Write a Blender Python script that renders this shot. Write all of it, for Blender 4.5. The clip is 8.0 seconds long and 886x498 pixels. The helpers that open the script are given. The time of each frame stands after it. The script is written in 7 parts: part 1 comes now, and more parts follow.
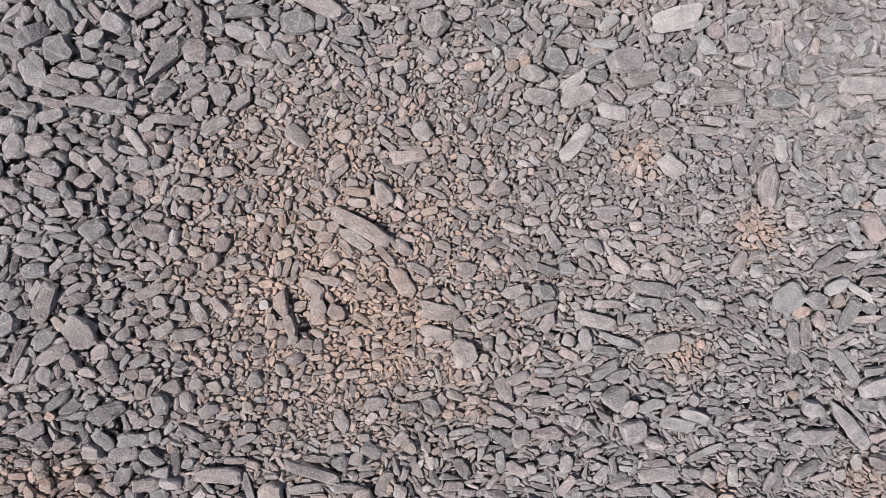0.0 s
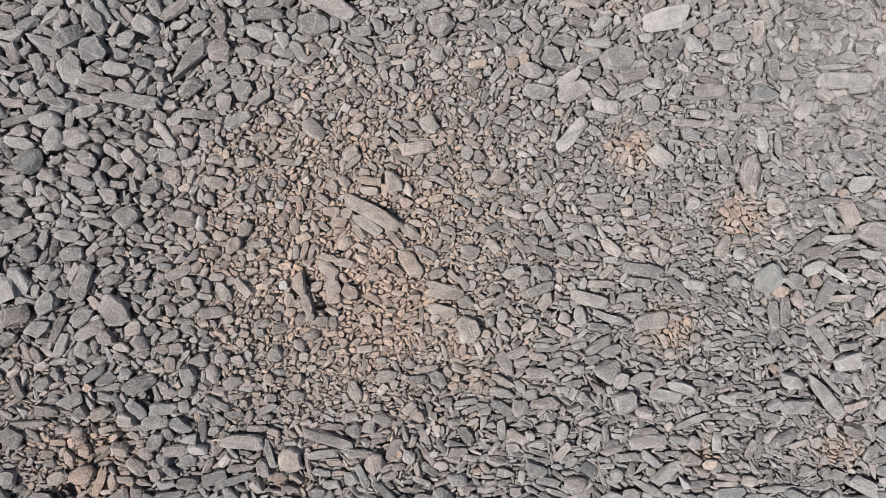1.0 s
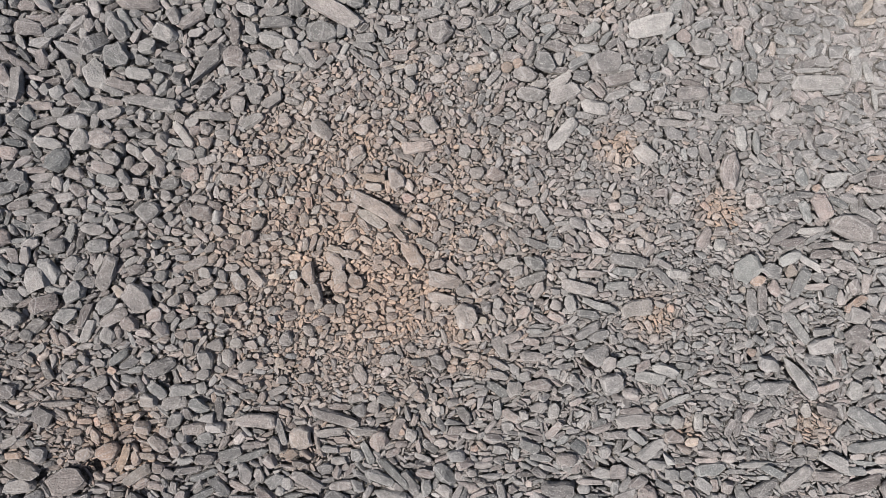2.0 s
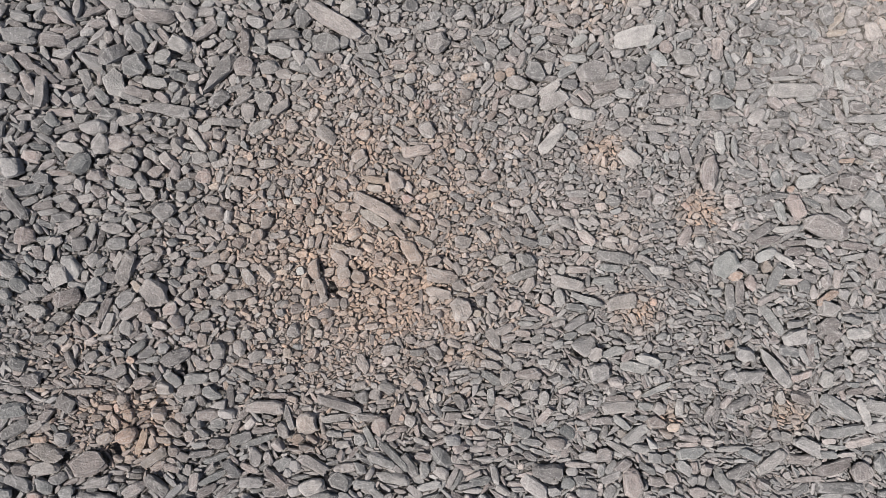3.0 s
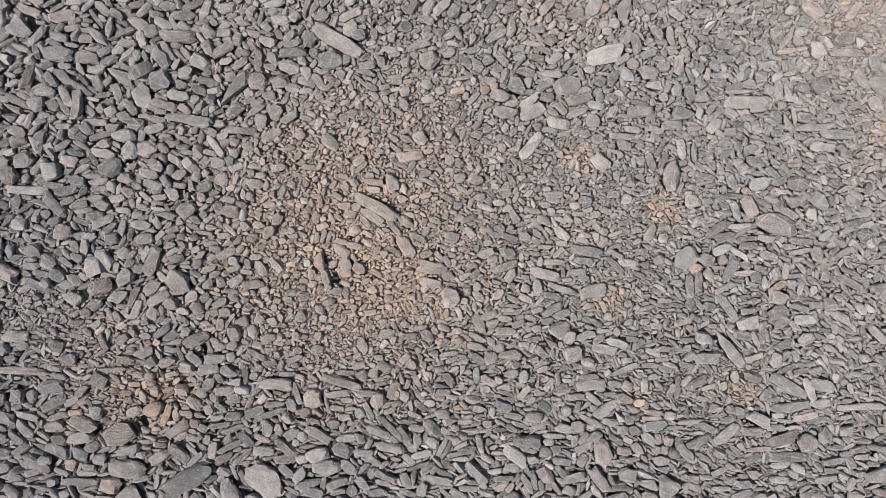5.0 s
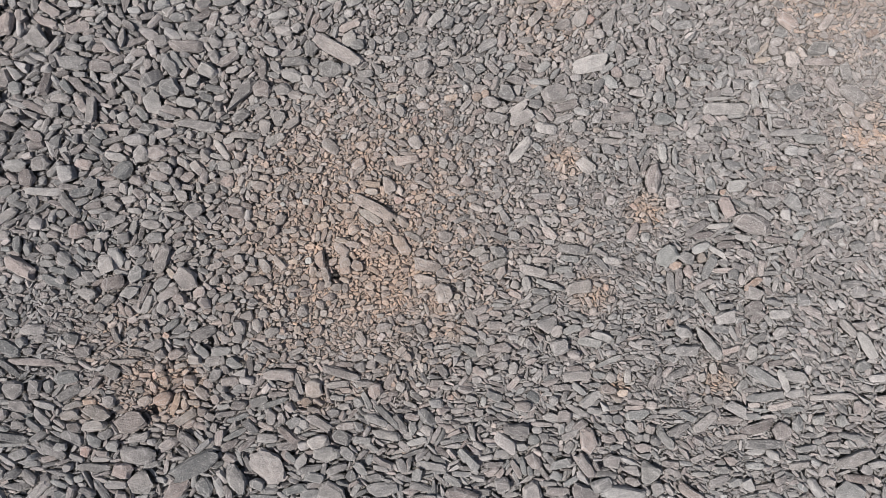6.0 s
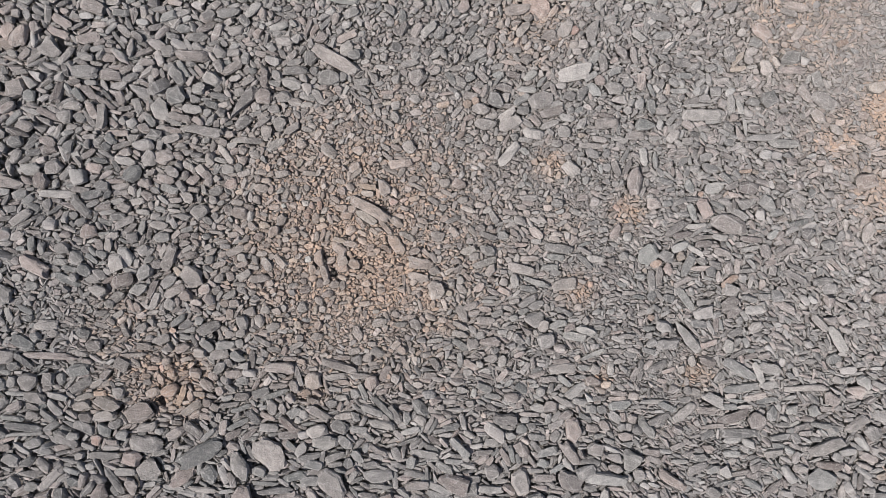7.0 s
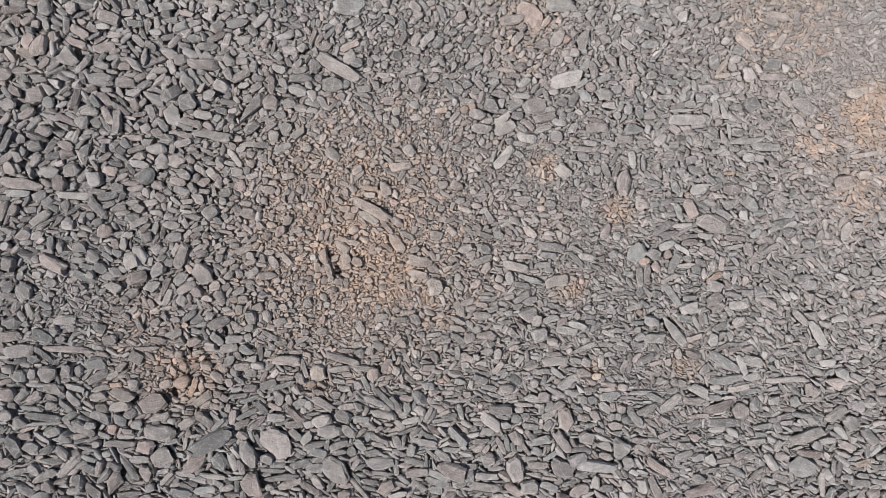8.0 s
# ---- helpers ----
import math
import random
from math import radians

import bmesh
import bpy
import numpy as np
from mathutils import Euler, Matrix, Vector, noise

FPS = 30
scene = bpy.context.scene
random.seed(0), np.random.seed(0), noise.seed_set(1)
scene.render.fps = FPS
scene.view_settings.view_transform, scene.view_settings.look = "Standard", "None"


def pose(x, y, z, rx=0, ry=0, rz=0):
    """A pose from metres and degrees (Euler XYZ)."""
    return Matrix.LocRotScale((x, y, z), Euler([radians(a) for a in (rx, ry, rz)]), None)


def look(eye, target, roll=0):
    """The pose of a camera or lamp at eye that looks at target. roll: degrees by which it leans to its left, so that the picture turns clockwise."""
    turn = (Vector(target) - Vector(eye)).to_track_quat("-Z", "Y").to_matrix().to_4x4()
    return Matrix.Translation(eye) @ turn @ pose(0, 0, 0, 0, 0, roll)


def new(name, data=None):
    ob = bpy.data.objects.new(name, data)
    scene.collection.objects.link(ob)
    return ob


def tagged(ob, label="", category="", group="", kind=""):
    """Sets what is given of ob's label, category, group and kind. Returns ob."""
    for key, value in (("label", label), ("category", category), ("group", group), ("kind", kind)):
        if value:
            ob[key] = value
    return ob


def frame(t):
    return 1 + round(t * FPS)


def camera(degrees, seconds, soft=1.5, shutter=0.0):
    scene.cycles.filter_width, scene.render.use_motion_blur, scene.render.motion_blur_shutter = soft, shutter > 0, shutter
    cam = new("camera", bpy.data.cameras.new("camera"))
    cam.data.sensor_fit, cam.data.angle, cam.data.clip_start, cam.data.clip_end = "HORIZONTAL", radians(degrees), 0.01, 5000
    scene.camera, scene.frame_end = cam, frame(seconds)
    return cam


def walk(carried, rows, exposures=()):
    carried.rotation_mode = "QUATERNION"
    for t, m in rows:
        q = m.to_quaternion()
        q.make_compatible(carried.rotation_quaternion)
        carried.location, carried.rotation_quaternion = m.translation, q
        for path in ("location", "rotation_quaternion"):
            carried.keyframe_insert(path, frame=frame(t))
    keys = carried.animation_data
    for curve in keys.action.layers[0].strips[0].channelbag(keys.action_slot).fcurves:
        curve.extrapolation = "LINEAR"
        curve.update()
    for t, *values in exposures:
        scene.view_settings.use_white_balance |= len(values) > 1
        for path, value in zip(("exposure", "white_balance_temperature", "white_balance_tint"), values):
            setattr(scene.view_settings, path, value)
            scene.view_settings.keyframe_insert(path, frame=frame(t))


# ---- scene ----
cam = camera(58.4, 8.0, soft=0.8)
# seconds, place in metres, turn in degrees: a drone rising over the shingle, looking straight down
PATH = [
    (0, 0.0000, 0.0000, 2.0000, 1.4977, -1.4024, -0.0000),
    (0.5, -0.0003, -0.0154, 2.0820, 1.2327, -1.1582, -0.0335),
    (1, -0.0001, -0.0283, 2.1612, 1.0129, -0.9123, -0.0576),
    (1.5, 0.0045, -0.0382, 2.2385, 0.8564, -0.7392, -0.0943),
    (3, 0.0288, -0.0511, 2.4718, 0.7051, -0.3731, -0.1400),
    (3.5, 0.0397, -0.0555, 2.5484, 0.6619, -0.2638, -0.1464),
    (4, 0.0503, -0.0591, 2.6223, 0.6417, -0.1421, -0.1389),
    (4.5, 0.0630, -0.0641, 2.6975, 0.6123, -0.0821, -0.1185),
    (6, 0.0989, -0.0770, 2.9338, 0.6225, 0.0175, -0.0667),
    (6.5, 0.1156, -0.0813, 3.0128, 0.6495, -0.0446, -0.0795),
    (7, 0.1275, -0.0856, 3.0925, 0.6874, 0.0069, -0.1060),
    (7.5, 0.1367, -0.0906, 3.1721, 0.7078, 0.1112, -0.1370),
    (8.0, 0.1458, -0.0957, 3.2511, 0.7270, 0.2162, -0.1550),
]
walk(cam, [(t, pose(*row)) for t, *row in PATH], [(0.0, 0.0, 6300, 16), (0.55, 0.0, 6300, 16), (0.9, 0.0, 6400, 10), (8.0, -0.05, 6420, 11)])

# ---- light ----
SUN_HIGH, SUN_FROM = 58.8, 207.0          # height, and the bearing that it shines from (counted from +x towards +y)
world = bpy.data.worlds.new("sky")
scene.world = world
world.use_nodes = True
wn = world.node_tree.nodes
sky = wn.new("ShaderNodeTexSky")
sky.sky_type, sky.sun_disc = "NISHITA", False
sky.sun_elevation, sky.sun_rotation = radians(SUN_HIGH), radians(90 - SUN_FROM)
sky.air_density, sky.dust_density = 0.85, 3.4
world.node_tree.links.new(sky.outputs[0], wn["Background"].inputs["Color"])
wn["Background"].inputs["Strength"].default_value = 0.077
sun = new("sun", bpy.data.lights.new("sun", "SUN"))
sun.data.energy, sun.data.angle, sun.data.color = 4.55, radians(6.0), (1.0, 0.945, 0.89)
sun_way = Vector((math.cos(radians(SUN_FROM)) * math.cos(radians(SUN_HIGH)),
                  math.sin(radians(SUN_FROM)) * math.cos(radians(SUN_HIGH)), math.sin(radians(SUN_HIGH))))
sun.matrix_world = look(sun_way * 30, (0, 0, 0))


# ---- materials ----
def stone_material(name, first, second, joined=False, warm=None, warm_dark=None, rough=0.86):
    """Dry stone: a shade of its own for every piece, speckle, foliation, dust and fine relief."""
    mat = bpy.data.materials.new(name)
    mat.use_nodes = True
    nt = mat.node_tree
    bsdf = nt.nodes["Principled BSDF"]

    def node(kind, **values):
        n = nt.nodes.new("ShaderNode" + kind)
        if "W" in values:
            n.noise_dimensions = "4D"
            nt.links.new(values.pop("W"), n.inputs["W"])
        for key, value in values.items():
            n.inputs[key].default_value = value
        return n

    def times(a, b):
        n = nt.nodes.new("ShaderNodeMath")
        n.operation = "MULTIPLY"
        for slot, value in enumerate((a, b)):
            if isinstance(value, (float, int)):
                n.inputs[slot].default_value = value
            else:
                nt.links.new(value, n.inputs[slot])
        return n.outputs[0]

    def ridged(source):
        n = nt.nodes.new("ShaderNodeMath")
        n.operation = "PINGPONG"
        nt.links.new(source, n.inputs[0])
        n.inputs[1].default_value = 0.5
        return n.outputs[0]

    def mix(mode, factor, a, b):
        n = nt.nodes.new("ShaderNodeMix")
        n.data_type, n.blend_type = "RGBA", mode
        for slot, value in ((0, factor), (6, a), (7, b)):
            if isinstance(value, (float, int)):
                n.inputs[slot].default_value = value
            elif isinstance(value, tuple):
                n.inputs[slot].default_value = (*value, 1)
            else:
                nt.links.new(value, n.inputs[slot])
        return n.outputs[2]

    def ramp(source, low, high, a=0.0, b=1.0):
        n = node("MapRange", **{"From Min": low, "From Max": high, "To Min": a, "To Max": b})
        nt.links.new(source, n.inputs["Value"])
        return n.outputs[0]

    place = node("NewGeometry")
    pos = place.outputs["Position"]
    if joined:
        chance = place.outputs["Random Per Island"]
    else:
        chance = node("ObjectInfo").outputs["Random"]
    second_chance = nt.nodes.new("ShaderNodeMath")
    second_chance.operation = "MULTIPLY"
    nt.links.new(chance, second_chance.inputs[0])
    second_chance.inputs[1].default_value = 61.7
    fract = nt.nodes.new("ShaderNodeMath")
    fract.operation = "FRACT"
    nt.links.new(second_chance.outputs[0], fract.inputs[0])
    other = fract.outputs[0]

    col = mix("MIX", chance, first, second)
    # now and then a piece that is warmer or cooler than the rest
    col = mix("MIX", ramp(other, 0.72, 1.0, 0.0, 0.6), col, (0.288, 0.264, 0.252))
    col = mix("MIX", ramp(other, 0.22, 0.0, 0.0, 0.6 if joined else 0.3), col, (0.165, 0.172, 0.175))
    third = nt.nodes.new("ShaderNodeMath")
    third.operation = "FRACT"
    fourth = nt.nodes.new("ShaderNodeMath")
    fourth.operation = "MULTIPLY"
    nt.links.new(other, fourth.inputs[0])
    fourth.inputs[1].default_value = 37.3
    nt.links.new(fourth.outputs[0], third.inputs[0])
    col = mix("MULTIPLY", 1.0, col, mix("MIX", ramp(third.outputs[0], 0.55, 1.0), (1.0, 1.0, 1.0), (1.065, 0.955, 0.925)))
    col = mix("MULTIPLY", 1.0, col, mix("MIX", ramp(third.outputs[0], 0.35, 0.0), (1.0, 1.0, 1.0), (0.87, 0.92, 0.925)))
    shade = times(third.outputs[0], 17.9)
    spread = nt.nodes.new("ShaderNodeMath")
    spread.operation = "FRACT"
    nt.links.new(shade, spread.inputs[0])
    col = mix("MULTIPLY", 1.0, col, mix("MIX", spread.outputs[0], (0.76, 0.765, 0.765), (1.22, 1.215, 1.21)))
    if warm:
        att = nt.nodes.new("ShaderNodeAttribute")
        att.attribute_name = "rust"
        tinge = times(att.outputs["Fac"], ramp(spread.outputs[0], 0.0, 1.0, 0.55, 1.20))
        col = mix("MIX", tinge, col, mix("MIX", other, warm_dark, warm))
    # foliation: long streaks along the piece's own axes
    if joined:
        coords = nt.nodes.new("ShaderNodeAttribute")
        coords.attribute_name = "own"
        local = coords.outputs["Vector"]
    else:
        local = node("TexCoord").outputs["Object"]
    which = times(chance, 90.0)
    stretch = node("Mapping", Scale=(26, 90, 150))
    nt.links.new(local, stretch.inputs["Vector"])
    streak = node("TexNoise", W=which, Scale=1.0, Detail=5.0, Roughness=0.62, Distortion=0.5)
    nt.links.new(stretch.outputs[0], streak.inputs["Vector"])
    col = mix("MULTIPLY", 0.42, col, mix("MIX", ramp(streak.outputs["Fac"], 0.3, 0.7), (0.62, 0.62, 0.63), (1.36, 1.35, 1.33)))
    # cleavage: thin dark splits and a few pale veins that run the same way
    splits = node("Mapping", Scale=(8, 48, 85))
    nt.links.new(local, splits.inputs["Vector"])
    split = node("TexNoise", W=which, Scale=1.0, Detail=3.0, Roughness=0.5, Distortion=0.4)
    nt.links.new(splits.outputs[0], split.inputs["Vector"])
    cut = times(ramp(ridged(split.outputs["Fac"]), 0.478, 0.5), ramp(third.outputs[0], 0.35, 0.7))
    col = mix("MIX", times(cut, 0.22), col, (0.085, 0.083, 0.080))
    vein = times(ramp(ridged(streak.outputs["Fac"]), 0.465, 0.5), ramp(other, 0.3, 0.8))
    col = mix("MIX", times(vein, 0.28), col, (0.46, 0.45, 0.435))
    # fine grain
    grain = node("TexNoise", Scale=330.0, Detail=4.0, Roughness=0.7)
    nt.links.new(pos, grain.inputs["Vector"])
    col = mix("MULTIPLY", 0.60, col, mix("MIX", ramp(grain.outputs["Fac"], 0.34, 0.66), (0.58, 0.58, 0.58), (1.40, 1.39, 1.38)))
    # pale flecks paint sparkle into the colour; small pits are dark colour only
    fleck = node("TexNoise", Scale=210.0, Detail=2.0, Roughness=0.5)
    nt.links.new(pos, fleck.inputs["Vector"])
    col = mix("MIX", ramp(fleck.outputs["Fac"], 0.60, 0.70, 0.0, 0.55), col, (0.56, 0.55, 0.535))
    col = mix("MIX", ramp(fleck.outputs["Fac"], 0.36, 0.28, 0.0, 0.40), col, (0.095, 0.092, 0.090))
    # pale dust and lichen-like blots of a larger size
    blot = node("TexNoise", Scale=55.0, Detail=5.0, Roughness=0.6)
    nt.links.new(pos, blot.inputs["Vector"])
    col = mix("MIX", ramp(blot.outputs["Fac"], 0.50, 0.74, 0.0, 0.40), col, (0.36, 0.345, 0.33))
    # broad worn patches
    worn = node("TexNoise", Scale=24.0, Detail=3.0, Roughness=0.55, Distortion=0.8)
    nt.links.new(pos, worn.inputs["Vector"])
    col = mix("MULTIPLY", 0.7, col, mix("MIX", ramp(worn.outputs["Fac"], 0.34, 0.66), (0.74, 0.75, 0.75), (1.24, 1.23, 1.22)))
    # rubbed, paler edges, with the edge highlights put into the colour too
    rim = nt.nodes.new("ShaderNodeAttribute")
    rim.attribute_name = "edge"
    chipped_lit = nt.nodes.new("ShaderNodeMath")
    chipped_lit.operation = "MULTIPLY"
    nt.links.new(rim.outputs["Fac"], chipped_lit.inputs[0])
    nt.links.new(ramp(worn.outputs["Fac"], 0.38, 0.62, 0.10, 0.58 if joined else 0.42), chipped_lit.inputs[1])
    col = mix("MIX", chipped_lit.outputs[0], col, (0.50, 0.485, 0.47))
    # convex corners paler still: edge glints painted as base colour
    col = mix("MIX", ramp(place.outputs["Pointiness"], 0.52, 0.64, 0.0, 0.22 if joined else 0.10), col, (0.46, 0.445, 0.43))
    nt.links.new(col, bsdf.inputs["Base Color"])
    rgh = ramp(blot.outputs["Fac"], 0.3, 0.7, rough - 0.12, rough + 0.08)
    nt.links.new(rgh, bsdf.inputs["Roughness"])
    bsdf.inputs["Specular IOR Level"].default_value = 0.35
    bsdf.inputs["Diffuse Roughness"].default_value = 0.6
    # relief
    add = nt.nodes.new("ShaderNodeMath")
    add.operation = "MULTIPLY_ADD"
    nt.links.new(grain.outputs["Fac"], add.inputs[0])
    add.inputs[1].default_value = 0.28
    nt.links.new(streak.outputs["Fac"], add.inputs[2])
    lumps = node("TexNoise", Scale=130.0, Detail=3.0, Roughness=0.55)
    nt.links.new(pos, lumps.inputs["Vector"])
    more = nt.nodes.new("ShaderNodeMath")
    more.operation = "MULTIPLY_ADD"
    nt.links.new(lumps.outputs["Fac"], more.inputs[0])
    more.inputs[1].default_value = 1.6
    nt.links.new(add.outputs[0], more.inputs[2])
    sunk = nt.nodes.new("ShaderNodeMath")
    sunk.operation = "MULTIPLY_ADD"
    nt.links.new(cut, sunk.inputs[0])
    sunk.inputs[1].default_value = -0.45
    nt.links.new(more.outputs[0], sunk.inputs[2])
    bump = node("Bump", Strength=0.9, Distance=0.0038)
    nt.links.new(sunk.outputs[0], bump.inputs["Height"])
    nt.links.new(bump.outputs[0], bsdf.inputs["Normal"])
    return mat


WARM, WARM_DARK = (0.550, 0.378, 0.262), (0.385, 0.262, 0.188)


def tone(name, first, second, **more):
    return stone_material(name, first, second, warm=WARM, warm_dark=WARM_DARK, **more)


TONES = {
    "grey": tone("grey_slate", (0.176, 0.173, 0.172), (0.280, 0.274, 0.270)),
    "dark": tone("dark_slate", (0.150, 0.149, 0.150), (0.212, 0.209, 0.207)),
    "pink": tone("pinkish_stone", (0.255, 0.240, 0.233), (0.308, 0.289, 0.280)),
    "pale": tone("pale_stone", (0.292, 0.284, 0.277), (0.352, 0.341, 0.331)),
    "orange": tone("orange_stone", (0.375, 0.285, 0.235), (0.405, 0.318, 0.262)),
    "tan": tone("tan_stone", (0.325, 0.282, 0.243), (0.365, 0.320, 0.276)),
    "white": tone("white_quartz", (0.470, 0.455, 0.430), (0.520, 0.500, 0.470), rough=0.7),
    "red": tone("red_stone", (0.310, 0.235, 0.212), (0.335, 0.258, 0.232)),
}
SHINGLE = stone_material("shingle", (0.122, 0.120, 0.120), (0.362, 0.349, 0.346), True, WARM, WARM_DARK)
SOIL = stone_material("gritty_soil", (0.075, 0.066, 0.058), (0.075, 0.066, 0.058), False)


def far_shingle():
    """Shingle too far off to pick apart: small grey cells with a worn relief."""
    mat = bpy.data.materials.new("far_shingle")
    mat.use_nodes = True
    nt = mat.node_tree
    bsdf = nt.nodes["Principled BSDF"]
    bsdf.inputs["Roughness"].default_value = 0.9
    where = nt.nodes.new("ShaderNodeNewGeometry")
    cells = nt.nodes.new("ShaderNodeTexVoronoi")
    cells.inputs["Scale"].default_value = 42.0
    broad = nt.nodes.new("ShaderNodeTexNoise")
    broad.inputs["Scale"].default_value = 1.3
    for n in (cells, broad):
        nt.links.new(where.outputs["Position"], n.inputs["Vector"])
    shade = nt.nodes.new("ShaderNodeSeparateColor")
    nt.links.new(cells.outputs["Color"], shade.inputs[0])
    total = nt.nodes.new("ShaderNodeMath")
    total.operation = "MULTIPLY_ADD"
    nt.links.new(broad.outputs["Fac"], total.inputs[0])
    total.inputs[1].default_value = 0.5
    nt.links.new(shade.outputs[0], total.inputs[2])
    ramp = nt.nodes.new("ShaderNodeValToRGB")
    ramp.color_ramp.elements[0].color, ramp.color_ramp.elements[1].color = (0.070, 0.067, 0.066, 1), (0.225, 0.215, 0.208, 1)
    nt.links.new(total.outputs[0], ramp.inputs[0])
    nt.links.new(ramp.outputs[0], bsdf.inputs["Base Color"])
    bump = nt.nodes.new("ShaderNodeBump")
    bump.invert = True
    bump.inputs["Strength"].default_value, bump.inputs["Distance"].default_value = 1.0, 0.012
    nt.links.new(cells.outputs["Distance"], bump.inputs["Height"])
    nt.links.new(bump.outputs[0], bsdf.inputs["Normal"])
    return mat


FAR_SHINGLE = far_shingle()

# ---- the lie of the land ----
# places of rust-coloured grit: x, y, reach, strength
RUST = [
    (-0.14, -0.12, 0.19, 0.78),
    (-0.27, 0.07, 0.11, 0.65),
    (-0.35, -0.04, 0.11, 0.55),
    (-0.07, 0.04, 0.16, 0.4),
    (-0.44, 0.31, 0.13, 0.3),
    (-0.18, 0.32, 0.09, 0.42),
    (0.55, 0.28, 0.06, 0.55),
    (0.85, 0.09, 0.06, 0.55),
    (0.65, -0.21, 0.06, 0.5),
    (0.15, -0.34, 0.05, 0.45),
    (0.07, -0.26, 0.06, 0.55),
    (-0.24, -0.00, 0.48, 0.42),
    (-0.39, -0.31, 0.23, 0.22),
    (0.75, -0.55, 0.04, 0.4),
    (1.11, -0.54, 0.06, 0.4),
    (0.59, 0.05, 0.09, 0.15),
    (-0.90, -0.57, 0.11, 0.85),
    (-1.02, -0.51, 0.16, 0.28),
    (1.90, 0.49, 0.12, 0.85),
    (1.83, 0.17, 0.13, 0.35),
    (1.56, 0.87, 0.25, 0.20),
    (1.40, 0.89, 0.12, 0.2),
    (1.67, 0.37, 0.12, 0.3),
    (-0.38, -0.60, 0.06, 0.5),
    (-1.22, -0.63, 0.07, 0.35),
    (-1.64, 0.79, 0.14, 0.15),
    (0.47, 0.83, 0.16, 0.25),
    (-1.12, -0.33, 0.14, 0.22),
]
# places where the shingle is finer (below 1) or coarser (above 1): x, y, reach, factor
GRADE = [
    (-0.15, -0.13, 0.24, 0.55),
    (-0.27, 0.01, 0.23, 0.75),
    (0.53, 0.31, 0.17, 0.55),
    (0.77, 0.10, 0.21, 0.55),
    (-0.27, 0.41, 0.17, 0.72),
    (-0.03, 0.40, 0.16, 0.78),
    (-0.42, 0.25, 0.16, 0.75),
    (-0.42, -0.26, 0.19, 0.7),
    (-0.27, -0.34, 0.16, 0.7),
    (0.13, 0.31, 0.13, 0.7),
    (0.21, 0.11, 0.19, 0.8),
    (0.71, -0.23, 0.17, 0.7),
    (-0.97, 0.49, 0.31, 1.5),
    (-0.99, -0.00, 0.21, 1.25),
    (-0.83, -0.45, 0.21, 1.25),
    (1.08, 0.47, 0.21, 1.15),
    (1.00, -0.03, 0.21, 1.05),
    (1.00, -0.37, 0.21, 1.05),
    (0.36, 0.48, 0.14, 1.15),
    (-1.33, -0.26, 0.21, 0.75),
    (-1.05, -0.58, 0.14, 0.5),
    (1.56, 0.87, 0.28, 0.55),
    (1.88, 0.40, 0.19, 0.5),
    (0.64, 0.83, 0.14, 0.75),
    (0.08, 0.69, 0.21, 0.85),
    (-1.45, -0.88, 0.46, 1.6),
    (-0.64, -0.93, 0.35, 1.65),
    (-0.02, -0.97, 0.35, 1.6),
    (0.63, -1.00, 0.35, 1.55),
    (1.43, -0.86, 0.46, 1.1),
    (-1.45, 0.69, 0.51, 1.7),
    (1.78, -0.43, 0.35, 0.95),
    (1.74, 0.68, 0.25, 0.7),
    (-1.68, 0.16, 0.35, 1.5),
    (1.89, -0.93, 0.35, 1.4),
    (-0.99, 0.88, 0.35, 1.25),
    (1.20, -0.79, 0.42, 0.85),
    (0.98, -0.52, 0.28, 0.8),
]
HOLES = [
    (-0.31, -0.09, 0.02, 0.028),
    (-0.30, -0.14, 0.02, 0.032),
    (-0.97, -0.64, 0.022, 0.022),
    (-0.76, -0.39, 0.02, 0.02),
]


def bell(x, y, cx, cy, reach):
    return np.exp(-((x - cx) ** 2 + (y - cy) ** 2) / (reach * reach))


def rust_at(x, y):
    total = np.zeros_like(x)
    for cx, cy, reach, strength in RUST:
        total = np.maximum(total, strength * bell(x, y, cx, cy, reach))
    return total


def grade_at(x, y):
    total = np.zeros_like(x)
    for cx, cy, reach, factor in GRADE:
        total = total + math.log(factor) * bell(x, y, cx, cy, reach)
    return 0.0272 * np.exp(np.clip(total, -0.32, 1.0))


def slate_at(x, y):
    """Share of thin split slate among the loose stones; the rest is blockier and more worn."""
    def rise(v):
        return 1 / (1 + np.exp(-v))
    return np.clip(0.28 + 0.32 * rise((x - 0.35 - 0.9 * y) / 0.25) + 0.38 * rise((-y - 0.5) / 0.15) + 0.35 * rise((-x - 1.0) / 0.15), 0, 0.92)


def land(x, y):
    """Height of the shingle bed: gentle swells and a scrape or two."""
    z = 0.010 * np.sin(2.1 * x + 0.7) * np.cos(1.7 * y - 0.4) + 0.006 * np.sin(5.3 * x - 3.1 * y) + 0.003 * np.sin(13 * x + 9 * y + 1.0)
    for cx, cy, reach, depth in HOLES:
        z = z - depth * bell(x, y, cx, cy, reach)
    return z


def bed(x, y):
    near = np.exp(-(np.maximum(0, np.abs(x) - 2.4) + np.maximum(0, np.abs(y) - 1.6)) * 0.5)
    return land(x, y) * near + 0.010 * (1 - near)


# ---- the ground under the shingle, one sheet to the horizon ----
def steps(near, pitch):
    out = list(np.arange(0, near + 1e-6, pitch))
    while out[-1] < 2500:
        out.append(out[-1] + max(pitch, (out[-1] - near) * 0.35 + pitch))
    return np.array([-v for v in out[:0:-1]] + out)


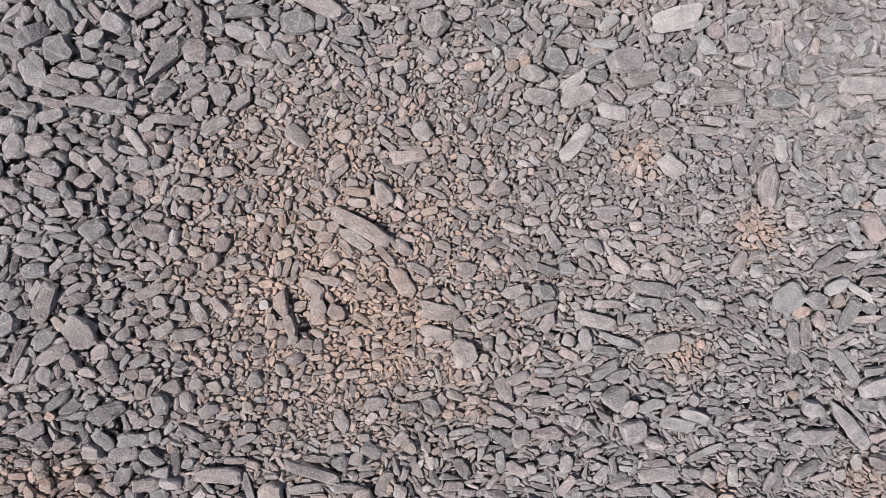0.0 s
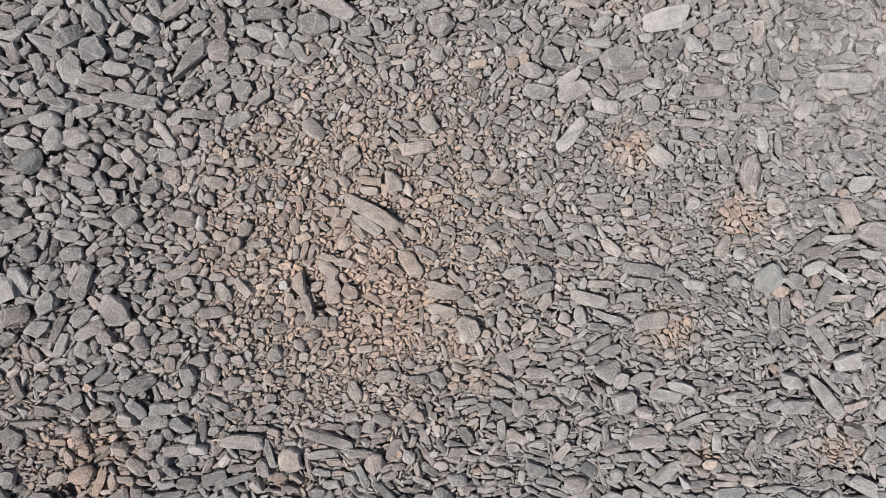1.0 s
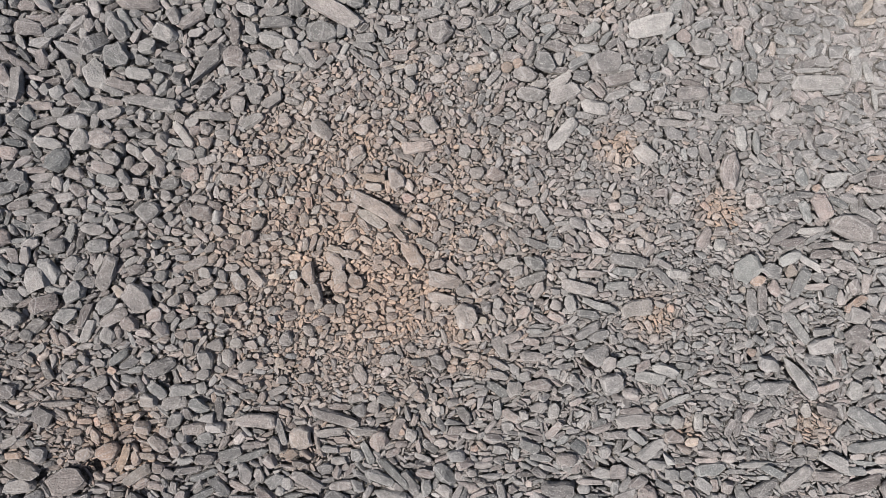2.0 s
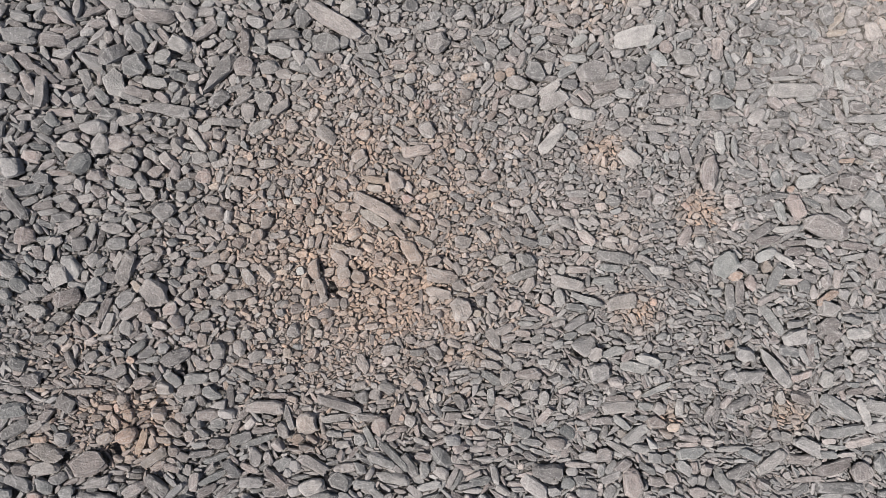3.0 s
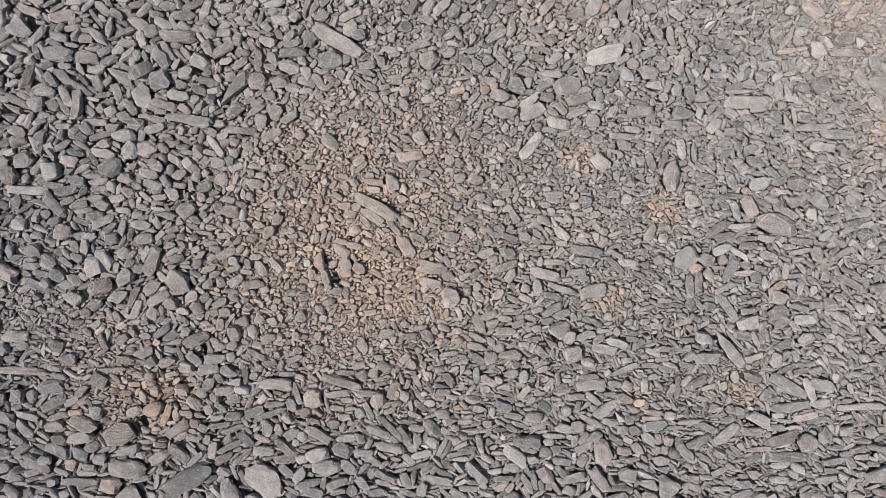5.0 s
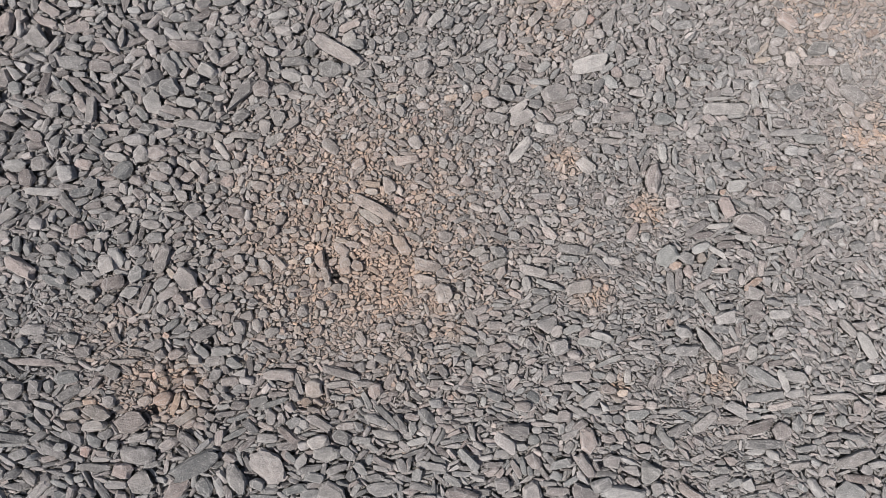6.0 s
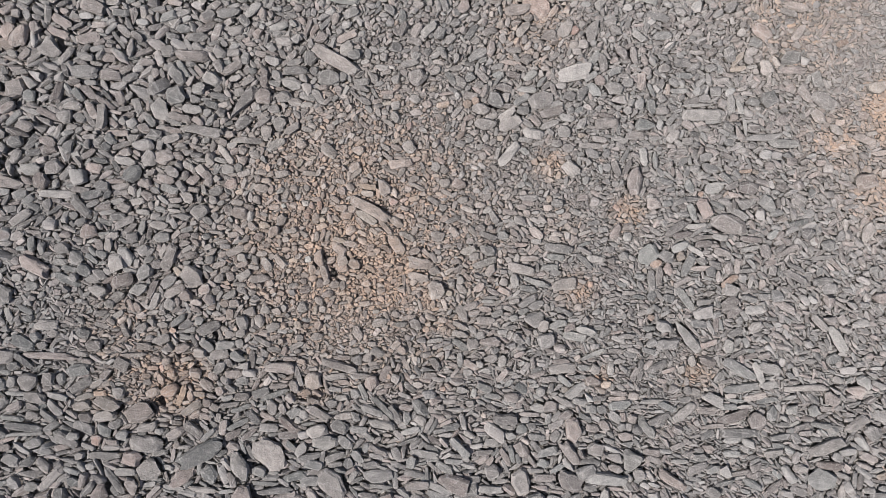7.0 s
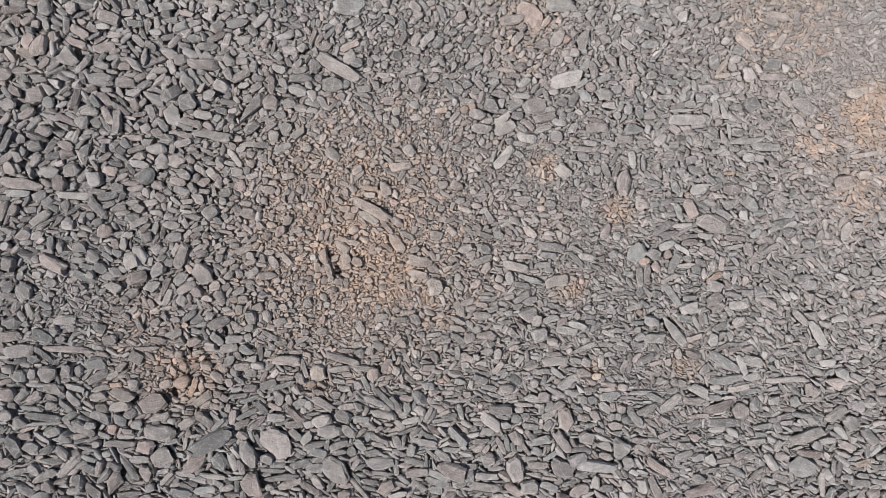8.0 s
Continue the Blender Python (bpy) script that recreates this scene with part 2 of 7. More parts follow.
gx, gy = np.meshgrid(steps(2.4, 0.05), steps(1.6, 0.05))
near_land = np.exp(-(np.maximum(0, np.abs(gx) - 2.4) + np.maximum(0, np.abs(gy) - 1.6)) * 0.5)
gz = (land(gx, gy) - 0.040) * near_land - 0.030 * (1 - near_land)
gz = gz + 0.027 * np.clip(np.maximum(np.abs(gx - 0.14) - 1.98, np.abs(gy + 0.05) - 1.19) / 0.08, 0, 1)
rows_n, cols_n = gx.shape
mesh = bpy.data.meshes.new("ground")
idx = np.arange(rows_n * cols_n).reshape(rows_n, cols_n)
quads = np.stack([idx[:-1, :-1], idx[:-1, 1:], idx[1:, 1:], idx[1:, :-1]], -1).reshape(-1, 4)
mesh.from_pydata(np.stack([gx, gy, gz], -1).reshape(-1, 3).tolist(), [], quads.tolist())
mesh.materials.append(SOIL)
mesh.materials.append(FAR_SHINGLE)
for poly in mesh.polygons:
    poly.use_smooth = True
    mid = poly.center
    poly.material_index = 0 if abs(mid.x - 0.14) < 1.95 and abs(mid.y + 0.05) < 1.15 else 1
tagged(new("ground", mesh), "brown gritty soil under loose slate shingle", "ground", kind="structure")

# ---- stone shapes ----
shape_rng = np.random.default_rng(11)


def ball(cuts):
    bm = bmesh.new()
    bmesh.ops.create_icosphere(bm, subdivisions=cuts, radius=1.0)
    v = np.array([p.co[:] for p in bm.verts])
    f = np.array([[p.index for p in face.verts] for face in bm.faces])
    bm.free()
    return v / np.linalg.norm(v, axis=1)[:, None], f


BALLS = {cuts: ball(cuts) for cuts in (1, 2, 3)}


def boxed(p):
    low, high = p.min(0), p.max(0)
    return (p - (low + high) / 2) / ((high - low) / 2)


def pebble_shape(cuts, rng):
    """A water-worn pebble: a ball cut by soft planes."""
    d, faces = BALLS[cuts]
    turn, planes = rng.uniform(0, 6.3), []
    for k in range(10):
        if k < 6:
            azimuth, rise, reach = turn + (k + rng.uniform(-0.25, 0.25)) * math.pi / 3, rng.normal(0, 0.35), rng.uniform(0.86, 1.12)
        elif k < 8:
            azimuth, rise, reach = rng.uniform(0, 6.3), (1.57 - abs(rng.normal(0, 0.15))) * (1 if k == 6 else -1), 0.85
        else:
            azimuth, rise, reach = rng.uniform(0, 6.3), rng.uniform(0.4, 1.0), rng.uniform(0.95, 1.15)
        planes.append((math.cos(azimuth) * math.cos(rise) / reach, math.sin(azimuth) * math.cos(rise) / reach, math.sin(rise) / reach))
    reach = (np.maximum(d @ np.array(planes).T, 0) ** 7).sum(1) ** (-1 / 7)
    wave = rng.normal(0, 1, (4, 3)) * np.array([2.2, 3.5, 5.5, 8.0])[:, None]
    rough = sum(np.sin(d @ w + ph) * k for w, ph, k in zip(wave, rng.uniform(0, 6.3, 4), (0.035, 0.03, 0.02, 0.012)))
    return boxed(d * (reach * (1 + rough))[:, None]), faces, np.zeros(len(faces))


def outline(form, rng):
    """The rim of a broken stone seen from above: blunt corners and sides that are not quite straight."""
    if form in ("slab", "shard"):
        blunt = 0.30 if form == "slab" else 0.55
        rim = []
        for sx, sy in ((1, 1), (-1, 1), (-1, -1), (1, -1)):
            cut = rng.uniform(0.05, 0.32), rng.uniform(0.25, 0.25 + blunt * 1.6)
            near_end, near_side = (sx, sy * (1 - cut[1])), (sx * (1 - cut[0] - rng.uniform(0, 0.2)), sy * rng.uniform(0.86, 1.0))
            rim += [near_end, near_side] if sx * sy > 0 else [near_side, near_end]
        for sy in (1, -1):
            rim.append((rng.uniform(-0.4, 0.4), sy * rng.uniform(0.92, 1.08)))
        return rim
    count = int(rng.integers(6, 9)) + 2 * (form == "pebble")
    power, start = {"block": 3.2, "wedge": 4.0, "pebble": 2.4}[form], rng.uniform(0, 6.3)
    rim = []
    for k in range(count):
        az = start + (k + rng.uniform(-0.36, 0.36)) * 2 * math.pi / count
        c, s = math.cos(az), math.sin(az)
        r = (abs(c) ** power + abs(s) ** power) ** (-1 / power) * rng.uniform(0.90, 1.08)
        rim.append((r * c, r * s))
    return rim


def broken_shape(form, fine, rng, bevel=True):
    """A split or broken stone: a lopsided prism with chipped rims, its edges knocked off."""
    lean = rng.normal(0, 0.10, 2)
    points = []
    for x, y in outline(form, rng):
        rim, top, low = rng.uniform(-0.3, 0.45), rng.uniform(0.68, 0.95), rng.uniform(0.6, 0.9)
        points.append((x, y, rim))
        points.append((x * top + lean[0], y * top + lean[1], 1 + 0.12 * rng.normal() + 1.6 * x * lean[0]))
        if bevel or rng.random() < 0.5:
            points.append((x * low, y * low, -1 + 0.1 * rng.normal()))
    p = boxed(np.array(points))
    if form == "wedge":
        p[:, 1] *= 0.60 + 0.40 * p[:, 0]
    bm = bmesh.new()
    verts = [bm.verts.new(q) for q in p]
    bmesh.ops.convex_hull(bm, input=verts)
    bmesh.ops.delete(bm, geom=[v for v in bm.verts if not v.link_faces], context="VERTS")
    rubbed_lit = bm.faces.layers.float.new("edge")
    if bevel:
        bmesh.ops.remove_doubles(bm, verts=bm.verts[:], dist=0.16)
        bmesh.ops.convex_hull(bm, input=bm.verts[:])
        bmesh.ops.delete(bm, geom=[v for v in bm.verts if not v.link_faces], context="VERTS")
        bmesh.ops.dissolve_limit(bm, angle_limit=radians(13), verts=bm.verts[:], edges=bm.edges[:])
        strips = bmesh.ops.bevel(bm, geom=bm.edges[:], offset=rng.uniform(0.05, 0.12) + 0.07 * (form == "pebble"), segments=2 if fine > 1 else 1, profile=0.5, affect="EDGES", clamp_overlap=True)["faces"]
        bm.normal_update()
        for face in strips:
            sharp = max(face.normal.angle(other.normal, 0) for e in face.edges for other in e.link_faces)
            face[rubbed_lit] = 1.0 if sharp > 0.42 else 0.0
    bmesh.ops.triangulate(bm, faces=bm.faces[:])
    if fine:
        long_edges = [e for e in bm.edges if e.calc_length() > 0.22]
        bmesh.ops.subdivide_edges(bm, edges=long_edges, cuts=fine)
        bmesh.ops.triangulate(bm, faces=bm.faces[:])
    bm.verts.index_update()
    p = np.array([v.co[:] for v in bm.verts])
    f = np.array([[v.index for v in face.verts] for face in bm.faces])
    worn = np.array([face[rubbed_lit] for face in bm.faces])
    bm.free()
    for size, much in ((1.7, 0.075), (3.0, 0.055), (5.5, 0.030), (11.0, 0.018))[:4 if fine else 2]:
        wave, ph = rng.normal(0, size, (3, 3)), rng.uniform(0, 6.3, 3)
        p = p + np.sin(p @ wave + ph) * much * np.array([1, 1, 1.2])
    if form in ("slab", "shard"):
        p[:, 1] += rng.normal(0, 0.06) * (p[:, 0] ** 2) + rng.normal(0, 0.04) * np.sin(p[:, 0] * 5)
    return boxed(p), f, worn


def stone_shape(form, fine, rng):
    if form == "pebble" and not fine:
        return pebble_shape(2, rng)
    return broken_shape(form, fine, rng)


# ---- occupancy of the bed, seen from above ----
CELL, WEST, SOUTH, EAST, NORTH = 0.0025, -1.86, -1.26, 2.14, 1.16
taken = np.zeros((int((NORTH - SOUTH) / CELL), int((EAST - WEST) / CELL)), bool)
piled = np.zeros(taken.shape, np.float32)      # how high the stones laid so far stand over the bed


def footprint(x, y, a, b, turn):
    r = max(a, b)
    i0, i1 = max(0, int((y - r - SOUTH) / CELL)), min(taken.shape[0], int((y + r - SOUTH) / CELL) + 2)
    j0, j1 = max(0, int((x - r - WEST) / CELL)), min(taken.shape[1], int((x + r - WEST) / CELL) + 2)
    if i1 <= i0 or j1 <= j0:
        return None
    dy = (np.arange(i0, i1) + 0.5)[:, None] * CELL + SOUTH - y
    dx = (np.arange(j0, j1) + 0.5)[None, :] * CELL + WEST - x
    c, s = math.cos(turn), math.sin(turn)
    u, v = np.abs((dx * c + dy * s) / a), np.abs((dy * c - dx * s) / b)
    return (slice(i0, i1), slice(j0, j1)), u * u * np.sqrt(u) + v * v * np.sqrt(v) < 1


# ---- the larger stones, each a thing of its own ----
NAMES = {"slab": "flat_slate", "block": "stone_block", "pebble": "pebble", "wedge": "wedge_stone", "shard": "slate_shard",
         "chip": "slate_chip", "lump": "small_stone", "splinter": "slate_splinter", "cobble": "cobble", "strip": "slate_strip",
         "chunk": "stone_chunk", "nub": "stone_nub"}
SHAPE_WORDS = {"slab": "flat elongated slate piece", "block": "angular stone block", "pebble": "rounded beach pebble",
               "wedge": "wedge-shaped flat stone", "shard": "long thin slate shard", "chip": "narrow split slate chip", "lump": "blunt angular stone",
               "splinter": "thin slate splinter", "cobble": "blocky angular cobble", "strip": "narrow flat slate strip",
               "chunk": "squarish broken stone", "nub": "stubby worn stone"}
TONE_WORDS = {"grey": "mid-grey", "dark": "dark blue-grey", "pink": "dusty pinkish-grey", "pale": "pale grey", "orange": "rusty orange",
              "tan": "tan brown", "white": "whitish", "red": "reddish"}
GROUPS = {"slab": "flat slates in the shingle", "block": "angular stones in the shingle", "pebble": "larger pebbles in the shingle",
          "wedge": "wedge stones in the shingle", "shard": "slate shards in the shingle", "chip": "slate chips in the shingle", "lump": "small stones in the shingle",
          "splinter": "slate splinters in the shingle", "cobble": "cobbles in the shingle", "strip": "slate strips in the shingle",
          "chunk": "squarish stones in the shingle", "nub": "stubby stones in the shingle"}
THICK = {"slab": 0.72, "block": 0.72, "pebble": 0.70, "wedge": 0.65, "shard": 0.8, "chip": 0.75, "lump": 0.72, "splinter": 0.8, "cobble": 0.68, "strip": 0.72, "chunk": 0.7, "nub": 0.72}


def stone(form, x, y, length, width, turn, tone):
    """One loose stone lying in the shingle at x, y: metres, and degrees for the turn of its long side."""
    rng = shape_rng
    size = max(length, width)
    thick = THICK[form] * min(width, 0.060) * rng.uniform(0.85, 1.2)
    p, faces, worn = stone_shape({"chip": "slab", "strip": "slab", "splinter": "shard", "lump": "block", "cobble": "block", "chunk": "block", "nub": "block"}.get(form, form), 2 if size > 0.09 else 1 if size > 0.045 else 0, rng)
    mesh = bpy.data.meshes.new(NAMES[form])
    mesh.from_pydata((p * (length / 2, width / 2, thick / 2)).tolist(), [], faces.tolist())
    mesh.polygons.foreach_set("use_smooth", np.ones(len(mesh.polygons), bool))
    mesh.set_sharp_from_angle(angle=radians(30))
    mesh.attributes.new("edge", "FLOAT", "FACE").data.foreach_set("value", worn.astype(np.float32))
    stained = float(rust_at(np.array(x), np.array(y))) * (0.0 if tone in ("orange", "red", "white") else 0.75)
    mesh.attributes.new("rust", "FLOAT", "POINT").data.foreach_set("value", np.full(len(p), stained, np.float32))
    mesh.materials.append(TONES[tone])
    ob = new(NAMES[form], mesh)
    base = float(land(np.array(x), np.array(y)))
    hit = footprint(x, y, length * 0.47, width * 0.47, radians(turn))
    under = float(piled[hit[0]][hit[1]].mean()) if hit and hit[1].any() else 0.0
    rise = 0.003 + rng.uniform(0.14, 0.34) * thick + 0.8 * under
    ob.matrix_world = pose(x, y, base + rise, rng.normal(0, 8), rng.normal(0, 6), turn)
    big = "large " if size > 0.09 else "small " if size < 0.035 else ""
    grit = " lying in rusty grit" if rust_at(np.array(x), np.array(y)) > 0.45 else " lying in loose shingle"
    tagged(ob, big + TONE_WORDS[tone] + " " + SHAPE_WORDS[form] + grit, "stone", GROUPS[form])
    if hit:
        taken[hit[0]] |= hit[1]
        piled[hit[0]] = np.where(hit[1], rise + 0.4 * thick, piled[hit[0]])


stone("cobble", -0.546, -0.842, 0.160, 0.109, -45, "pink")
stone("slab", -0.816, -0.840, 0.198, 0.071, 28, "grey")
stone("cobble", -0.249, 0.952, 0.134, 0.095, -5, "pale")
stone("slab", -0.289, 0.687, 0.203, 0.056, -32, "pale")
stone("cobble", -0.300, -0.951, 0.132, 0.086, -40, "pink")
stone("cobble", 1.238, 0.046, 0.143, 0.075, -12, "grey")
stone("cobble", 0.492, 0.908, 0.124, 0.081, -41, "pink")
stone("cobble", -1.053, -0.682, 0.128, 0.078, 8, "pale")
stone("slab", -1.024, -0.800, 0.146, 0.067, 0, "grey")
stone("cobble", 1.593, -0.947, 0.104, 0.086, -20, "grey")
stone("cobble", -0.643, -1.012, 0.108, 0.081, -65, "pink")
stone("slab", -0.155, 0.108, 0.191, 0.045, -30, "pale")
stone("slab", -1.597, 0.217, 0.179, 0.048, -8, "pale")
stone("cobble", 0.163, -0.958, 0.127, 0.067, -15, "dark")
stone("slab", 0.622, 0.946, 0.136, 0.062, 3, "grey")
stone("cobble", 0.620, -0.952, 0.118, 0.071, -30, "dark")
stone("cobble", 0.427, -0.956, 0.108, 0.076, -75, "pink")
stone("slab", 0.641, 0.632, 0.136, 0.060, 12, "pale")
stone("slab", 1.141, 0.473, 0.165, 0.049, 2, "pale")
stone("cobble", -1.012, -0.904, 0.094, 0.086, 20, "pale")
stone("slab", -1.466, -0.110, 0.141, 0.057, -28, "pink")
stone("cobble", -0.845, -0.155, 0.103, 0.078, -45, "pink")
stone("slab", 1.615, -0.821, 0.151, 0.052, 18, "pale")
stone("cobble", -0.662, -0.888, 0.118, 0.067, -65, "pink")
stone("slab", 0.758, -0.941, 0.165, 0.048, -5, "grey")
stone("wedge", -0.649, 0.527, 0.154, 0.050, 48, "pink")
stone("wedge", 1.073, -0.390, 0.154, 0.050, -53, "pale")
stone("cobble", 0.873, 0.215, 0.114, 0.067, 80, "grey")
stone("cobble", -1.399, 0.744, 0.094, 0.081, -20, "grey")
stone("slab", -0.810, 0.415, 0.183, 0.041, -14, "grey")
stone("cobble", 0.509, 0.528, 0.103, 0.071, 12, "pink")
stone("wedge", -1.204, -1.002, 0.118, 0.062, 60, "pink")
stone("cobble", -0.885, -0.927, 0.118, 0.062, 25, "pink")
stone("cobble", -0.327, -0.795, 0.104, 0.067, -10, "pink")
stone("slab", 1.276, -0.516, 0.150, 0.045, -30, "grey")
stone("cobble", -0.972, 0.491, 0.095, 0.071, -50, "pink")
stone("slab", -1.598, -0.467, 0.118, 0.057, 5, "pink")
stone("cobble", 0.633, -0.750, 0.103, 0.064, -85, "pink")
stone("cobble", -0.913, 0.554, 0.084, 0.078, -25, "grey")
stone("cobble", 0.925, -0.070, 0.092, 0.071, 50, "pale")
stone("slab", -1.174, -0.647, 0.125, 0.052, -20, "grey")
stone("cobble", 0.864, -0.865, 0.080, 0.081, 0, "pink")
stone("cobble", -1.518, 0.787, 0.104, 0.062, 75, "pale")
stone("shard", -1.402, -0.461, 0.221, 0.029, -3, "grey")
stone("slab", -0.851, 0.709, 0.132, 0.047, -5, "pale")
stone("cobble", -1.620, -0.852, 0.108, 0.057, -70, "grey")
stone("slab", -0.125, -0.928, 0.118, 0.052, 3, "grey")
stone("cobble", -1.540, 0.582, 0.080, 0.076, 0, "pink")
stone("slab", 1.011, -0.946, 0.141, 0.043, -35, "pale")
stone("slab", -1.275, 0.647, 0.114, 0.052, -4, "grey")
stone("slab", -0.936, -0.079, 0.114, 0.052, 70, "grey")
stone("slab", 1.178, -1.040, 0.137, 0.043, 15, "pink")
stone("pebble", -1.583, -0.223, 0.080, 0.071, -60, "pink")
stone("pebble", -1.482, -0.560, 0.080, 0.071, 0, "pink")
stone("slab", -0.276, -0.502, 0.154, 0.037, -16, "dark")
stone("cobble", -0.317, 0.620, 0.088, 0.064, 10, "dark")
stone("cobble", 0.484, -0.323, 0.084, 0.067, 25, "pale")
stone("slab", 1.612, 0.527, 0.107, 0.052, -37, "dark")
stone("slab", -0.505, -0.508, 0.121, 0.045, -3, "pale")
stone("slab", 1.270, -0.766, 0.147, 0.037, 5, "dark")
stone("slab", -1.239, 0.902, 0.104, 0.052, -20, "grey")
stone("slab", 1.253, -0.703, 0.132, 0.041, 20, "grey")
stone("slab", 0.305, -1.027, 0.141, 0.038, -5, "grey")
stone("pebble", 1.770, 0.211, 0.074, 0.071, 26, "pink")
stone("cobble", 0.484, -1.025, 0.085, 0.062, 10, "dark")
stone("pebble", 1.343, -0.718, 0.077, 0.067, -60, "grey")
stone("slab", -1.506, -0.410, 0.108, 0.048, -25, "dark")
stone("slab", 0.597, -0.187, 0.103, 0.050, 8, "pale")
stone("cobble", 0.389, 0.438, 0.099, 0.052, 20, "pink")
stone("slab", -1.205, 0.470, 0.114, 0.045, -85, "pink")
stone("cobble", 1.376, 0.802, 0.089, 0.057, -31, "pink")
stone("slab", -0.913, 0.638, 0.103, 0.049, -50, "grey")
stone("slab", 0.369, -0.709, 0.103, 0.049, -5, "grey")
stone("slab", 0.621, -0.844, 0.118, 0.043, -55, "grey")
stone("slab", -1.498, -0.735, 0.151, 0.033, -8, "grey")
stone("chunk", 1.795, -0.766, 0.075, 0.067, -40, "grey")
stone("slab", 1.284, -0.590, 0.147, 0.034, 8, "grey")
stone("chunk", -1.145, -0.098, 0.077, 0.064, -60, "pink")
stone("cobble", 1.486, 0.696, 0.086, 0.057, 0, "grey")
stone("chunk", 0.031, 0.620, 0.073, 0.067, 20, "grey")
stone("pebble", -0.960, 0.315, 0.073, 0.067, 30, "pink")
stone("chunk", -0.376, -0.559, 0.073, 0.067, -90, "pink")
stone("slab", -1.386, 0.170, 0.146, 0.033, -3, "pale")
stone("pebble", -0.055, -0.029, 0.099, 0.049, -50, "grey")
stone("slab", 1.661, -0.402, 0.121, 0.040, -60, "pale")
stone("slab", -1.287, 0.119, 0.117, 0.041, -50, "grey")
stone("slab", 0.382, 0.318, 0.117, 0.041, 48, "pale")
stone("pebble", -1.120, -0.170, 0.092, 0.052, 18, "grey")
stone("slab", 0.038, -0.106, 0.106, 0.045, -8, "pink")
stone("cobble", 0.711, 0.799, 0.091, 0.052, 67, "grey")
stone("slab", -1.638, -0.407, 0.099, 0.048, 5, "grey")
stone("cobble", 1.147, 0.109, 0.084, 0.056, -75, "pink")
stone("chunk", -1.296, 0.235, 0.070, 0.067, 0, "grey")
stone("chunk", -1.077, -0.857, 0.075, 0.062, -20, "pink")
stone("chunk", -1.393, 0.275, 0.075, 0.062, 15, "pink")
stone("pebble", 0.099, -0.208, 0.077, 0.060, -70, "grey")
stone("cobble", -0.777, -0.920, 0.080, 0.057, -60, "dark")
stone("shard", 1.536, -0.592, 0.175, 0.026, 3, "pale")
stone("pebble", -1.080, 0.245, 0.081, 0.056, 45, "dark")
stone("slab", 0.590, -0.514, 0.110, 0.041, 3, "pale")
stone("slab", 1.060, -0.683, 0.110, 0.041, 40, "grey")
stone("cobble", -1.174, 0.635, 0.092, 0.049, -15, "grey")
stone("cobble", 1.171, -0.633, 0.092, 0.049, -20, "grey")
stone("slab", -1.454, -0.622, 0.094, 0.048, -15, "pink")
stone("slab", -1.388, -0.933, 0.118, 0.038, 45, "pale")
stone("slab", -0.785, -0.354, 0.099, 0.045, 22, "grey")
stone("cobble", -0.102, -1.024, 0.085, 0.052, 25, "pink")
stone("slab", 1.733, -0.730, 0.104, 0.043, 32, "pale")
stone("cobble", -1.495, 0.943, 0.085, 0.052, -75, "dark")
stone("slab", -1.418, -0.341, 0.104, 0.043, 0, "pink")
stone("shard", -0.530, -0.985, 0.155, 0.029, 8, "grey")
stone("slab", -1.185, -0.846, 0.132, 0.033, 0, "dark")
stone("chunk", -1.651, -0.114, 0.066, 0.067, 0, "grey")
stone("chunk", -0.816, 0.097, 0.073, 0.060, 20, "pale")
stone("chunk", -1.649, -0.645, 0.071, 0.062, 0, "grey")
stone("cobble", -1.107, -0.070, 0.084, 0.052, -50, "grey")
stone("cobble", -0.360, -0.752, 0.084, 0.052, 15, "pale")
stone("slab", 1.455, 0.360, 0.121, 0.036, -5, "pale")
stone("slab", 0.418, 0.882, 0.100, 0.043, 12, "pink")
stone("slab", 0.761, 0.438, 0.095, 0.045, 4, "pink")
stone("slab", -1.242, 0.168, 0.095, 0.045, 10, "dark")
stone("slab", -1.181, -0.693, 0.095, 0.045, 5, "pale")
stone("slab", 1.390, -0.515, 0.095, 0.045, -8, "pale")
stone("chunk", 1.404, 0.534, 0.066, 0.064, -90, "grey")
stone("pebble", -1.016, 0.306, 0.066, 0.064, 0, "pink")
stone("cobble", 1.317, 0.186, 0.081, 0.052, 0, "grey")
stone("chunk", -0.570, 0.547, 0.070, 0.060, 0, "pink")
stone("chunk", 1.245, -0.211, 0.070, 0.060, 0, "grey")
stone("cobble", -1.486, 0.268, 0.080, 0.052, -5, "pale")
stone("chunk", 0.527, -0.405, 0.068, 0.061, 21, "grey")
stone("slab", -1.290, -0.514, 0.092, 0.045, 10, "grey")
stone("slab", 0.994, -1.028, 0.108, 0.038, -65, "grey")
stone("cobble", 0.913, 0.434, 0.084, 0.049, 3, "pale")
stone("cobble", 1.135, -0.299, 0.084, 0.049, 15, "grey")
stone("chunk", 0.331, 0.528, 0.073, 0.056, -60, "grey")
stone("pebble", 0.626, 0.262, 0.073, 0.056, -45, "pale")
stone("chunk", -1.439, 0.221, 0.066, 0.062, -90, "pink")
stone("slab", -0.444, 0.647, 0.110, 0.037, 5, "grey")
stone("slab", 0.429, -0.128, 0.110, 0.037, -15, "grey")
stone("slab", -0.356, -0.685, 0.110, 0.037, -30, "pink")
stone("slab", -0.112, -0.727, 0.110, 0.037, -10, "pink")
stone("slab", 1.494, 0.646, 0.131, 0.031, 3, "grey")
stone("slab", 0.914, -0.744, 0.099, 0.041, -50, "pink")
stone("slab", -1.324, -0.783, 0.094, 0.043, -30, "grey")
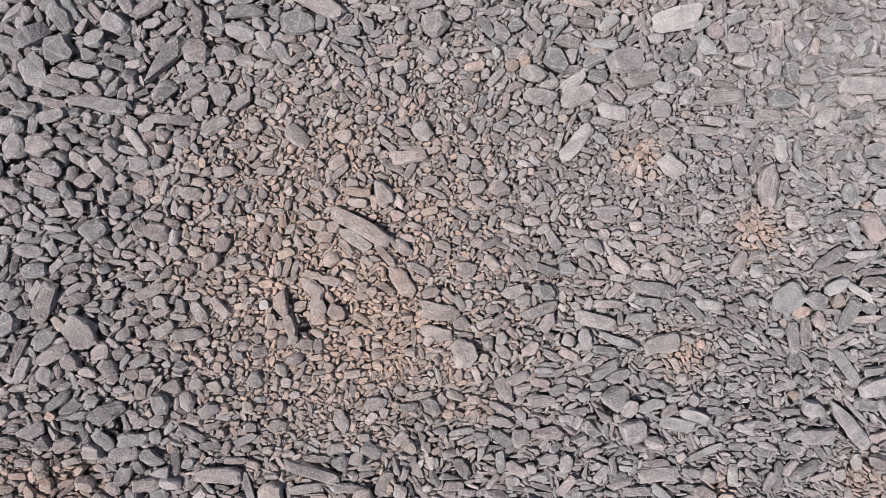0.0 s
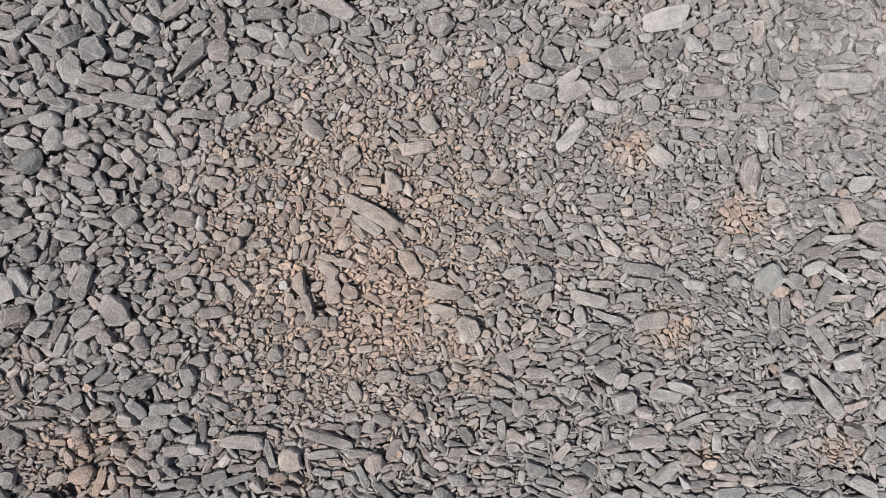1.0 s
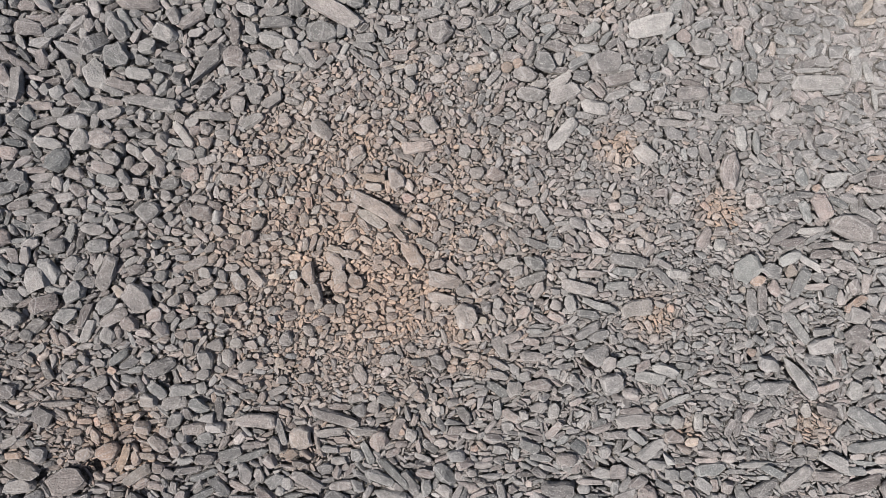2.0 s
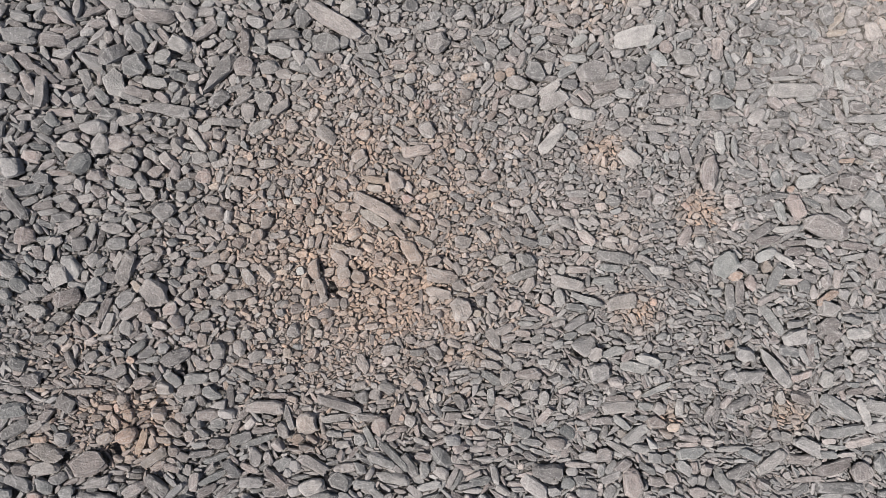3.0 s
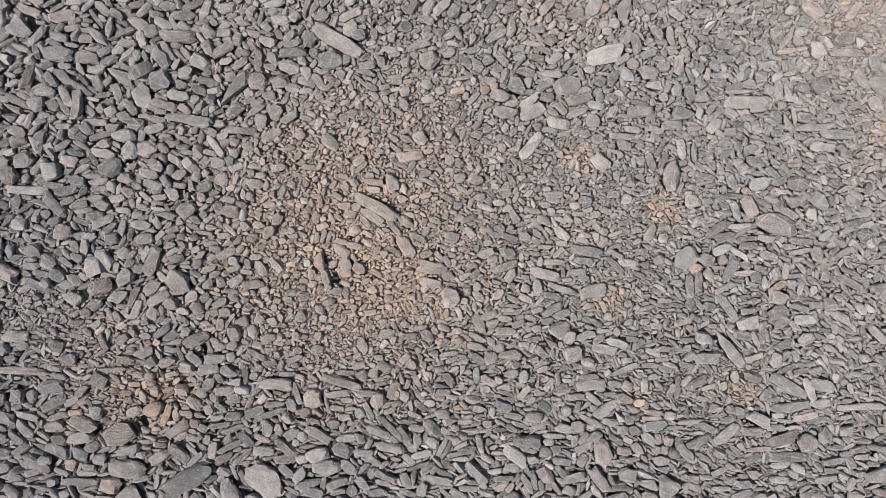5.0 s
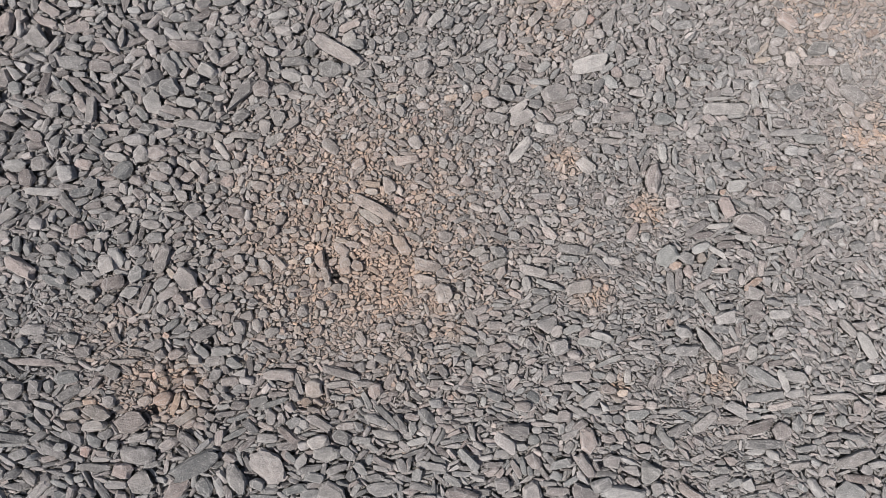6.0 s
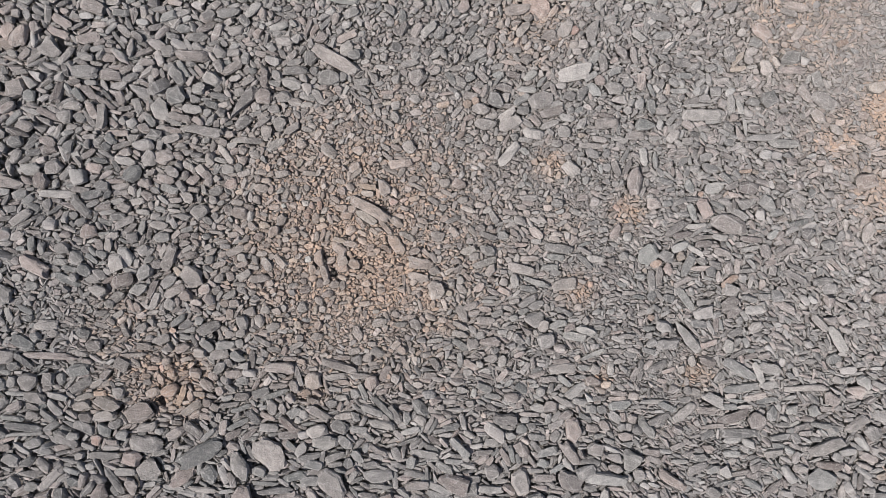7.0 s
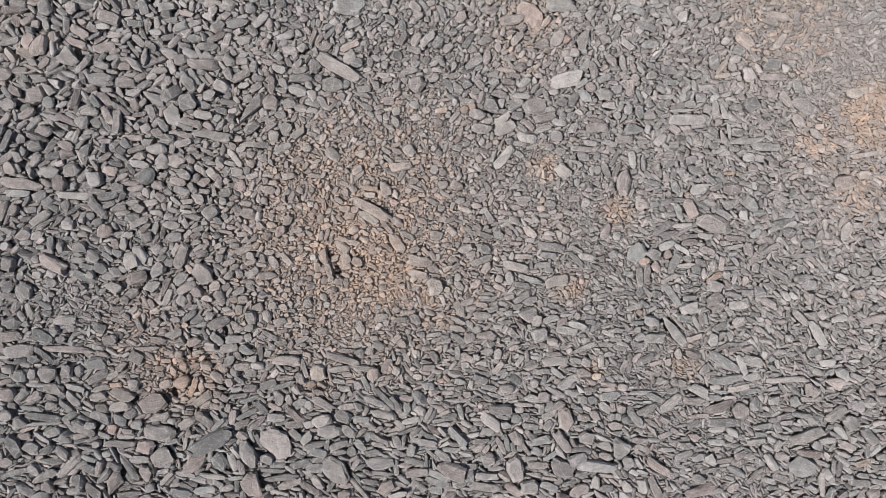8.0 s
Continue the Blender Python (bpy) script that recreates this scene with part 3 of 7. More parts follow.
stone("slab", -1.291, -1.036, 0.094, 0.043, -35, "grey")
stone("chunk", 0.720, -0.826, 0.071, 0.057, 10, "pink")
stone("cobble", 0.684, -1.037, 0.085, 0.048, 20, "pink")
stone("chunk", -1.565, 0.803, 0.071, 0.057, 45, "pink")
stone("block", -0.459, 0.596, 0.077, 0.052, -5, "pale")
stone("block", 0.790, 0.574, 0.077, 0.052, -10, "pale")
stone("shard", 1.378, 0.384, 0.154, 0.026, 3, "grey")
stone("block", -1.032, -0.137, 0.077, 0.052, 30, "grey")
stone("pebble", 0.292, 0.435, 0.088, 0.045, -8, "pink")
stone("chunk", -1.250, 0.023, 0.066, 0.060, 0, "pink")
stone("block", 0.606, 0.808, 0.076, 0.052, 55, "pink")
stone("block", -1.546, -0.864, 0.075, 0.052, 0, "pink")
stone("slab", 0.022, -0.967, 0.104, 0.038, 10, "grey")
stone("slab", 0.114, -0.981, 0.104, 0.038, -25, "grey")
stone("slab", -0.493, -1.008, 0.104, 0.038, 20, "pale")
stone("slab", -1.520, 0.078, 0.104, 0.038, 32, "pale")
stone("slab", -0.839, -0.749, 0.095, 0.041, -40, "grey")
stone("slab", 0.995, -0.419, 0.095, 0.041, 5, "grey")
stone("slab", 0.574, -0.048, 0.114, 0.034, -8, "grey")
stone("block", -0.933, -0.594, 0.077, 0.050, 20, "orange")
stone("slab", -1.260, 0.779, 0.090, 0.043, 12, "pale")
stone("slab", 0.116, -1.009, 0.116, 0.033, -17, "grey")
stone("cobble", 0.680, -0.913, 0.080, 0.048, 15, "grey")
stone("cobble", -1.650, 0.543, 0.080, 0.048, -5, "grey")
stone("slab", -0.468, -0.731, 0.103, 0.037, -40, "grey")
stone("pebble", -0.707, 0.876, 0.100, 0.038, 11, "grey")
stone("block", -0.771, 0.614, 0.073, 0.052, -40, "pale")
stone("wedge", -0.104, 0.192, 0.073, 0.052, -55, "pink")
stone("block", 1.391, 0.126, 0.073, 0.052, -40, "grey")
stone("block", 1.241, -0.264, 0.073, 0.052, 20, "grey")
stone("cobble", 0.260, 0.710, 0.084, 0.045, 30, "grey")
stone("cobble", 1.185, 0.187, 0.084, 0.045, 8, "pale")
stone("block", -1.213, -0.208, 0.077, 0.049, -15, "grey")
stone("block", -1.058, -0.205, 0.077, 0.049, 5, "grey")
stone("block", -0.273, -0.739, 0.077, 0.049, -15, "grey")
stone("slab", -1.277, -0.573, 0.092, 0.041, 28, "dark")
stone("slab", -1.263, -0.735, 0.092, 0.041, -25, "grey")
stone("slab", 0.053, -0.843, 0.113, 0.033, -8, "grey")
stone("slab", -1.360, 0.844, 0.099, 0.038, -35, "pale")
stone("chunk", -1.602, -0.760, 0.066, 0.057, 30, "dark")
stone("slab", -1.146, -0.942, 0.132, 0.029, -52, "dark")
stone("pebble", 0.317, -0.913, 0.066, 0.057, 0, "grey")
stone("block", -1.634, -0.352, 0.071, 0.052, -10, "grey")
stone("slab", -0.696, 0.659, 0.099, 0.037, 30, "grey")
stone("slab", -1.333, -0.166, 0.107, 0.034, -24, "dark")
stone("slab", -0.385, -0.944, 0.085, 0.043, 5, "grey")
stone("slab", 1.626, -0.892, 0.108, 0.033, -3, "grey")
stone("slab", -1.656, 0.396, 0.108, 0.033, 65, "grey")
stone("slab", -1.018, -0.736, 0.088, 0.041, 15, "pale")
stone("block", -1.077, -0.961, 0.075, 0.048, -70, "grey")
stone("slab", -0.938, -1.046, 0.094, 0.038, -10, "dark")
stone("slab", -1.375, 0.569, 0.094, 0.038, 80, "grey")
stone("block", -0.650, 0.448, 0.073, 0.049, 30, "dark")
stone("block", -1.204, 0.201, 0.073, 0.049, -25, "dark")
stone("block", 1.826, 0.579, 0.074, 0.048, 0, "pale")
stone("cobble", 1.788, 0.012, 0.082, 0.043, 67, "pale")
stone("slab", 0.550, 0.480, 0.095, 0.037, 15, "pale")
stone("slab", -0.037, 0.284, 0.095, 0.037, 8, "pale")
stone("slab", 0.813, -0.656, 0.095, 0.037, 10, "grey")
stone("slab", 1.035, 0.030, 0.103, 0.034, 35, "grey")
stone("chunk", -1.347, 0.472, 0.061, 0.057, 0, "dark")
stone("chunk", -1.298, -0.078, 0.062, 0.056, -60, "grey")
stone("chunk", -0.150, -0.564, 0.062, 0.056, 55, "pink")
stone("slab", -0.447, -0.927, 0.104, 0.033, 15, "dark")
stone("slab", 0.191, -0.821, 0.104, 0.033, -45, "grey")
stone("slab", 0.477, 0.397, 0.084, 0.041, -10, "pale")
stone("slab", -0.910, -0.761, 0.084, 0.041, 30, "grey")
stone("chunk", -0.662, 0.095, 0.066, 0.052, -20, "dark")
stone("cobble", -1.458, -0.795, 0.080, 0.043, 15, "grey")
stone("slab", 0.639, -0.388, 0.092, 0.037, -5, "pale")
stone("slab", 0.641, -0.598, 0.092, 0.037, 35, "pale")
stone("slab", 1.078, -0.112, 0.099, 0.034, 65, "grey")
stone("block", -1.505, 0.437, 0.071, 0.048, -10, "grey")
stone("chunk", -0.822, 0.584, 0.059, 0.056, 0, "pink")
stone("chunk", -0.510, 0.439, 0.059, 0.056, -90, "pale")
stone("slab", 1.067, -0.244, 0.110, 0.030, -55, "pale")
stone("slab", -0.839, -1.035, 0.099, 0.033, 10, "grey")
stone("slab", -1.372, 0.798, 0.099, 0.033, -25, "grey")
stone("block", -0.489, 0.546, 0.073, 0.045, 3, "pale")
stone("block", 0.277, 0.495, 0.073, 0.045, -5, "pink")
stone("block", -0.317, 0.335, 0.073, 0.045, -35, "pink")
stone("block", -0.938, -0.170, 0.073, 0.045, 40, "grey")
stone("slab", -1.003, 0.947, 0.086, 0.038, 3, "grey")
stone("block", -1.000, 0.399, 0.066, 0.049, 0, "grey")
stone("block", 0.983, -0.353, 0.066, 0.049, -5, "grey")
stone("block", -1.119, -0.494, 0.066, 0.049, -35, "grey")
stone("block", -1.188, -0.749, 0.066, 0.049, -50, "grey")
stone("slab", 1.896, -0.347, 0.098, 0.033, 14, "grey")
stone("slab", -0.901, 0.469, 0.095, 0.034, -15, "grey")
stone("slab", 0.420, -1.039, 0.085, 0.038, -30, "pink")
stone("chunk", -1.401, -0.549, 0.057, 0.057, 0, "grey")
stone("chunk", -1.476, -1.018, 0.061, 0.052, 0, "grey")
stone("chunk", -1.593, -0.569, 0.061, 0.052, 0, "grey")
stone("slab", 1.773, 0.376, 0.096, 0.033, -25, "pale")
stone("block", 1.387, 0.655, 0.070, 0.045, -60, "pale")
stone("slab", -0.105, -0.661, 0.121, 0.026, -45, "grey")
stone("block", -1.655, -0.730, 0.066, 0.048, 0, "grey")
stone("block", -1.349, -0.995, 0.066, 0.048, -60, "dark")
stone("slab", -0.401, -1.031, 0.094, 0.033, -30, "dark")
stone("slab", 0.519, -0.940, 0.094, 0.033, -3, "grey")
stone("slab", 1.778, -0.862, 0.094, 0.033, -20, "pale")
stone("slab", 1.822, -1.007, 0.094, 0.033, -3, "grey")
stone("block", -1.357, -0.041, 0.066, 0.048, 0, "pink")
stone("slab", -1.118, 0.059, 0.092, 0.034, 25, "grey")
stone("slab", -0.172, 0.077, 0.092, 0.034, -34, "pale")
stone("slab", -0.851, -0.665, 0.092, 0.034, 35, "grey")
stone("slab", -0.150, -0.673, 0.092, 0.034, -20, "dark")
stone("slab", 1.510, 0.899, 0.092, 0.034, -24, "grey")
stone("slab", -0.850, 0.499, 0.084, 0.037, -8, "pale")
stone("slab", -0.917, -0.209, 0.084, 0.037, 28, "grey")
stone("slab", 1.336, -0.287, 0.084, 0.037, 5, "pale")
stone("slab", -0.719, -0.420, 0.084, 0.037, 5, "grey")
stone("slab", 1.671, -1.016, 0.108, 0.029, -88, "pale")
stone("slab", -1.623, 0.931, 0.108, 0.029, 5, "grey")
stone("slab", 0.290, -0.102, 0.103, 0.030, 22, "grey")
stone("slab", 0.963, -0.708, 0.103, 0.030, 25, "grey")
stone("pebble", -0.827, 0.783, 0.081, 0.038, 3, "grey")
stone("slab", 1.499, -0.160, 0.106, 0.029, -30, "dark")
stone("chunk", -0.389, 0.693, 0.059, 0.052, -90, "grey")
stone("chunk", 0.948, 0.124, 0.059, 0.052, -3, "pale")
stone("slab", -0.374, -0.882, 0.080, 0.038, -10, "grey")
stone("chunk", -1.224, -0.420, 0.062, 0.049, -5, "dark")
stone("chunk", 1.401, -0.688, 0.062, 0.049, -90, "grey")
stone("block", -1.419, -0.880, 0.071, 0.043, -50, "grey")
stone("slab", 0.684, -0.367, 0.081, 0.037, -20, "pale")
stone("slab", -0.060, -0.689, 0.081, 0.037, -55, "dark")
stone("slab", 1.151, -0.486, 0.081, 0.037, -15, "dark")
stone("block", 1.312, 0.123, 0.073, 0.041, 5, "grey")
stone("block", -0.354, -0.084, 0.073, 0.041, 85, "dark")
stone("block", -0.743, -0.509, 0.073, 0.041, 45, "grey")
stone("slab", -0.930, 0.387, 0.088, 0.034, 15, "grey")
stone("slab", -0.568, 0.622, 0.088, 0.034, 88, "grey")
stone("slab", 0.531, -0.836, 0.088, 0.034, 16, "grey")
stone("slab", -1.105, -0.910, 0.090, 0.033, -3, "grey")
stone("block", -0.650, -0.333, 0.066, 0.045, -65, "grey")
stone("pebble", 0.994, -0.079, 0.066, 0.045, -10, "grey")
stone("block", 1.768, -0.571, 0.069, 0.043, -41, "grey")
stone("chunk", -0.588, -0.911, 0.057, 0.052, 0, "dark")
stone("chunk", 1.635, -0.633, 0.057, 0.052, -90, "grey")
stone("chunk", -1.391, 0.942, 0.057, 0.052, -90, "pink")
stone("slab", -0.392, -0.852, 0.104, 0.029, 12, "grey")
stone("slab", -1.412, 0.481, 0.104, 0.029, -25, "dark")
stone("slab", -1.501, -0.484, 0.104, 0.029, -40, "dark")
stone("slab", 1.858, 0.326, 0.123, 0.024, 9, "grey")
stone("slab", 1.542, 0.551, 0.086, 0.034, -45, "pink")
stone("chunk", 1.224, -0.912, 0.061, 0.048, -30, "grey")
stone("chunk", -1.537, 0.372, 0.061, 0.048, 0, "dark")
stone("slab", 1.460, -0.278, 0.088, 0.033, -31, "grey")
stone("chunk", -0.250, 0.730, 0.059, 0.049, 30, "pink")
stone("chunk", -0.003, 0.350, 0.059, 0.049, -35, "pale")
stone("chunk", -1.267, -0.127, 0.059, 0.049, -50, "dark")
stone("slab", 1.592, -0.338, 0.085, 0.034, -45, "grey")
stone("block", -0.488, 0.761, 0.074, 0.039, -8, "grey")
stone("slab", 0.966, 0.855, 0.093, 0.031, -18, "grey")
stone("block", 0.299, -0.053, 0.070, 0.041, -30, "dark")
stone("slab", 0.489, -0.179, 0.110, 0.026, -20, "grey")
stone("slab", -1.256, 0.568, 0.084, 0.034, -45, "grey")
stone("slab", -1.113, 0.298, 0.084, 0.034, -12, "pale")
stone("slab", 0.032, -0.157, 0.084, 0.034, -15, "grey")
stone("slab", 0.307, -0.408, 0.084, 0.034, 0, "grey")
stone("slab", 1.390, -0.578, 0.084, 0.034, 5, "pale")
stone("slab", 1.150, -0.675, 0.084, 0.034, -3, "pale")
stone("strip", -1.243, 0.496, 0.077, 0.037, -60, "grey")
stone("strip", 0.902, 0.604, 0.077, 0.037, 85, "pale")
stone("pebble", 1.063, 0.676, 0.077, 0.037, -5, "grey")
stone("strip", -0.745, -0.455, 0.077, 0.037, 10, "dark")
stone("block", -1.650, -0.921, 0.066, 0.043, 15, "pale")
stone("slab", -0.293, -0.852, 0.085, 0.033, 20, "grey")
stone("pebble", 1.602, -0.177, 0.085, 0.033, 11, "grey")
stone("slab", -1.551, -0.703, 0.118, 0.024, -3, "dark")
stone("slab", -0.807, -0.980, 0.118, 0.024, -3, "pale")
stone("slab", -0.208, -1.031, 0.118, 0.024, -48, "grey")
stone("block", -0.943, 0.726, 0.062, 0.045, 20, "grey")
stone("block", -0.745, 0.723, 0.062, 0.045, -50, "pink")
stone("block", 0.544, -0.660, 0.062, 0.045, 10, "grey")
stone("slab", 1.875, 0.886, 0.084, 0.033, 29, "grey")
stone("block", 1.589, 0.608, 0.069, 0.040, -70, "grey")
stone("slab", 0.458, -0.251, 0.092, 0.030, 32, "grey")
stone("slab", 1.348, -0.529, 0.092, 0.030, -68, "pale")
stone("slab", 0.958, -0.506, 0.092, 0.030, 30, "dark")
stone("slab", 0.377, 0.473, 0.081, 0.034, 35, "pale")
stone("slab", 0.874, 0.392, 0.081, 0.034, 5, "pale")
stone("slab", -0.937, 0.189, 0.081, 0.034, -20, "grey")
stone("slab", -0.590, -0.162, 0.081, 0.034, 8, "pink")
stone("slab", 1.047, -0.042, 0.081, 0.034, 20, "pale")
stone("slab", 0.075, 0.808, 0.081, 0.034, 41, "pink")
stone("slab", 0.134, -0.898, 0.081, 0.034, -27, "dark")
stone("shard", -0.527, -0.613, 0.125, 0.022, 20, "grey")
stone("slab", 1.111, -0.896, 0.083, 0.033, 23, "grey")
stone("block", 0.540, 0.780, 0.070, 0.039, 20, "pink")
stone("chunk", 0.887, -0.925, 0.052, 0.052, 0, "grey")
stone("slab", -1.613, -0.961, 0.113, 0.024, 15, "grey")
stone("block", 1.248, 0.710, 0.066, 0.041, -80, "grey")
stone("block", -1.234, 0.270, 0.066, 0.041, -10, "grey")
stone("block", -0.966, -0.002, 0.066, 0.041, 5, "grey")
stone("block", -0.670, -0.466, 0.066, 0.041, -20, "grey")
stone("block", -0.794, -0.575, 0.066, 0.041, -40, "pink")
stone("block", -0.536, -0.660, 0.066, 0.041, -85, "grey")
stone("strip", -1.138, -0.232, 0.073, 0.037, 40, "dark")
stone("strip", -0.277, -0.046, 0.073, 0.037, -40, "pink")
stone("strip", -0.686, -0.534, 0.073, 0.037, 5, "pink")
stone("strip", -0.581, -0.605, 0.073, 0.037, 25, "dark")
stone("strip", -0.471, -0.768, 0.073, 0.037, 10, "dark")
stone("block", -0.968, -0.399, 0.071, 0.038, 17, "grey")
stone("slab", -0.249, 0.780, 0.093, 0.029, 22, "pale")
stone("block", -0.227, 0.873, 0.069, 0.039, 27, "pale")
stone("block", -0.254, -0.797, 0.071, 0.038, -40, "dark")
stone("block", -0.378, -1.003, 0.071, 0.038, -40, "grey")
stone("block", -1.421, 0.377, 0.071, 0.038, -20, "grey")
stone("slab", -0.125, -0.829, 0.094, 0.029, -25, "grey")
stone("slab", -1.147, 0.408, 0.103, 0.026, -5, "pale")
stone("slab", 0.595, -0.643, 0.103, 0.026, -25, "pale")
stone("slab", -0.610, 0.886, 0.081, 0.033, 43, "grey")
stone("slab", -1.367, -0.616, 0.081, 0.033, -14, "grey")
stone("slab", -1.378, -0.661, 0.080, 0.033, -50, "grey")
stone("block", 1.835, -0.244, 0.062, 0.043, -5, "grey")
stone("block", -0.951, 0.866, 0.070, 0.038, 22, "grey")
stone("strip", 1.519, 0.794, 0.078, 0.034, 51, "pink")
stone("block", 1.593, 0.464, 0.068, 0.039, -45, "dark")
stone("chunk", -1.128, -0.602, 0.051, 0.052, 60, "grey")
stone("block", 1.648, -0.478, 0.066, 0.040, 12, "grey")
stone("block", 0.212, 0.900, 0.060, 0.044, 47, "grey")
stone("block", -1.342, 0.356, 0.061, 0.043, 80, "dark")
stone("strip", 0.750, 0.676, 0.077, 0.034, -75, "grey")
stone("strip", 0.910, 0.309, 0.077, 0.034, -80, "pale")
stone("strip", -0.548, -0.741, 0.077, 0.034, 0, "grey")
stone("slab", -0.796, 0.820, 0.090, 0.029, 25, "grey")
stone("block", -1.272, 0.709, 0.070, 0.037, -5, "grey")
stone("block", 0.716, 0.567, 0.070, 0.037, -40, "grey")
stone("pebble", -0.954, 0.227, 0.070, 0.037, -12, "pink")
stone("pebble", -0.980, 0.047, 0.070, 0.037, -5, "pale")
stone("block", -0.206, -0.373, 0.070, 0.037, -65, "pale")
stone("slab", -0.717, 0.323, 0.099, 0.026, -52, "pale")
stone("slab", 0.702, 0.351, 0.099, 0.026, -3, "pale")
stone("slab", -1.644, 0.802, 0.088, 0.029, 13, "grey")
stone("block", -0.678, 0.807, 0.067, 0.038, 23, "pink")
stone("block", -1.135, 0.545, 0.062, 0.041, -75, "grey")
stone("block", -1.039, 0.427, 0.062, 0.041, -25, "dark")
stone("block", 0.942, 0.506, 0.062, 0.041, -70, "grey")
stone("block", 1.026, 0.391, 0.062, 0.041, 40, "grey")
stone("block", -1.033, 0.210, 0.062, 0.041, -10, "grey")
stone("block", -0.874, 0.155, 0.062, 0.041, -25, "grey")
stone("block", -1.208, -0.145, 0.062, 0.041, -15, "grey")
stone("block", 0.022, -0.341, 0.062, 0.041, -25, "grey")
stone("block", 1.381, -0.059, 0.062, 0.041, -75, "grey")
stone("block", 1.256, 0.894, 0.065, 0.039, 22, "grey")
stone("slab", -1.004, -0.205, 0.084, 0.030, 70, "dark")
stone("slab", 0.937, -0.172, 0.084, 0.030, -85, "pink")
stone("strip", 0.565, -1.025, 0.075, 0.033, -20, "grey")
stone("strip", 1.695, -0.839, 0.075, 0.033, 5, "grey")
stone("block", -0.424, -0.824, 0.066, 0.038, 50, "grey")
stone("block", -0.205, -0.852, 0.066, 0.038, -40, "grey")
stone("block", -1.620, 0.598, 0.066, 0.038, -40, "grey")
stone("block", -1.478, -0.026, 0.066, 0.038, -80, "grey")
stone("strip", 0.983, 0.781, 0.076, 0.033, 3, "grey")
stone("chunk", -1.088, 0.445, 0.051, 0.049, 0, "grey")
stone("strip", -1.067, 0.512, 0.073, 0.034, -65, "grey")
stone("strip", -0.354, 0.545, 0.073, 0.034, -55, "grey")
stone("strip", -0.519, 0.362, 0.073, 0.034, 30, "grey")
stone("strip", 0.801, 0.018, 0.073, 0.034, 60, "grey")
stone("strip", 0.572, -0.342, 0.073, 0.034, 15, "pale")
stone("strip", 0.202, -0.299, 0.073, 0.034, -55, "grey")
stone("strip", 1.216, -0.064, 0.073, 0.034, -15, "grey")
stone("strip", 1.121, -0.341, 0.073, 0.034, -10, "dark")
stone("chunk", -0.217, 0.709, 0.055, 0.045, 15, "dark")
stone("chunk", -0.818, -0.450, 0.055, 0.045, 0, "pink")
stone("slab", 1.338, -0.625, 0.095, 0.026, 10, "pale")
stone("slab", -1.146, -1.048, 0.104, 0.024, 5, "grey")
stone("chunk", -1.458, 0.819, 0.052, 0.048, -90, "grey")
stone("chunk", -1.487, 0.554, 0.052, 0.048, 0, "grey")
stone("chunk", -1.629, 0.111, 0.052, 0.048, -90, "grey")
stone("strip", 0.439, 0.806, 0.072, 0.034, 48, "pink")
stone("chunk", -1.651, -0.203, 0.051, 0.048, 45, "grey")
stone("block", -0.535, 0.684, 0.066, 0.037, -15, "grey")
stone("block", 0.665, 0.553, 0.066, 0.037, 60, "grey")
stone("block", -1.166, 0.002, 0.066, 0.037, 30, "pink")
stone("block", -0.886, -0.432, 0.066, 0.037, 15, "grey")
stone("block", -0.451, -0.684, 0.066, 0.037, 30, "grey")
stone("block", 0.708, -0.563, 0.066, 0.037, -20, "grey")
stone("slab", 0.924, 0.922, 0.084, 0.029, -15, "pale")
stone("shard", -1.498, -0.762, 0.146, 0.017, 2, "grey")
stone("shard", 0.946, -0.641, 0.128, 0.019, 2, "pink")
stone("block", -1.534, -0.949, 0.057, 0.043, -40, "grey")
stone("slab", 1.434, -0.782, 0.085, 0.029, 8, "dark")
stone("block", -0.747, 0.666, 0.059, 0.041, -70, "dark")
stone("block", -0.516, 0.629, 0.059, 0.041, -40, "grey")
stone("block", -1.118, 0.117, 0.059, 0.041, -15, "grey")
stone("block", -0.531, 0.021, 0.059, 0.041, 60, "grey")
stone("block", -1.269, -0.373, 0.059, 0.041, -25, "dark")
stone("block", 1.337, -0.354, 0.059, 0.041, 15, "grey")
stone("block", -1.256, -0.698, 0.059, 0.041, -20, "dark")
stone("block", -1.118, -0.770, 0.059, 0.041, 15, "grey")
stone("slab", 1.468, -0.058, 0.100, 0.024, 28, "grey")
stone("block", -0.887, 0.817, 0.063, 0.038, -7, "grey")
stone("slab", 1.326, -0.013, 0.092, 0.026, -5, "dark")
stone("slab", -0.889, -0.616, 0.092, 0.026, 70, "tan")
stone("slab", -0.673, -0.729, 0.092, 0.026, 25, "grey")
stone("slab", -0.288, -0.544, 0.092, 0.026, 5, "grey")
stone("strip", -0.459, 0.420, 0.070, 0.034, 30, "grey")
stone("strip", -0.794, -0.420, 0.070, 0.034, -40, "grey")
stone("strip", -0.611, -0.701, 0.070, 0.034, -50, "grey")
stone("strip", -1.276, -0.652, 0.070, 0.034, 14, "pink")
stone("strip", -1.591, -0.650, 0.071, 0.033, 45, "grey")
stone("strip", 1.506, -0.992, 0.071, 0.033, -25, "grey")
stone("strip", -1.539, 0.314, 0.071, 0.033, 55, "grey")
stone("chunk", -0.869, -0.226, 0.048, 0.049, 0, "grey")
stone("strip", 0.028, 0.806, 0.069, 0.034, 58, "grey")
stone("block", -1.476, -0.868, 0.061, 0.038, 30, "grey")
stone("block", 0.313, -0.803, 0.061, 0.038, 0, "pink")
stone("block", -1.540, -0.502, 0.061, 0.038, 0, "dark")
stone("strip", 0.434, 0.532, 0.077, 0.030, 30, "grey")
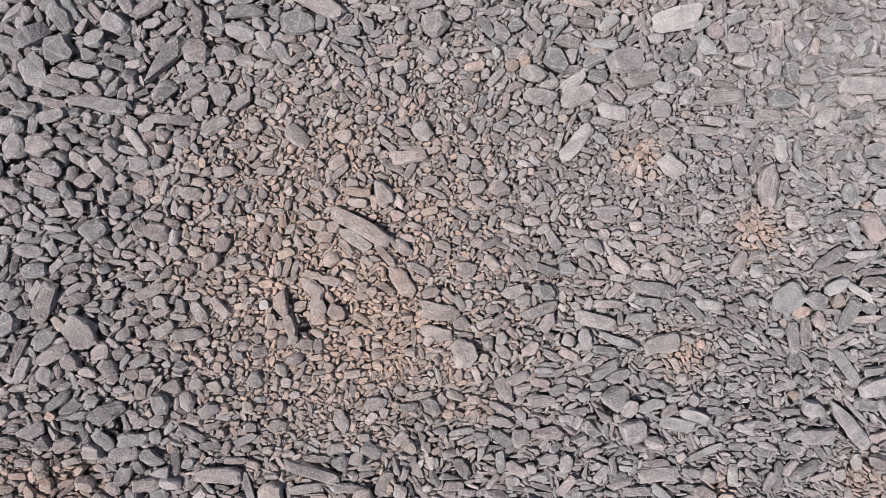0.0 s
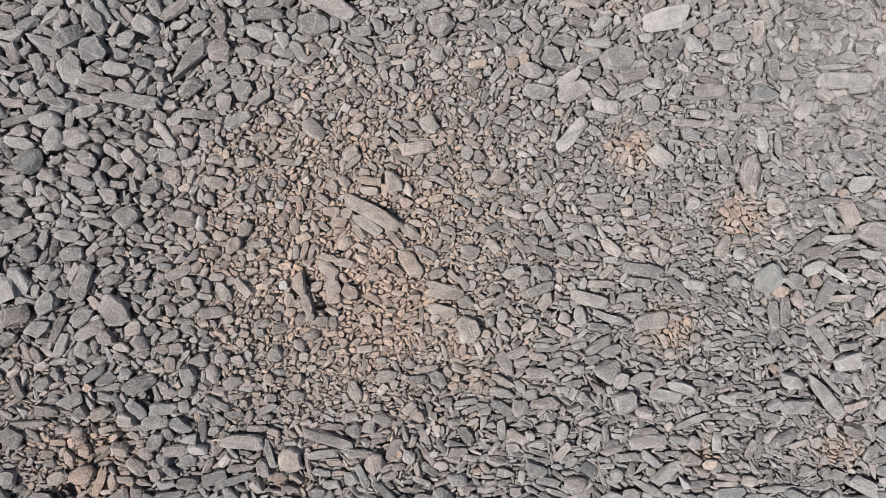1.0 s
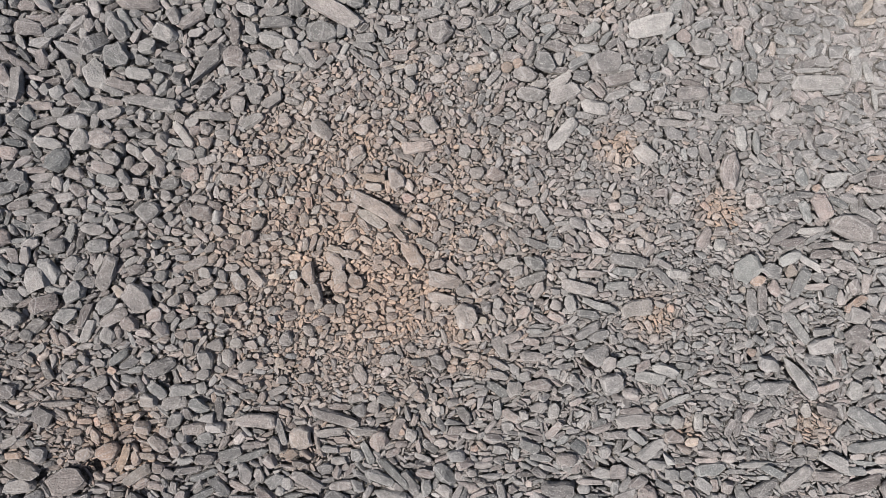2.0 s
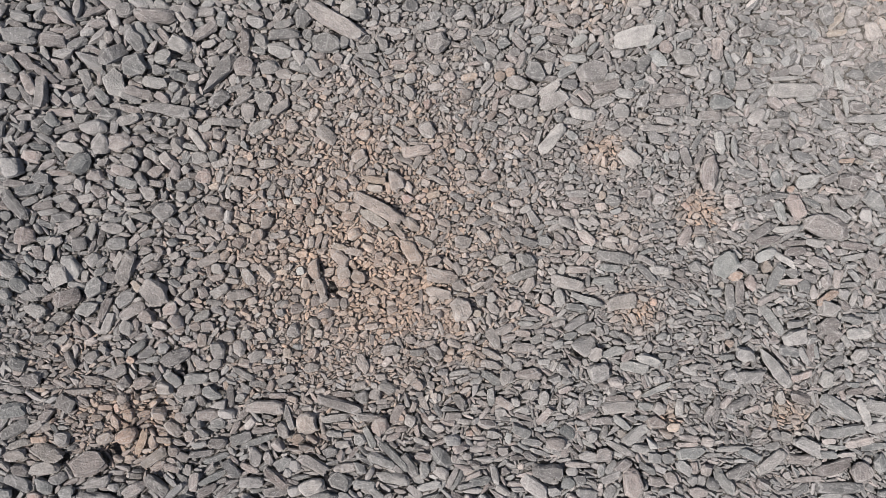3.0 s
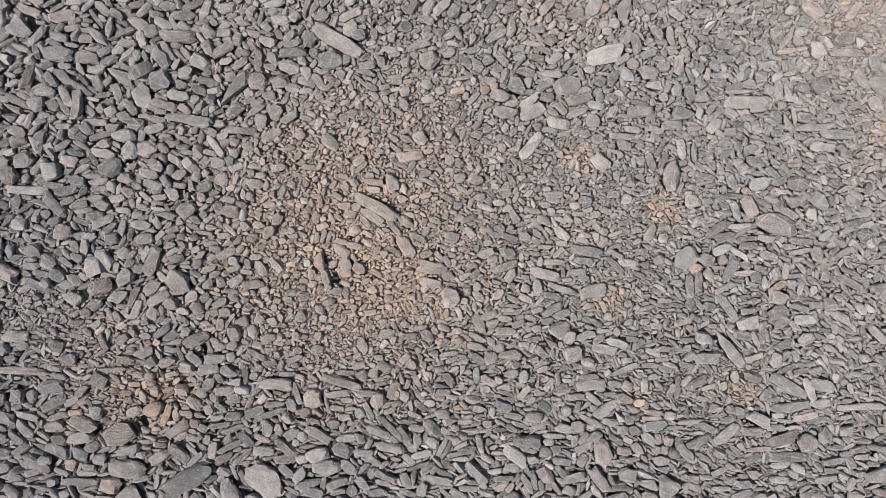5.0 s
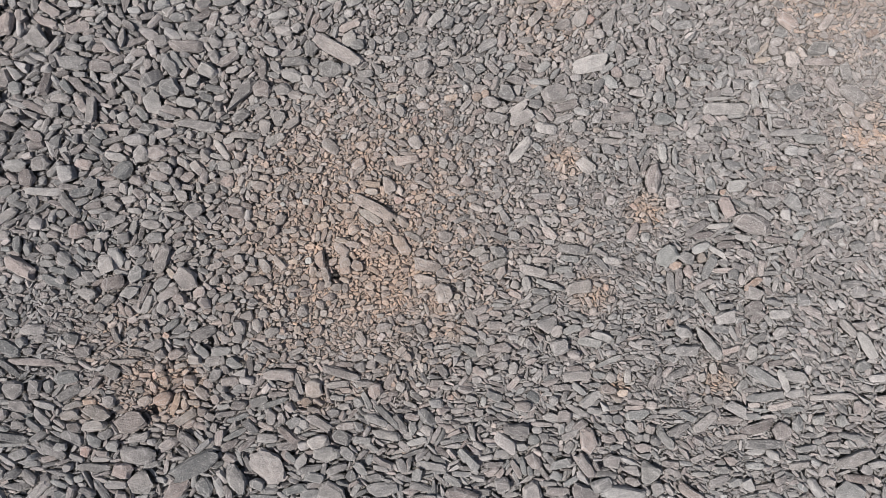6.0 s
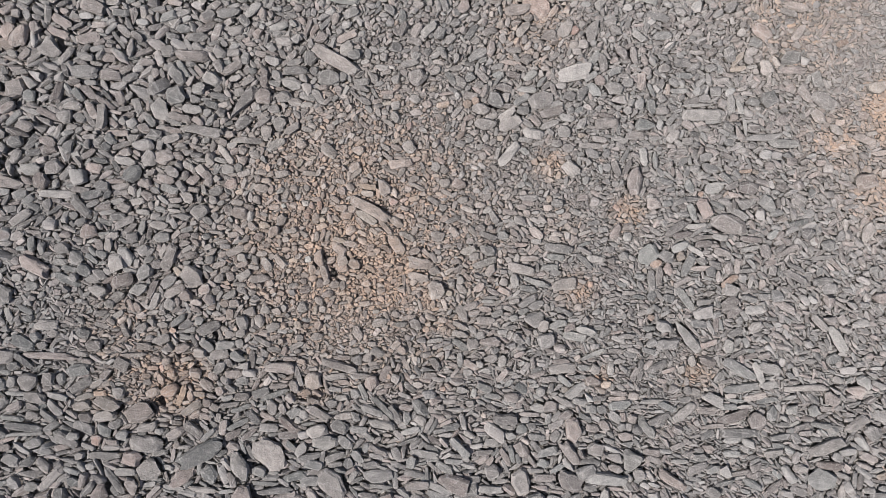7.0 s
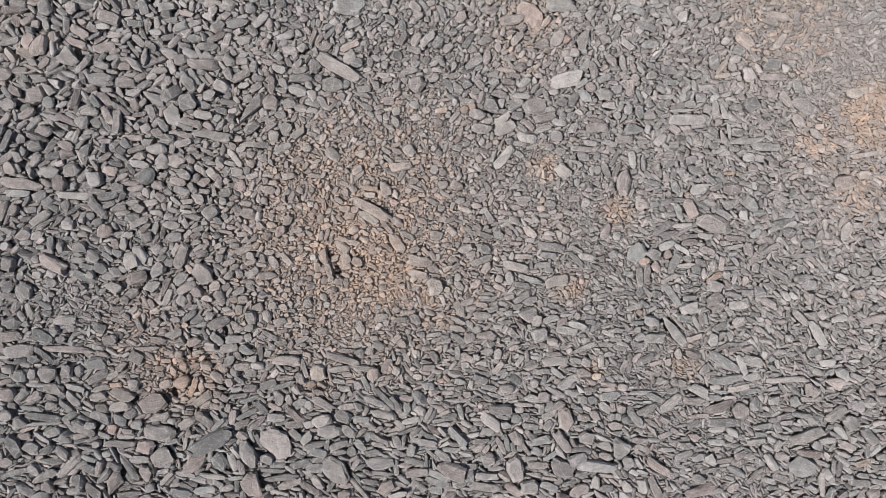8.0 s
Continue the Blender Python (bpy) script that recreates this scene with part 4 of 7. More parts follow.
stone("wedge", -0.891, 0.080, 0.077, 0.030, -8, "pink")
stone("strip", -0.995, -0.250, 0.077, 0.030, 65, "grey")
stone("strip", 0.967, -0.156, 0.077, 0.030, 85, "pink")
stone("slab", -0.885, 0.654, 0.082, 0.028, -55, "grey")
stone("chunk", -0.937, -0.263, 0.051, 0.045, -90, "pale")
stone("block", 0.315, 0.733, 0.062, 0.037, -90, "grey")
stone("block", 0.825, 0.717, 0.062, 0.037, -45, "grey")
stone("block", 0.709, 0.321, 0.062, 0.037, -10, "grey")
stone("block", -0.120, -0.332, 0.062, 0.037, 15, "grey")
stone("block", -0.653, -0.621, 0.062, 0.037, 0, "pink")
stone("block", 0.833, -0.778, 0.062, 0.037, 0, "grey")
stone("strip", 0.131, 0.917, 0.074, 0.031, -65, "grey")
stone("slab", -1.193, 0.526, 0.088, 0.026, -35, "grey")
stone("slab", 0.013, -0.921, 0.080, 0.029, -10, "grey")
stone("slab", 1.243, -0.843, 0.080, 0.029, 0, "grey")
stone("slab", -1.564, -0.304, 0.080, 0.029, -65, "pale")
stone("block", -0.055, 0.738, 0.055, 0.041, 0, "grey")
stone("block", -0.501, 0.067, 0.055, 0.041, 70, "grey")
stone("block", 0.106, -0.001, 0.055, 0.041, 0, "grey")
stone("block", -0.588, -0.327, 0.055, 0.041, -60, "grey")
stone("block", 1.231, -0.429, 0.055, 0.041, 70, "pale")
stone("block", 0.365, 0.578, 0.066, 0.034, -10, "grey")
stone("block", 1.342, 0.524, 0.066, 0.034, 0, "grey")
stone("block", -0.577, 0.190, 0.066, 0.034, -12, "grey")
stone("block", 0.486, 0.014, 0.066, 0.034, -40, "pale")
stone("block", -0.650, -0.150, 0.066, 0.034, 30, "pale")
stone("block", 0.488, -0.267, 0.066, 0.034, 20, "dark")
stone("block", -1.180, -0.532, 0.066, 0.034, 35, "grey")
stone("block", 0.600, -0.697, 0.066, 0.034, 30, "grey")
stone("block", 0.791, -0.702, 0.066, 0.034, -40, "grey")
stone("block", -0.079, 0.887, 0.066, 0.034, -48, "dark")
stone("slab", 1.403, -0.983, 0.094, 0.024, 45, "grey")
stone("pebble", 1.623, -0.036, 0.052, 0.043, -5, "grey")
stone("chunk", -1.462, -0.965, 0.052, 0.043, 0, "pink")
stone("chunk", 0.879, -1.026, 0.052, 0.043, -30, "pale")
stone("block", -1.536, 0.006, 0.065, 0.034, 22, "pink")
stone("strip", 0.794, -1.028, 0.066, 0.033, 0, "grey")
stone("strip", -1.416, 0.342, 0.066, 0.033, 10, "grey")
stone("strip", -1.650, -0.241, 0.066, 0.033, 0, "dark")
stone("strip", 0.872, 0.701, 0.073, 0.030, -75, "grey")
stone("strip", 1.255, 0.518, 0.073, 0.030, -85, "pale")
stone("strip", -0.683, -0.054, 0.073, 0.030, 25, "pink")
stone("strip", 0.291, -0.324, 0.073, 0.030, -3, "grey")
stone("strip", 1.141, -0.030, 0.073, 0.030, 5, "grey")
stone("strip", -0.689, -0.767, 0.073, 0.030, 30, "grey")
stone("strip", -0.260, -0.697, 0.073, 0.030, 10, "grey")
stone("strip", -0.201, -0.748, 0.073, 0.030, -5, "dark")
stone("strip", 0.193, -0.420, 0.073, 0.030, -35, "grey")
stone("block", 0.753, -1.003, 0.061, 0.036, 85, "pale")
stone("splinter", 0.541, 0.434, 0.084, 0.026, 22, "pale")
stone("splinter", 1.058, 0.005, 0.084, 0.026, 10, "dark")
stone("splinter", 0.464, -0.086, 0.084, 0.026, -3, "pale")
stone("splinter", 0.677, -0.096, 0.084, 0.026, -45, "grey")
stone("splinter", -0.183, -0.541, 0.084, 0.026, -5, "grey")
stone("pebble", -0.846, 0.222, 0.059, 0.037, 20, "pink")
stone("block", -0.758, 0.179, 0.059, 0.037, 20, "grey")
stone("pebble", 0.191, 0.201, 0.059, 0.037, -25, "grey")
stone("block", -0.561, -0.105, 0.059, 0.037, -60, "grey")
stone("block", 1.250, -0.297, 0.059, 0.037, 35, "grey")
stone("block", -0.999, -0.602, 0.059, 0.037, 15, "dark")
stone("strip", -1.120, 0.810, 0.066, 0.033, -41, "grey")
stone("block", 1.105, 0.834, 0.064, 0.034, 18, "pale")
stone("strip", -0.511, 0.819, 0.075, 0.029, 11, "pale")
stone("strip", 0.240, 0.799, 0.075, 0.029, 54, "dark")
stone("pebble", 0.597, 0.406, 0.048, 0.045, 0, "pink")
stone("chunk", -1.083, -0.002, 0.048, 0.045, 0, "dark")
stone("pebble", -0.696, 0.206, 0.048, 0.045, 0, "pink")
stone("chunk", -0.263, -0.093, 0.048, 0.045, 0, "pink")
stone("chunk", 0.717, -0.518, 0.048, 0.045, 0, "pale")
stone("chunk", 0.240, -0.420, 0.048, 0.045, -90, "pale")
stone("strip", -1.405, -0.691, 0.075, 0.029, -35, "dark")
stone("block", 0.002, -0.875, 0.057, 0.038, 80, "grey")
stone("block", 1.169, -0.903, 0.057, 0.038, 20, "grey")
stone("strip", 1.409, -0.844, 0.075, 0.029, 15, "pale")
stone("block", 1.511, -0.903, 0.057, 0.038, 0, "pale")
stone("block", 1.169, -0.992, 0.057, 0.038, -30, "grey")
stone("block", -1.479, -0.188, 0.057, 0.038, -20, "grey")
stone("strip", -0.154, -0.884, 0.074, 0.029, 13, "grey")
stone("strip", 0.157, -0.740, 0.074, 0.029, 13, "dark")
stone("block", -0.343, 0.776, 0.055, 0.039, 49, "dark")
stone("block", 1.662, 0.414, 0.063, 0.034, -41, "pale")
stone("block", 1.753, -0.342, 0.063, 0.034, 18, "grey")
stone("block", -1.018, 0.457, 0.062, 0.034, -50, "grey")
stone("block", -1.081, 0.391, 0.062, 0.034, 5, "grey")
stone("block", 0.198, 0.604, 0.062, 0.034, -60, "dark")
stone("block", 0.238, 0.549, 0.062, 0.034, 0, "grey")
stone("block", 0.816, 0.531, 0.062, 0.034, -5, "pink")
stone("block", -0.053, 0.057, 0.062, 0.034, -40, "grey")
stone("block", -1.234, -0.162, 0.062, 0.034, -10, "grey")
stone("block", 0.224, -0.056, 0.062, 0.034, 20, "grey")
stone("block", 0.493, -0.664, 0.062, 0.034, -5, "pale")
stone("block", 0.098, -0.495, 0.062, 0.034, -60, "grey")
stone("splinter", -1.252, 0.461, 0.081, 0.026, -55, "grey")
stone("splinter", -0.745, 0.548, 0.081, 0.026, -10, "grey")
stone("splinter", 0.455, 0.570, 0.081, 0.026, -8, "pale")
stone("splinter", 0.300, 0.002, 0.081, 0.026, -20, "dark")
stone("splinter", 1.237, -0.176, 0.081, 0.026, 35, "orange")
stone("splinter", -1.265, -0.618, 0.081, 0.026, 20, "grey")
stone("splinter", -0.000, -0.754, 0.081, 0.026, 15, "grey")
stone("strip", -1.097, 0.626, 0.070, 0.030, 25, "grey")
stone("strip", 1.099, 0.093, 0.070, 0.030, -70, "pale")
stone("strip", 1.285, 0.084, 0.070, 0.030, -35, "grey")
stone("strip", 1.260, -0.374, 0.070, 0.030, 30, "grey")
stone("strip", -1.031, -0.424, 0.070, 0.030, -5, "grey")
stone("strip", -0.100, -0.527, 0.070, 0.030, 60, "grey")
stone("chunk", -1.290, 0.466, 0.051, 0.041, 0, "dark")
stone("chunk", -0.708, 0.264, 0.051, 0.041, 0, "pale")
stone("chunk", -0.216, 0.272, 0.051, 0.041, 20, "grey")
stone("chunk", -1.037, -0.053, 0.051, 0.041, 40, "grey")
stone("chunk", -0.800, -0.204, 0.051, 0.041, 20, "pink")
stone("chunk", -0.216, -0.109, 0.051, 0.041, -20, "grey")
stone("shard", -1.074, -0.457, 0.110, 0.019, 2, "grey")
stone("shard", 0.710, -0.460, 0.110, 0.019, 25, "pale")
stone("slab", 1.514, 0.050, 0.087, 0.024, 13, "grey")
stone("block", 0.023, 0.939, 0.061, 0.034, -37, "pale")
stone("shard", 1.605, -0.085, 0.109, 0.019, 6, "grey")
stone("block", -0.270, -1.049, 0.061, 0.033, 15, "pink")
stone("block", 0.795, -0.900, 0.061, 0.033, -15, "dark")
stone("slab", 1.383, -0.637, 0.085, 0.024, 8, "grey")
stone("block", -1.173, 0.382, 0.055, 0.037, -50, "grey")
stone("block", -0.398, 0.575, 0.055, 0.037, -60, "grey")
stone("block", 1.341, 0.421, 0.055, 0.037, -10, "grey")
stone("block", -1.143, -0.727, 0.055, 0.037, 20, "grey")
stone("block", -0.452, -0.580, 0.055, 0.037, -75, "grey")
stone("slab", -0.099, 0.040, 0.092, 0.022, -52, "dark")
stone("chunk", -1.216, -0.784, 0.047, 0.043, 60, "red")
stone("splinter", -1.001, -0.991, 0.085, 0.024, 45, "grey")
stone("splinter", -0.920, -0.973, 0.085, 0.024, -8, "grey")
stone("chunk", -0.240, -0.875, 0.047, 0.043, -90, "dark")
stone("splinter", 0.283, -0.842, 0.085, 0.024, 5, "grey")
stone("strip", 0.490, -0.780, 0.071, 0.029, -5, "grey")
stone("strip", 0.942, -0.866, 0.071, 0.029, -25, "pink")
stone("chunk", 1.566, -0.679, 0.047, 0.043, -90, "pale")
stone("splinter", 1.595, -0.736, 0.085, 0.024, -10, "dark")
stone("chunk", -1.612, 0.885, 0.047, 0.043, -90, "grey")
stone("strip", -1.661, 0.482, 0.071, 0.029, 50, "grey")
stone("chunk", -1.547, -0.560, 0.047, 0.043, -90, "grey")
stone("chunk", -0.626, -0.289, 0.049, 0.041, -7, "grey")
stone("block", 0.668, 0.438, 0.059, 0.034, 60, "grey")
stone("block", 1.088, 0.194, 0.059, 0.034, -70, "grey")
stone("block", -1.178, -0.031, 0.059, 0.034, 75, "pink")
stone("block", -0.534, -0.351, 0.059, 0.034, 35, "grey")
stone("block", -0.126, -0.448, 0.059, 0.034, -25, "grey")
stone("strip", -0.577, 0.448, 0.077, 0.026, 30, "grey")
stone("strip", -1.289, 0.186, 0.077, 0.026, -5, "grey")
stone("strip", -1.095, 0.030, 0.077, 0.026, 40, "grey")
stone("strip", 0.460, 0.149, 0.077, 0.026, 3, "grey")
stone("block", -1.027, 0.686, 0.062, 0.032, 5, "grey")
stone("strip", -1.298, 0.558, 0.066, 0.030, -50, "grey")
stone("strip", -0.396, 0.545, 0.066, 0.030, -10, "grey")
stone("strip", -0.187, 0.604, 0.066, 0.030, 10, "grey")
stone("strip", 0.717, 0.692, 0.066, 0.030, 55, "grey")
stone("strip", 0.802, 0.263, 0.066, 0.030, -65, "grey")
stone("strip", -0.507, -0.096, 0.066, 0.030, -45, "grey")
stone("nub", -0.419, -0.273, 0.044, 0.045, 0, "grey")
stone("strip", -1.218, -0.568, 0.066, 0.030, 30, "grey")
stone("strip", 0.235, -0.499, 0.066, 0.030, -30, "pale")
stone("block", -1.301, -0.944, 0.052, 0.038, 0, "grey")
stone("shard", -0.565, -0.957, 0.104, 0.019, -5, "grey")
stone("block", -1.355, -0.549, 0.052, 0.038, -90, "grey")
stone("strip", 0.309, 0.801, 0.068, 0.029, 14, "pink")
stone("chunk", 0.454, 0.689, 0.048, 0.041, -20, "grey")
stone("chunk", 0.516, -0.348, 0.048, 0.041, 60, "pink")
stone("splinter", 1.481, 0.876, 0.081, 0.024, -27, "grey")
stone("strip", 0.566, -0.730, 0.067, 0.029, 25, "grey")
stone("block", 1.449, 0.455, 0.057, 0.034, 50, "grey")
stone("pebble", 1.857, 0.244, 0.051, 0.038, 13, "pink")
stone("slab", 1.113, 0.039, 0.088, 0.022, 5, "pale")
stone("block", 0.312, -0.474, 0.060, 0.032, -4, "dark")
stone("chunk", -0.441, 0.769, 0.049, 0.039, 8, "grey")
stone("splinter", 0.368, -0.860, 0.080, 0.024, -60, "grey")
stone("splinter", -1.482, 0.495, 0.080, 0.024, -20, "grey")
stone("strip", -0.610, 0.374, 0.073, 0.026, -5, "grey")
stone("strip", 1.073, 0.625, 0.073, 0.026, 0, "grey")
stone("strip", -0.904, -0.326, 0.073, 0.026, 40, "grey")
stone("strip", 0.721, -0.087, 0.073, 0.026, -10, "pale")
stone("strip", 1.139, -0.257, 0.073, 0.026, 5, "pale")
stone("strip", -0.184, -0.602, 0.073, 0.026, -65, "grey")
stone("strip", -0.614, -0.475, 0.073, 0.026, -85, "dark")
stone("strip", 0.536, -0.556, 0.073, 0.026, 5, "grey")
stone("strip", 1.159, -0.418, 0.073, 0.026, 20, "pink")
stone("strip", 0.993, -0.660, 0.073, 0.026, -25, "grey")
stone("nub", 1.907, -0.149, 0.044, 0.043, -13, "grey")
stone("block", -1.026, 0.161, 0.051, 0.037, -30, "grey")
stone("block", -1.042, -0.350, 0.051, 0.037, 50, "grey")
stone("block", 0.404, -0.170, 0.051, 0.037, -70, "pale")
stone("block", 0.955, -0.105, 0.051, 0.037, 10, "orange")
stone("strip", 1.839, -0.930, 0.065, 0.029, 22, "tan")
stone("block", -0.056, -0.841, 0.057, 0.033, -70, "grey")
stone("block", 1.122, -0.857, 0.057, 0.033, 0, "grey")
stone("strip", 0.933, -0.838, 0.066, 0.029, -10, "grey")
stone("strip", -1.654, 0.025, 0.066, 0.029, -20, "grey")
stone("shard", 1.300, -0.136, 0.099, 0.019, 5, "grey")
stone("shard", -1.142, 0.775, 0.099, 0.019, -51, "dark")
stone("chunk", 0.513, -0.882, 0.048, 0.039, 0, "grey")
stone("block", -0.642, 0.698, 0.055, 0.034, 80, "grey")
stone("pebble", -0.447, 0.525, 0.055, 0.034, -5, "pink")
stone("block", 0.994, 0.655, 0.055, 0.034, 5, "pale")
stone("block", 1.338, 0.722, 0.055, 0.034, 10, "grey")
stone("block", 0.984, 0.489, 0.055, 0.034, 0, "grey")
stone("block", 0.426, 0.061, 0.055, 0.034, -30, "grey")
stone("block", 0.311, -0.133, 0.055, 0.034, 60, "pink")
stone("block", 1.001, -0.130, 0.055, 0.034, -75, "pink")
stone("block", -0.013, -0.703, 0.055, 0.034, -90, "grey")
stone("block", -0.290, 0.849, 0.055, 0.034, 63, "pale")
stone("splinter", -0.575, -0.407, 0.081, 0.023, -34, "grey")
stone("strip", 0.468, 0.625, 0.062, 0.030, 35, "pale")
stone("strip", 0.610, 0.459, 0.062, 0.030, -12, "grey")
stone("strip", 0.796, 0.641, 0.062, 0.030, 15, "grey")
stone("strip", -0.498, 0.247, 0.062, 0.030, 10, "pink")
stone("strip", 1.204, -0.005, 0.062, 0.030, -5, "pale")
stone("strip", -0.704, -0.227, 0.062, 0.030, 25, "grey")
stone("strip", -0.333, -0.139, 0.062, 0.030, -75, "dark")
stone("strip", -0.026, 0.808, 0.064, 0.029, 63, "grey")
stone("splinter", 1.060, -0.176, 0.084, 0.022, 28, "grey")
stone("splinter", 1.131, -0.125, 0.084, 0.022, 3, "pale")
stone("splinter", -0.660, -0.668, 0.084, 0.022, 20, "grey")
stone("splinter", -0.435, -0.540, 0.084, 0.022, -70, "grey")
stone("splinter", 1.273, -0.457, 0.084, 0.022, 25, "grey")
stone("block", 1.353, 0.754, 0.054, 0.034, -27, "grey")
stone("block", 1.478, -0.674, 0.054, 0.034, 36, "pale")
stone("strip", -1.067, 0.786, 0.063, 0.029, -37, "dark")
stone("strip", -1.111, 0.661, 0.063, 0.029, 27, "grey")
stone("strip", 0.017, 0.763, 0.063, 0.029, -16, "pink")
stone("strip", -0.001, 0.675, 0.070, 0.026, 10, "grey")
stone("strip", 1.283, 0.692, 0.070, 0.026, 50, "tan")
stone("strip", -1.130, 0.198, 0.070, 0.026, 5, "pink")
stone("strip", 0.987, 0.215, 0.070, 0.026, -20, "grey")
stone("strip", 0.540, -0.120, 0.070, 0.026, 2, "pale")
stone("strip", 0.565, -0.081, 0.070, 0.026, -8, "pale")
stone("strip", 0.459, -0.204, 0.070, 0.026, -10, "dark")
stone("strip", 0.204, -0.720, 0.070, 0.026, -75, "dark")
stone("strip", 1.236, -0.663, 0.070, 0.026, 0, "grey")
stone("nub", -1.455, -0.387, 0.042, 0.043, 0, "grey")
stone("nub", 0.235, 0.622, 0.044, 0.041, 0, "dark")
stone("pebble", 0.737, 0.604, 0.044, 0.041, 0, "grey")
stone("nub", 1.192, 0.566, 0.044, 0.041, 0, "dark")
stone("nub", 1.166, -0.139, 0.044, 0.041, 0, "grey")
stone("nub", -0.208, -0.478, 0.044, 0.041, 0, "grey")
stone("pebble", 0.432, -0.747, 0.044, 0.041, 0, "grey")
stone("pebble", 0.879, -0.749, 0.044, 0.041, 0, "grey")
stone("strip", 0.892, 0.776, 0.062, 0.029, -36, "pale")
stone("splinter", -0.627, -0.766, 0.075, 0.024, 30, "grey")
stone("splinter", 1.244, -0.793, 0.075, 0.024, 5, "pale")
stone("chunk", -1.420, 0.129, 0.047, 0.038, -90, "grey")
stone("splinter", 1.111, -0.058, 0.081, 0.022, -35, "pale")
stone("splinter", -0.707, -0.654, 0.081, 0.022, 5, "grey")
stone("splinter", -0.510, -0.580, 0.081, 0.022, 5, "grey")
stone("chunk", -0.057, 0.465, 0.048, 0.037, -60, "grey")
stone("chunk", 0.437, 0.489, 0.048, 0.037, 0, "dark")
stone("chunk", 0.619, 0.544, 0.048, 0.037, -30, "grey")
stone("chunk", 0.847, 0.595, 0.048, 0.037, 20, "grey")
stone("chunk", 0.358, 0.005, 0.048, 0.037, 0, "grey")
stone("chunk", 1.384, 0.317, 0.048, 0.037, 0, "grey")
stone("chunk", -0.987, -0.107, 0.048, 0.037, 0, "dark")
stone("chunk", 0.094, -0.133, 0.048, 0.037, 0, "grey")
stone("chunk", 1.003, -0.242, 0.048, 0.037, 0, "dark")
stone("chunk", 0.938, -0.231, 0.048, 0.037, -90, "dark")
stone("chunk", -0.743, -0.600, 0.048, 0.037, 0, "grey")
stone("chunk", -0.653, -0.558, 0.048, 0.037, 0, "grey")
stone("chunk", 0.561, -0.776, 0.048, 0.037, 50, "pale")
stone("splinter", -1.042, 0.726, 0.074, 0.024, 23, "grey")
stone("splinter", -0.397, 0.816, 0.074, 0.024, 67, "grey")
stone("strip", -1.181, 0.702, 0.059, 0.030, 0, "pink")
stone("strip", -0.775, 0.517, 0.059, 0.030, -20, "dark")
stone("strip", -1.062, 0.138, 0.059, 0.030, 10, "grey")
stone("strip", -0.016, -0.662, 0.059, 0.030, -5, "grey")
stone("chunk", 1.878, -0.040, 0.045, 0.039, -16, "grey")
stone("splinter", 0.393, -0.847, 0.073, 0.024, -81, "grey")
stone("strip", -0.747, -1.026, 0.061, 0.029, 20, "pink")
stone("strip", -1.504, 0.714, 0.061, 0.029, 40, "grey")
stone("strip", -1.474, 0.333, 0.061, 0.029, 10, "grey")
stone("strip", -1.364, -0.096, 0.061, 0.029, 0, "pale")
stone("slab", 1.144, -0.004, 0.092, 0.019, 5, "grey")
stone("slab", 1.326, -0.050, 0.092, 0.019, 10, "grey")
stone("slab", 1.169, -0.738, 0.092, 0.019, 5, "pale")
stone("slab", -0.010, -0.795, 0.092, 0.019, 23, "grey")
stone("block", -0.142, 0.620, 0.051, 0.034, -55, "grey")
stone("block", 1.176, 0.655, 0.051, 0.034, 0, "grey")
stone("block", -1.289, 0.060, 0.051, 0.034, 20, "grey")
stone("block", -0.267, 0.112, 0.051, 0.034, -5, "grey")
stone("block", 0.266, -0.200, 0.051, 0.034, 50, "pale")
stone("block", -1.301, -0.769, 0.051, 0.034, 0, "pale")
stone("block", 0.038, -0.711, 0.051, 0.034, -30, "grey")
stone("block", -0.213, -0.697, 0.051, 0.034, -55, "grey")
stone("block", 0.752, -0.735, 0.051, 0.034, -40, "pale")
stone("block", -1.466, -0.691, 0.052, 0.033, 0, "grey")
stone("block", -1.578, -0.815, 0.052, 0.033, 0, "grey")
stone("block", 1.152, -0.822, 0.052, 0.033, -35, "pale")
stone("block", 1.915, -0.904, 0.052, 0.033, 0, "pale")
stone("block", -1.390, -0.376, 0.052, 0.033, 20, "grey")
stone("strip", -0.929, 0.418, 0.066, 0.026, -10, "grey")
stone("strip", -0.657, 0.378, 0.066, 0.026, 0, "pale")
stone("strip", -0.447, 0.680, 0.066, 0.026, 15, "grey")
stone("strip", 0.281, 0.625, 0.066, 0.026, -50, "grey")
stone("strip", 0.159, 0.617, 0.066, 0.026, -60, "dark")
stone("strip", 1.099, 0.524, 0.066, 0.026, 15, "grey")
stone("strip", 1.290, 0.506, 0.066, 0.026, -75, "pale")
stone("strip", -1.200, 0.117, 0.066, 0.026, 10, "grey")
stone("strip", -0.167, 0.196, 0.066, 0.026, -5, "tan")
stone("strip", 0.193, -0.378, 0.066, 0.026, -10, "pale")
stone("strip", 1.314, -0.243, 0.066, 0.026, -15, "grey")
stone("strip", -0.555, -0.699, 0.066, 0.026, -25, "grey")
stone("strip", 0.599, -0.563, 0.066, 0.026, -40, "pale")
stone("strip", 0.357, -0.541, 0.066, 0.026, 45, "grey")
stone("shard", 1.117, 0.510, 0.114, 0.015, 3, "pale")
stone("slab", -0.120, -0.969, 0.090, 0.019, -8, "grey")
stone("strip", -0.632, 0.609, 0.065, 0.026, 35, "grey")
stone("strip", 0.490, -0.821, 0.071, 0.024, -50, "grey")
stone("strip", 1.520, -0.741, 0.071, 0.024, 20, "dark")
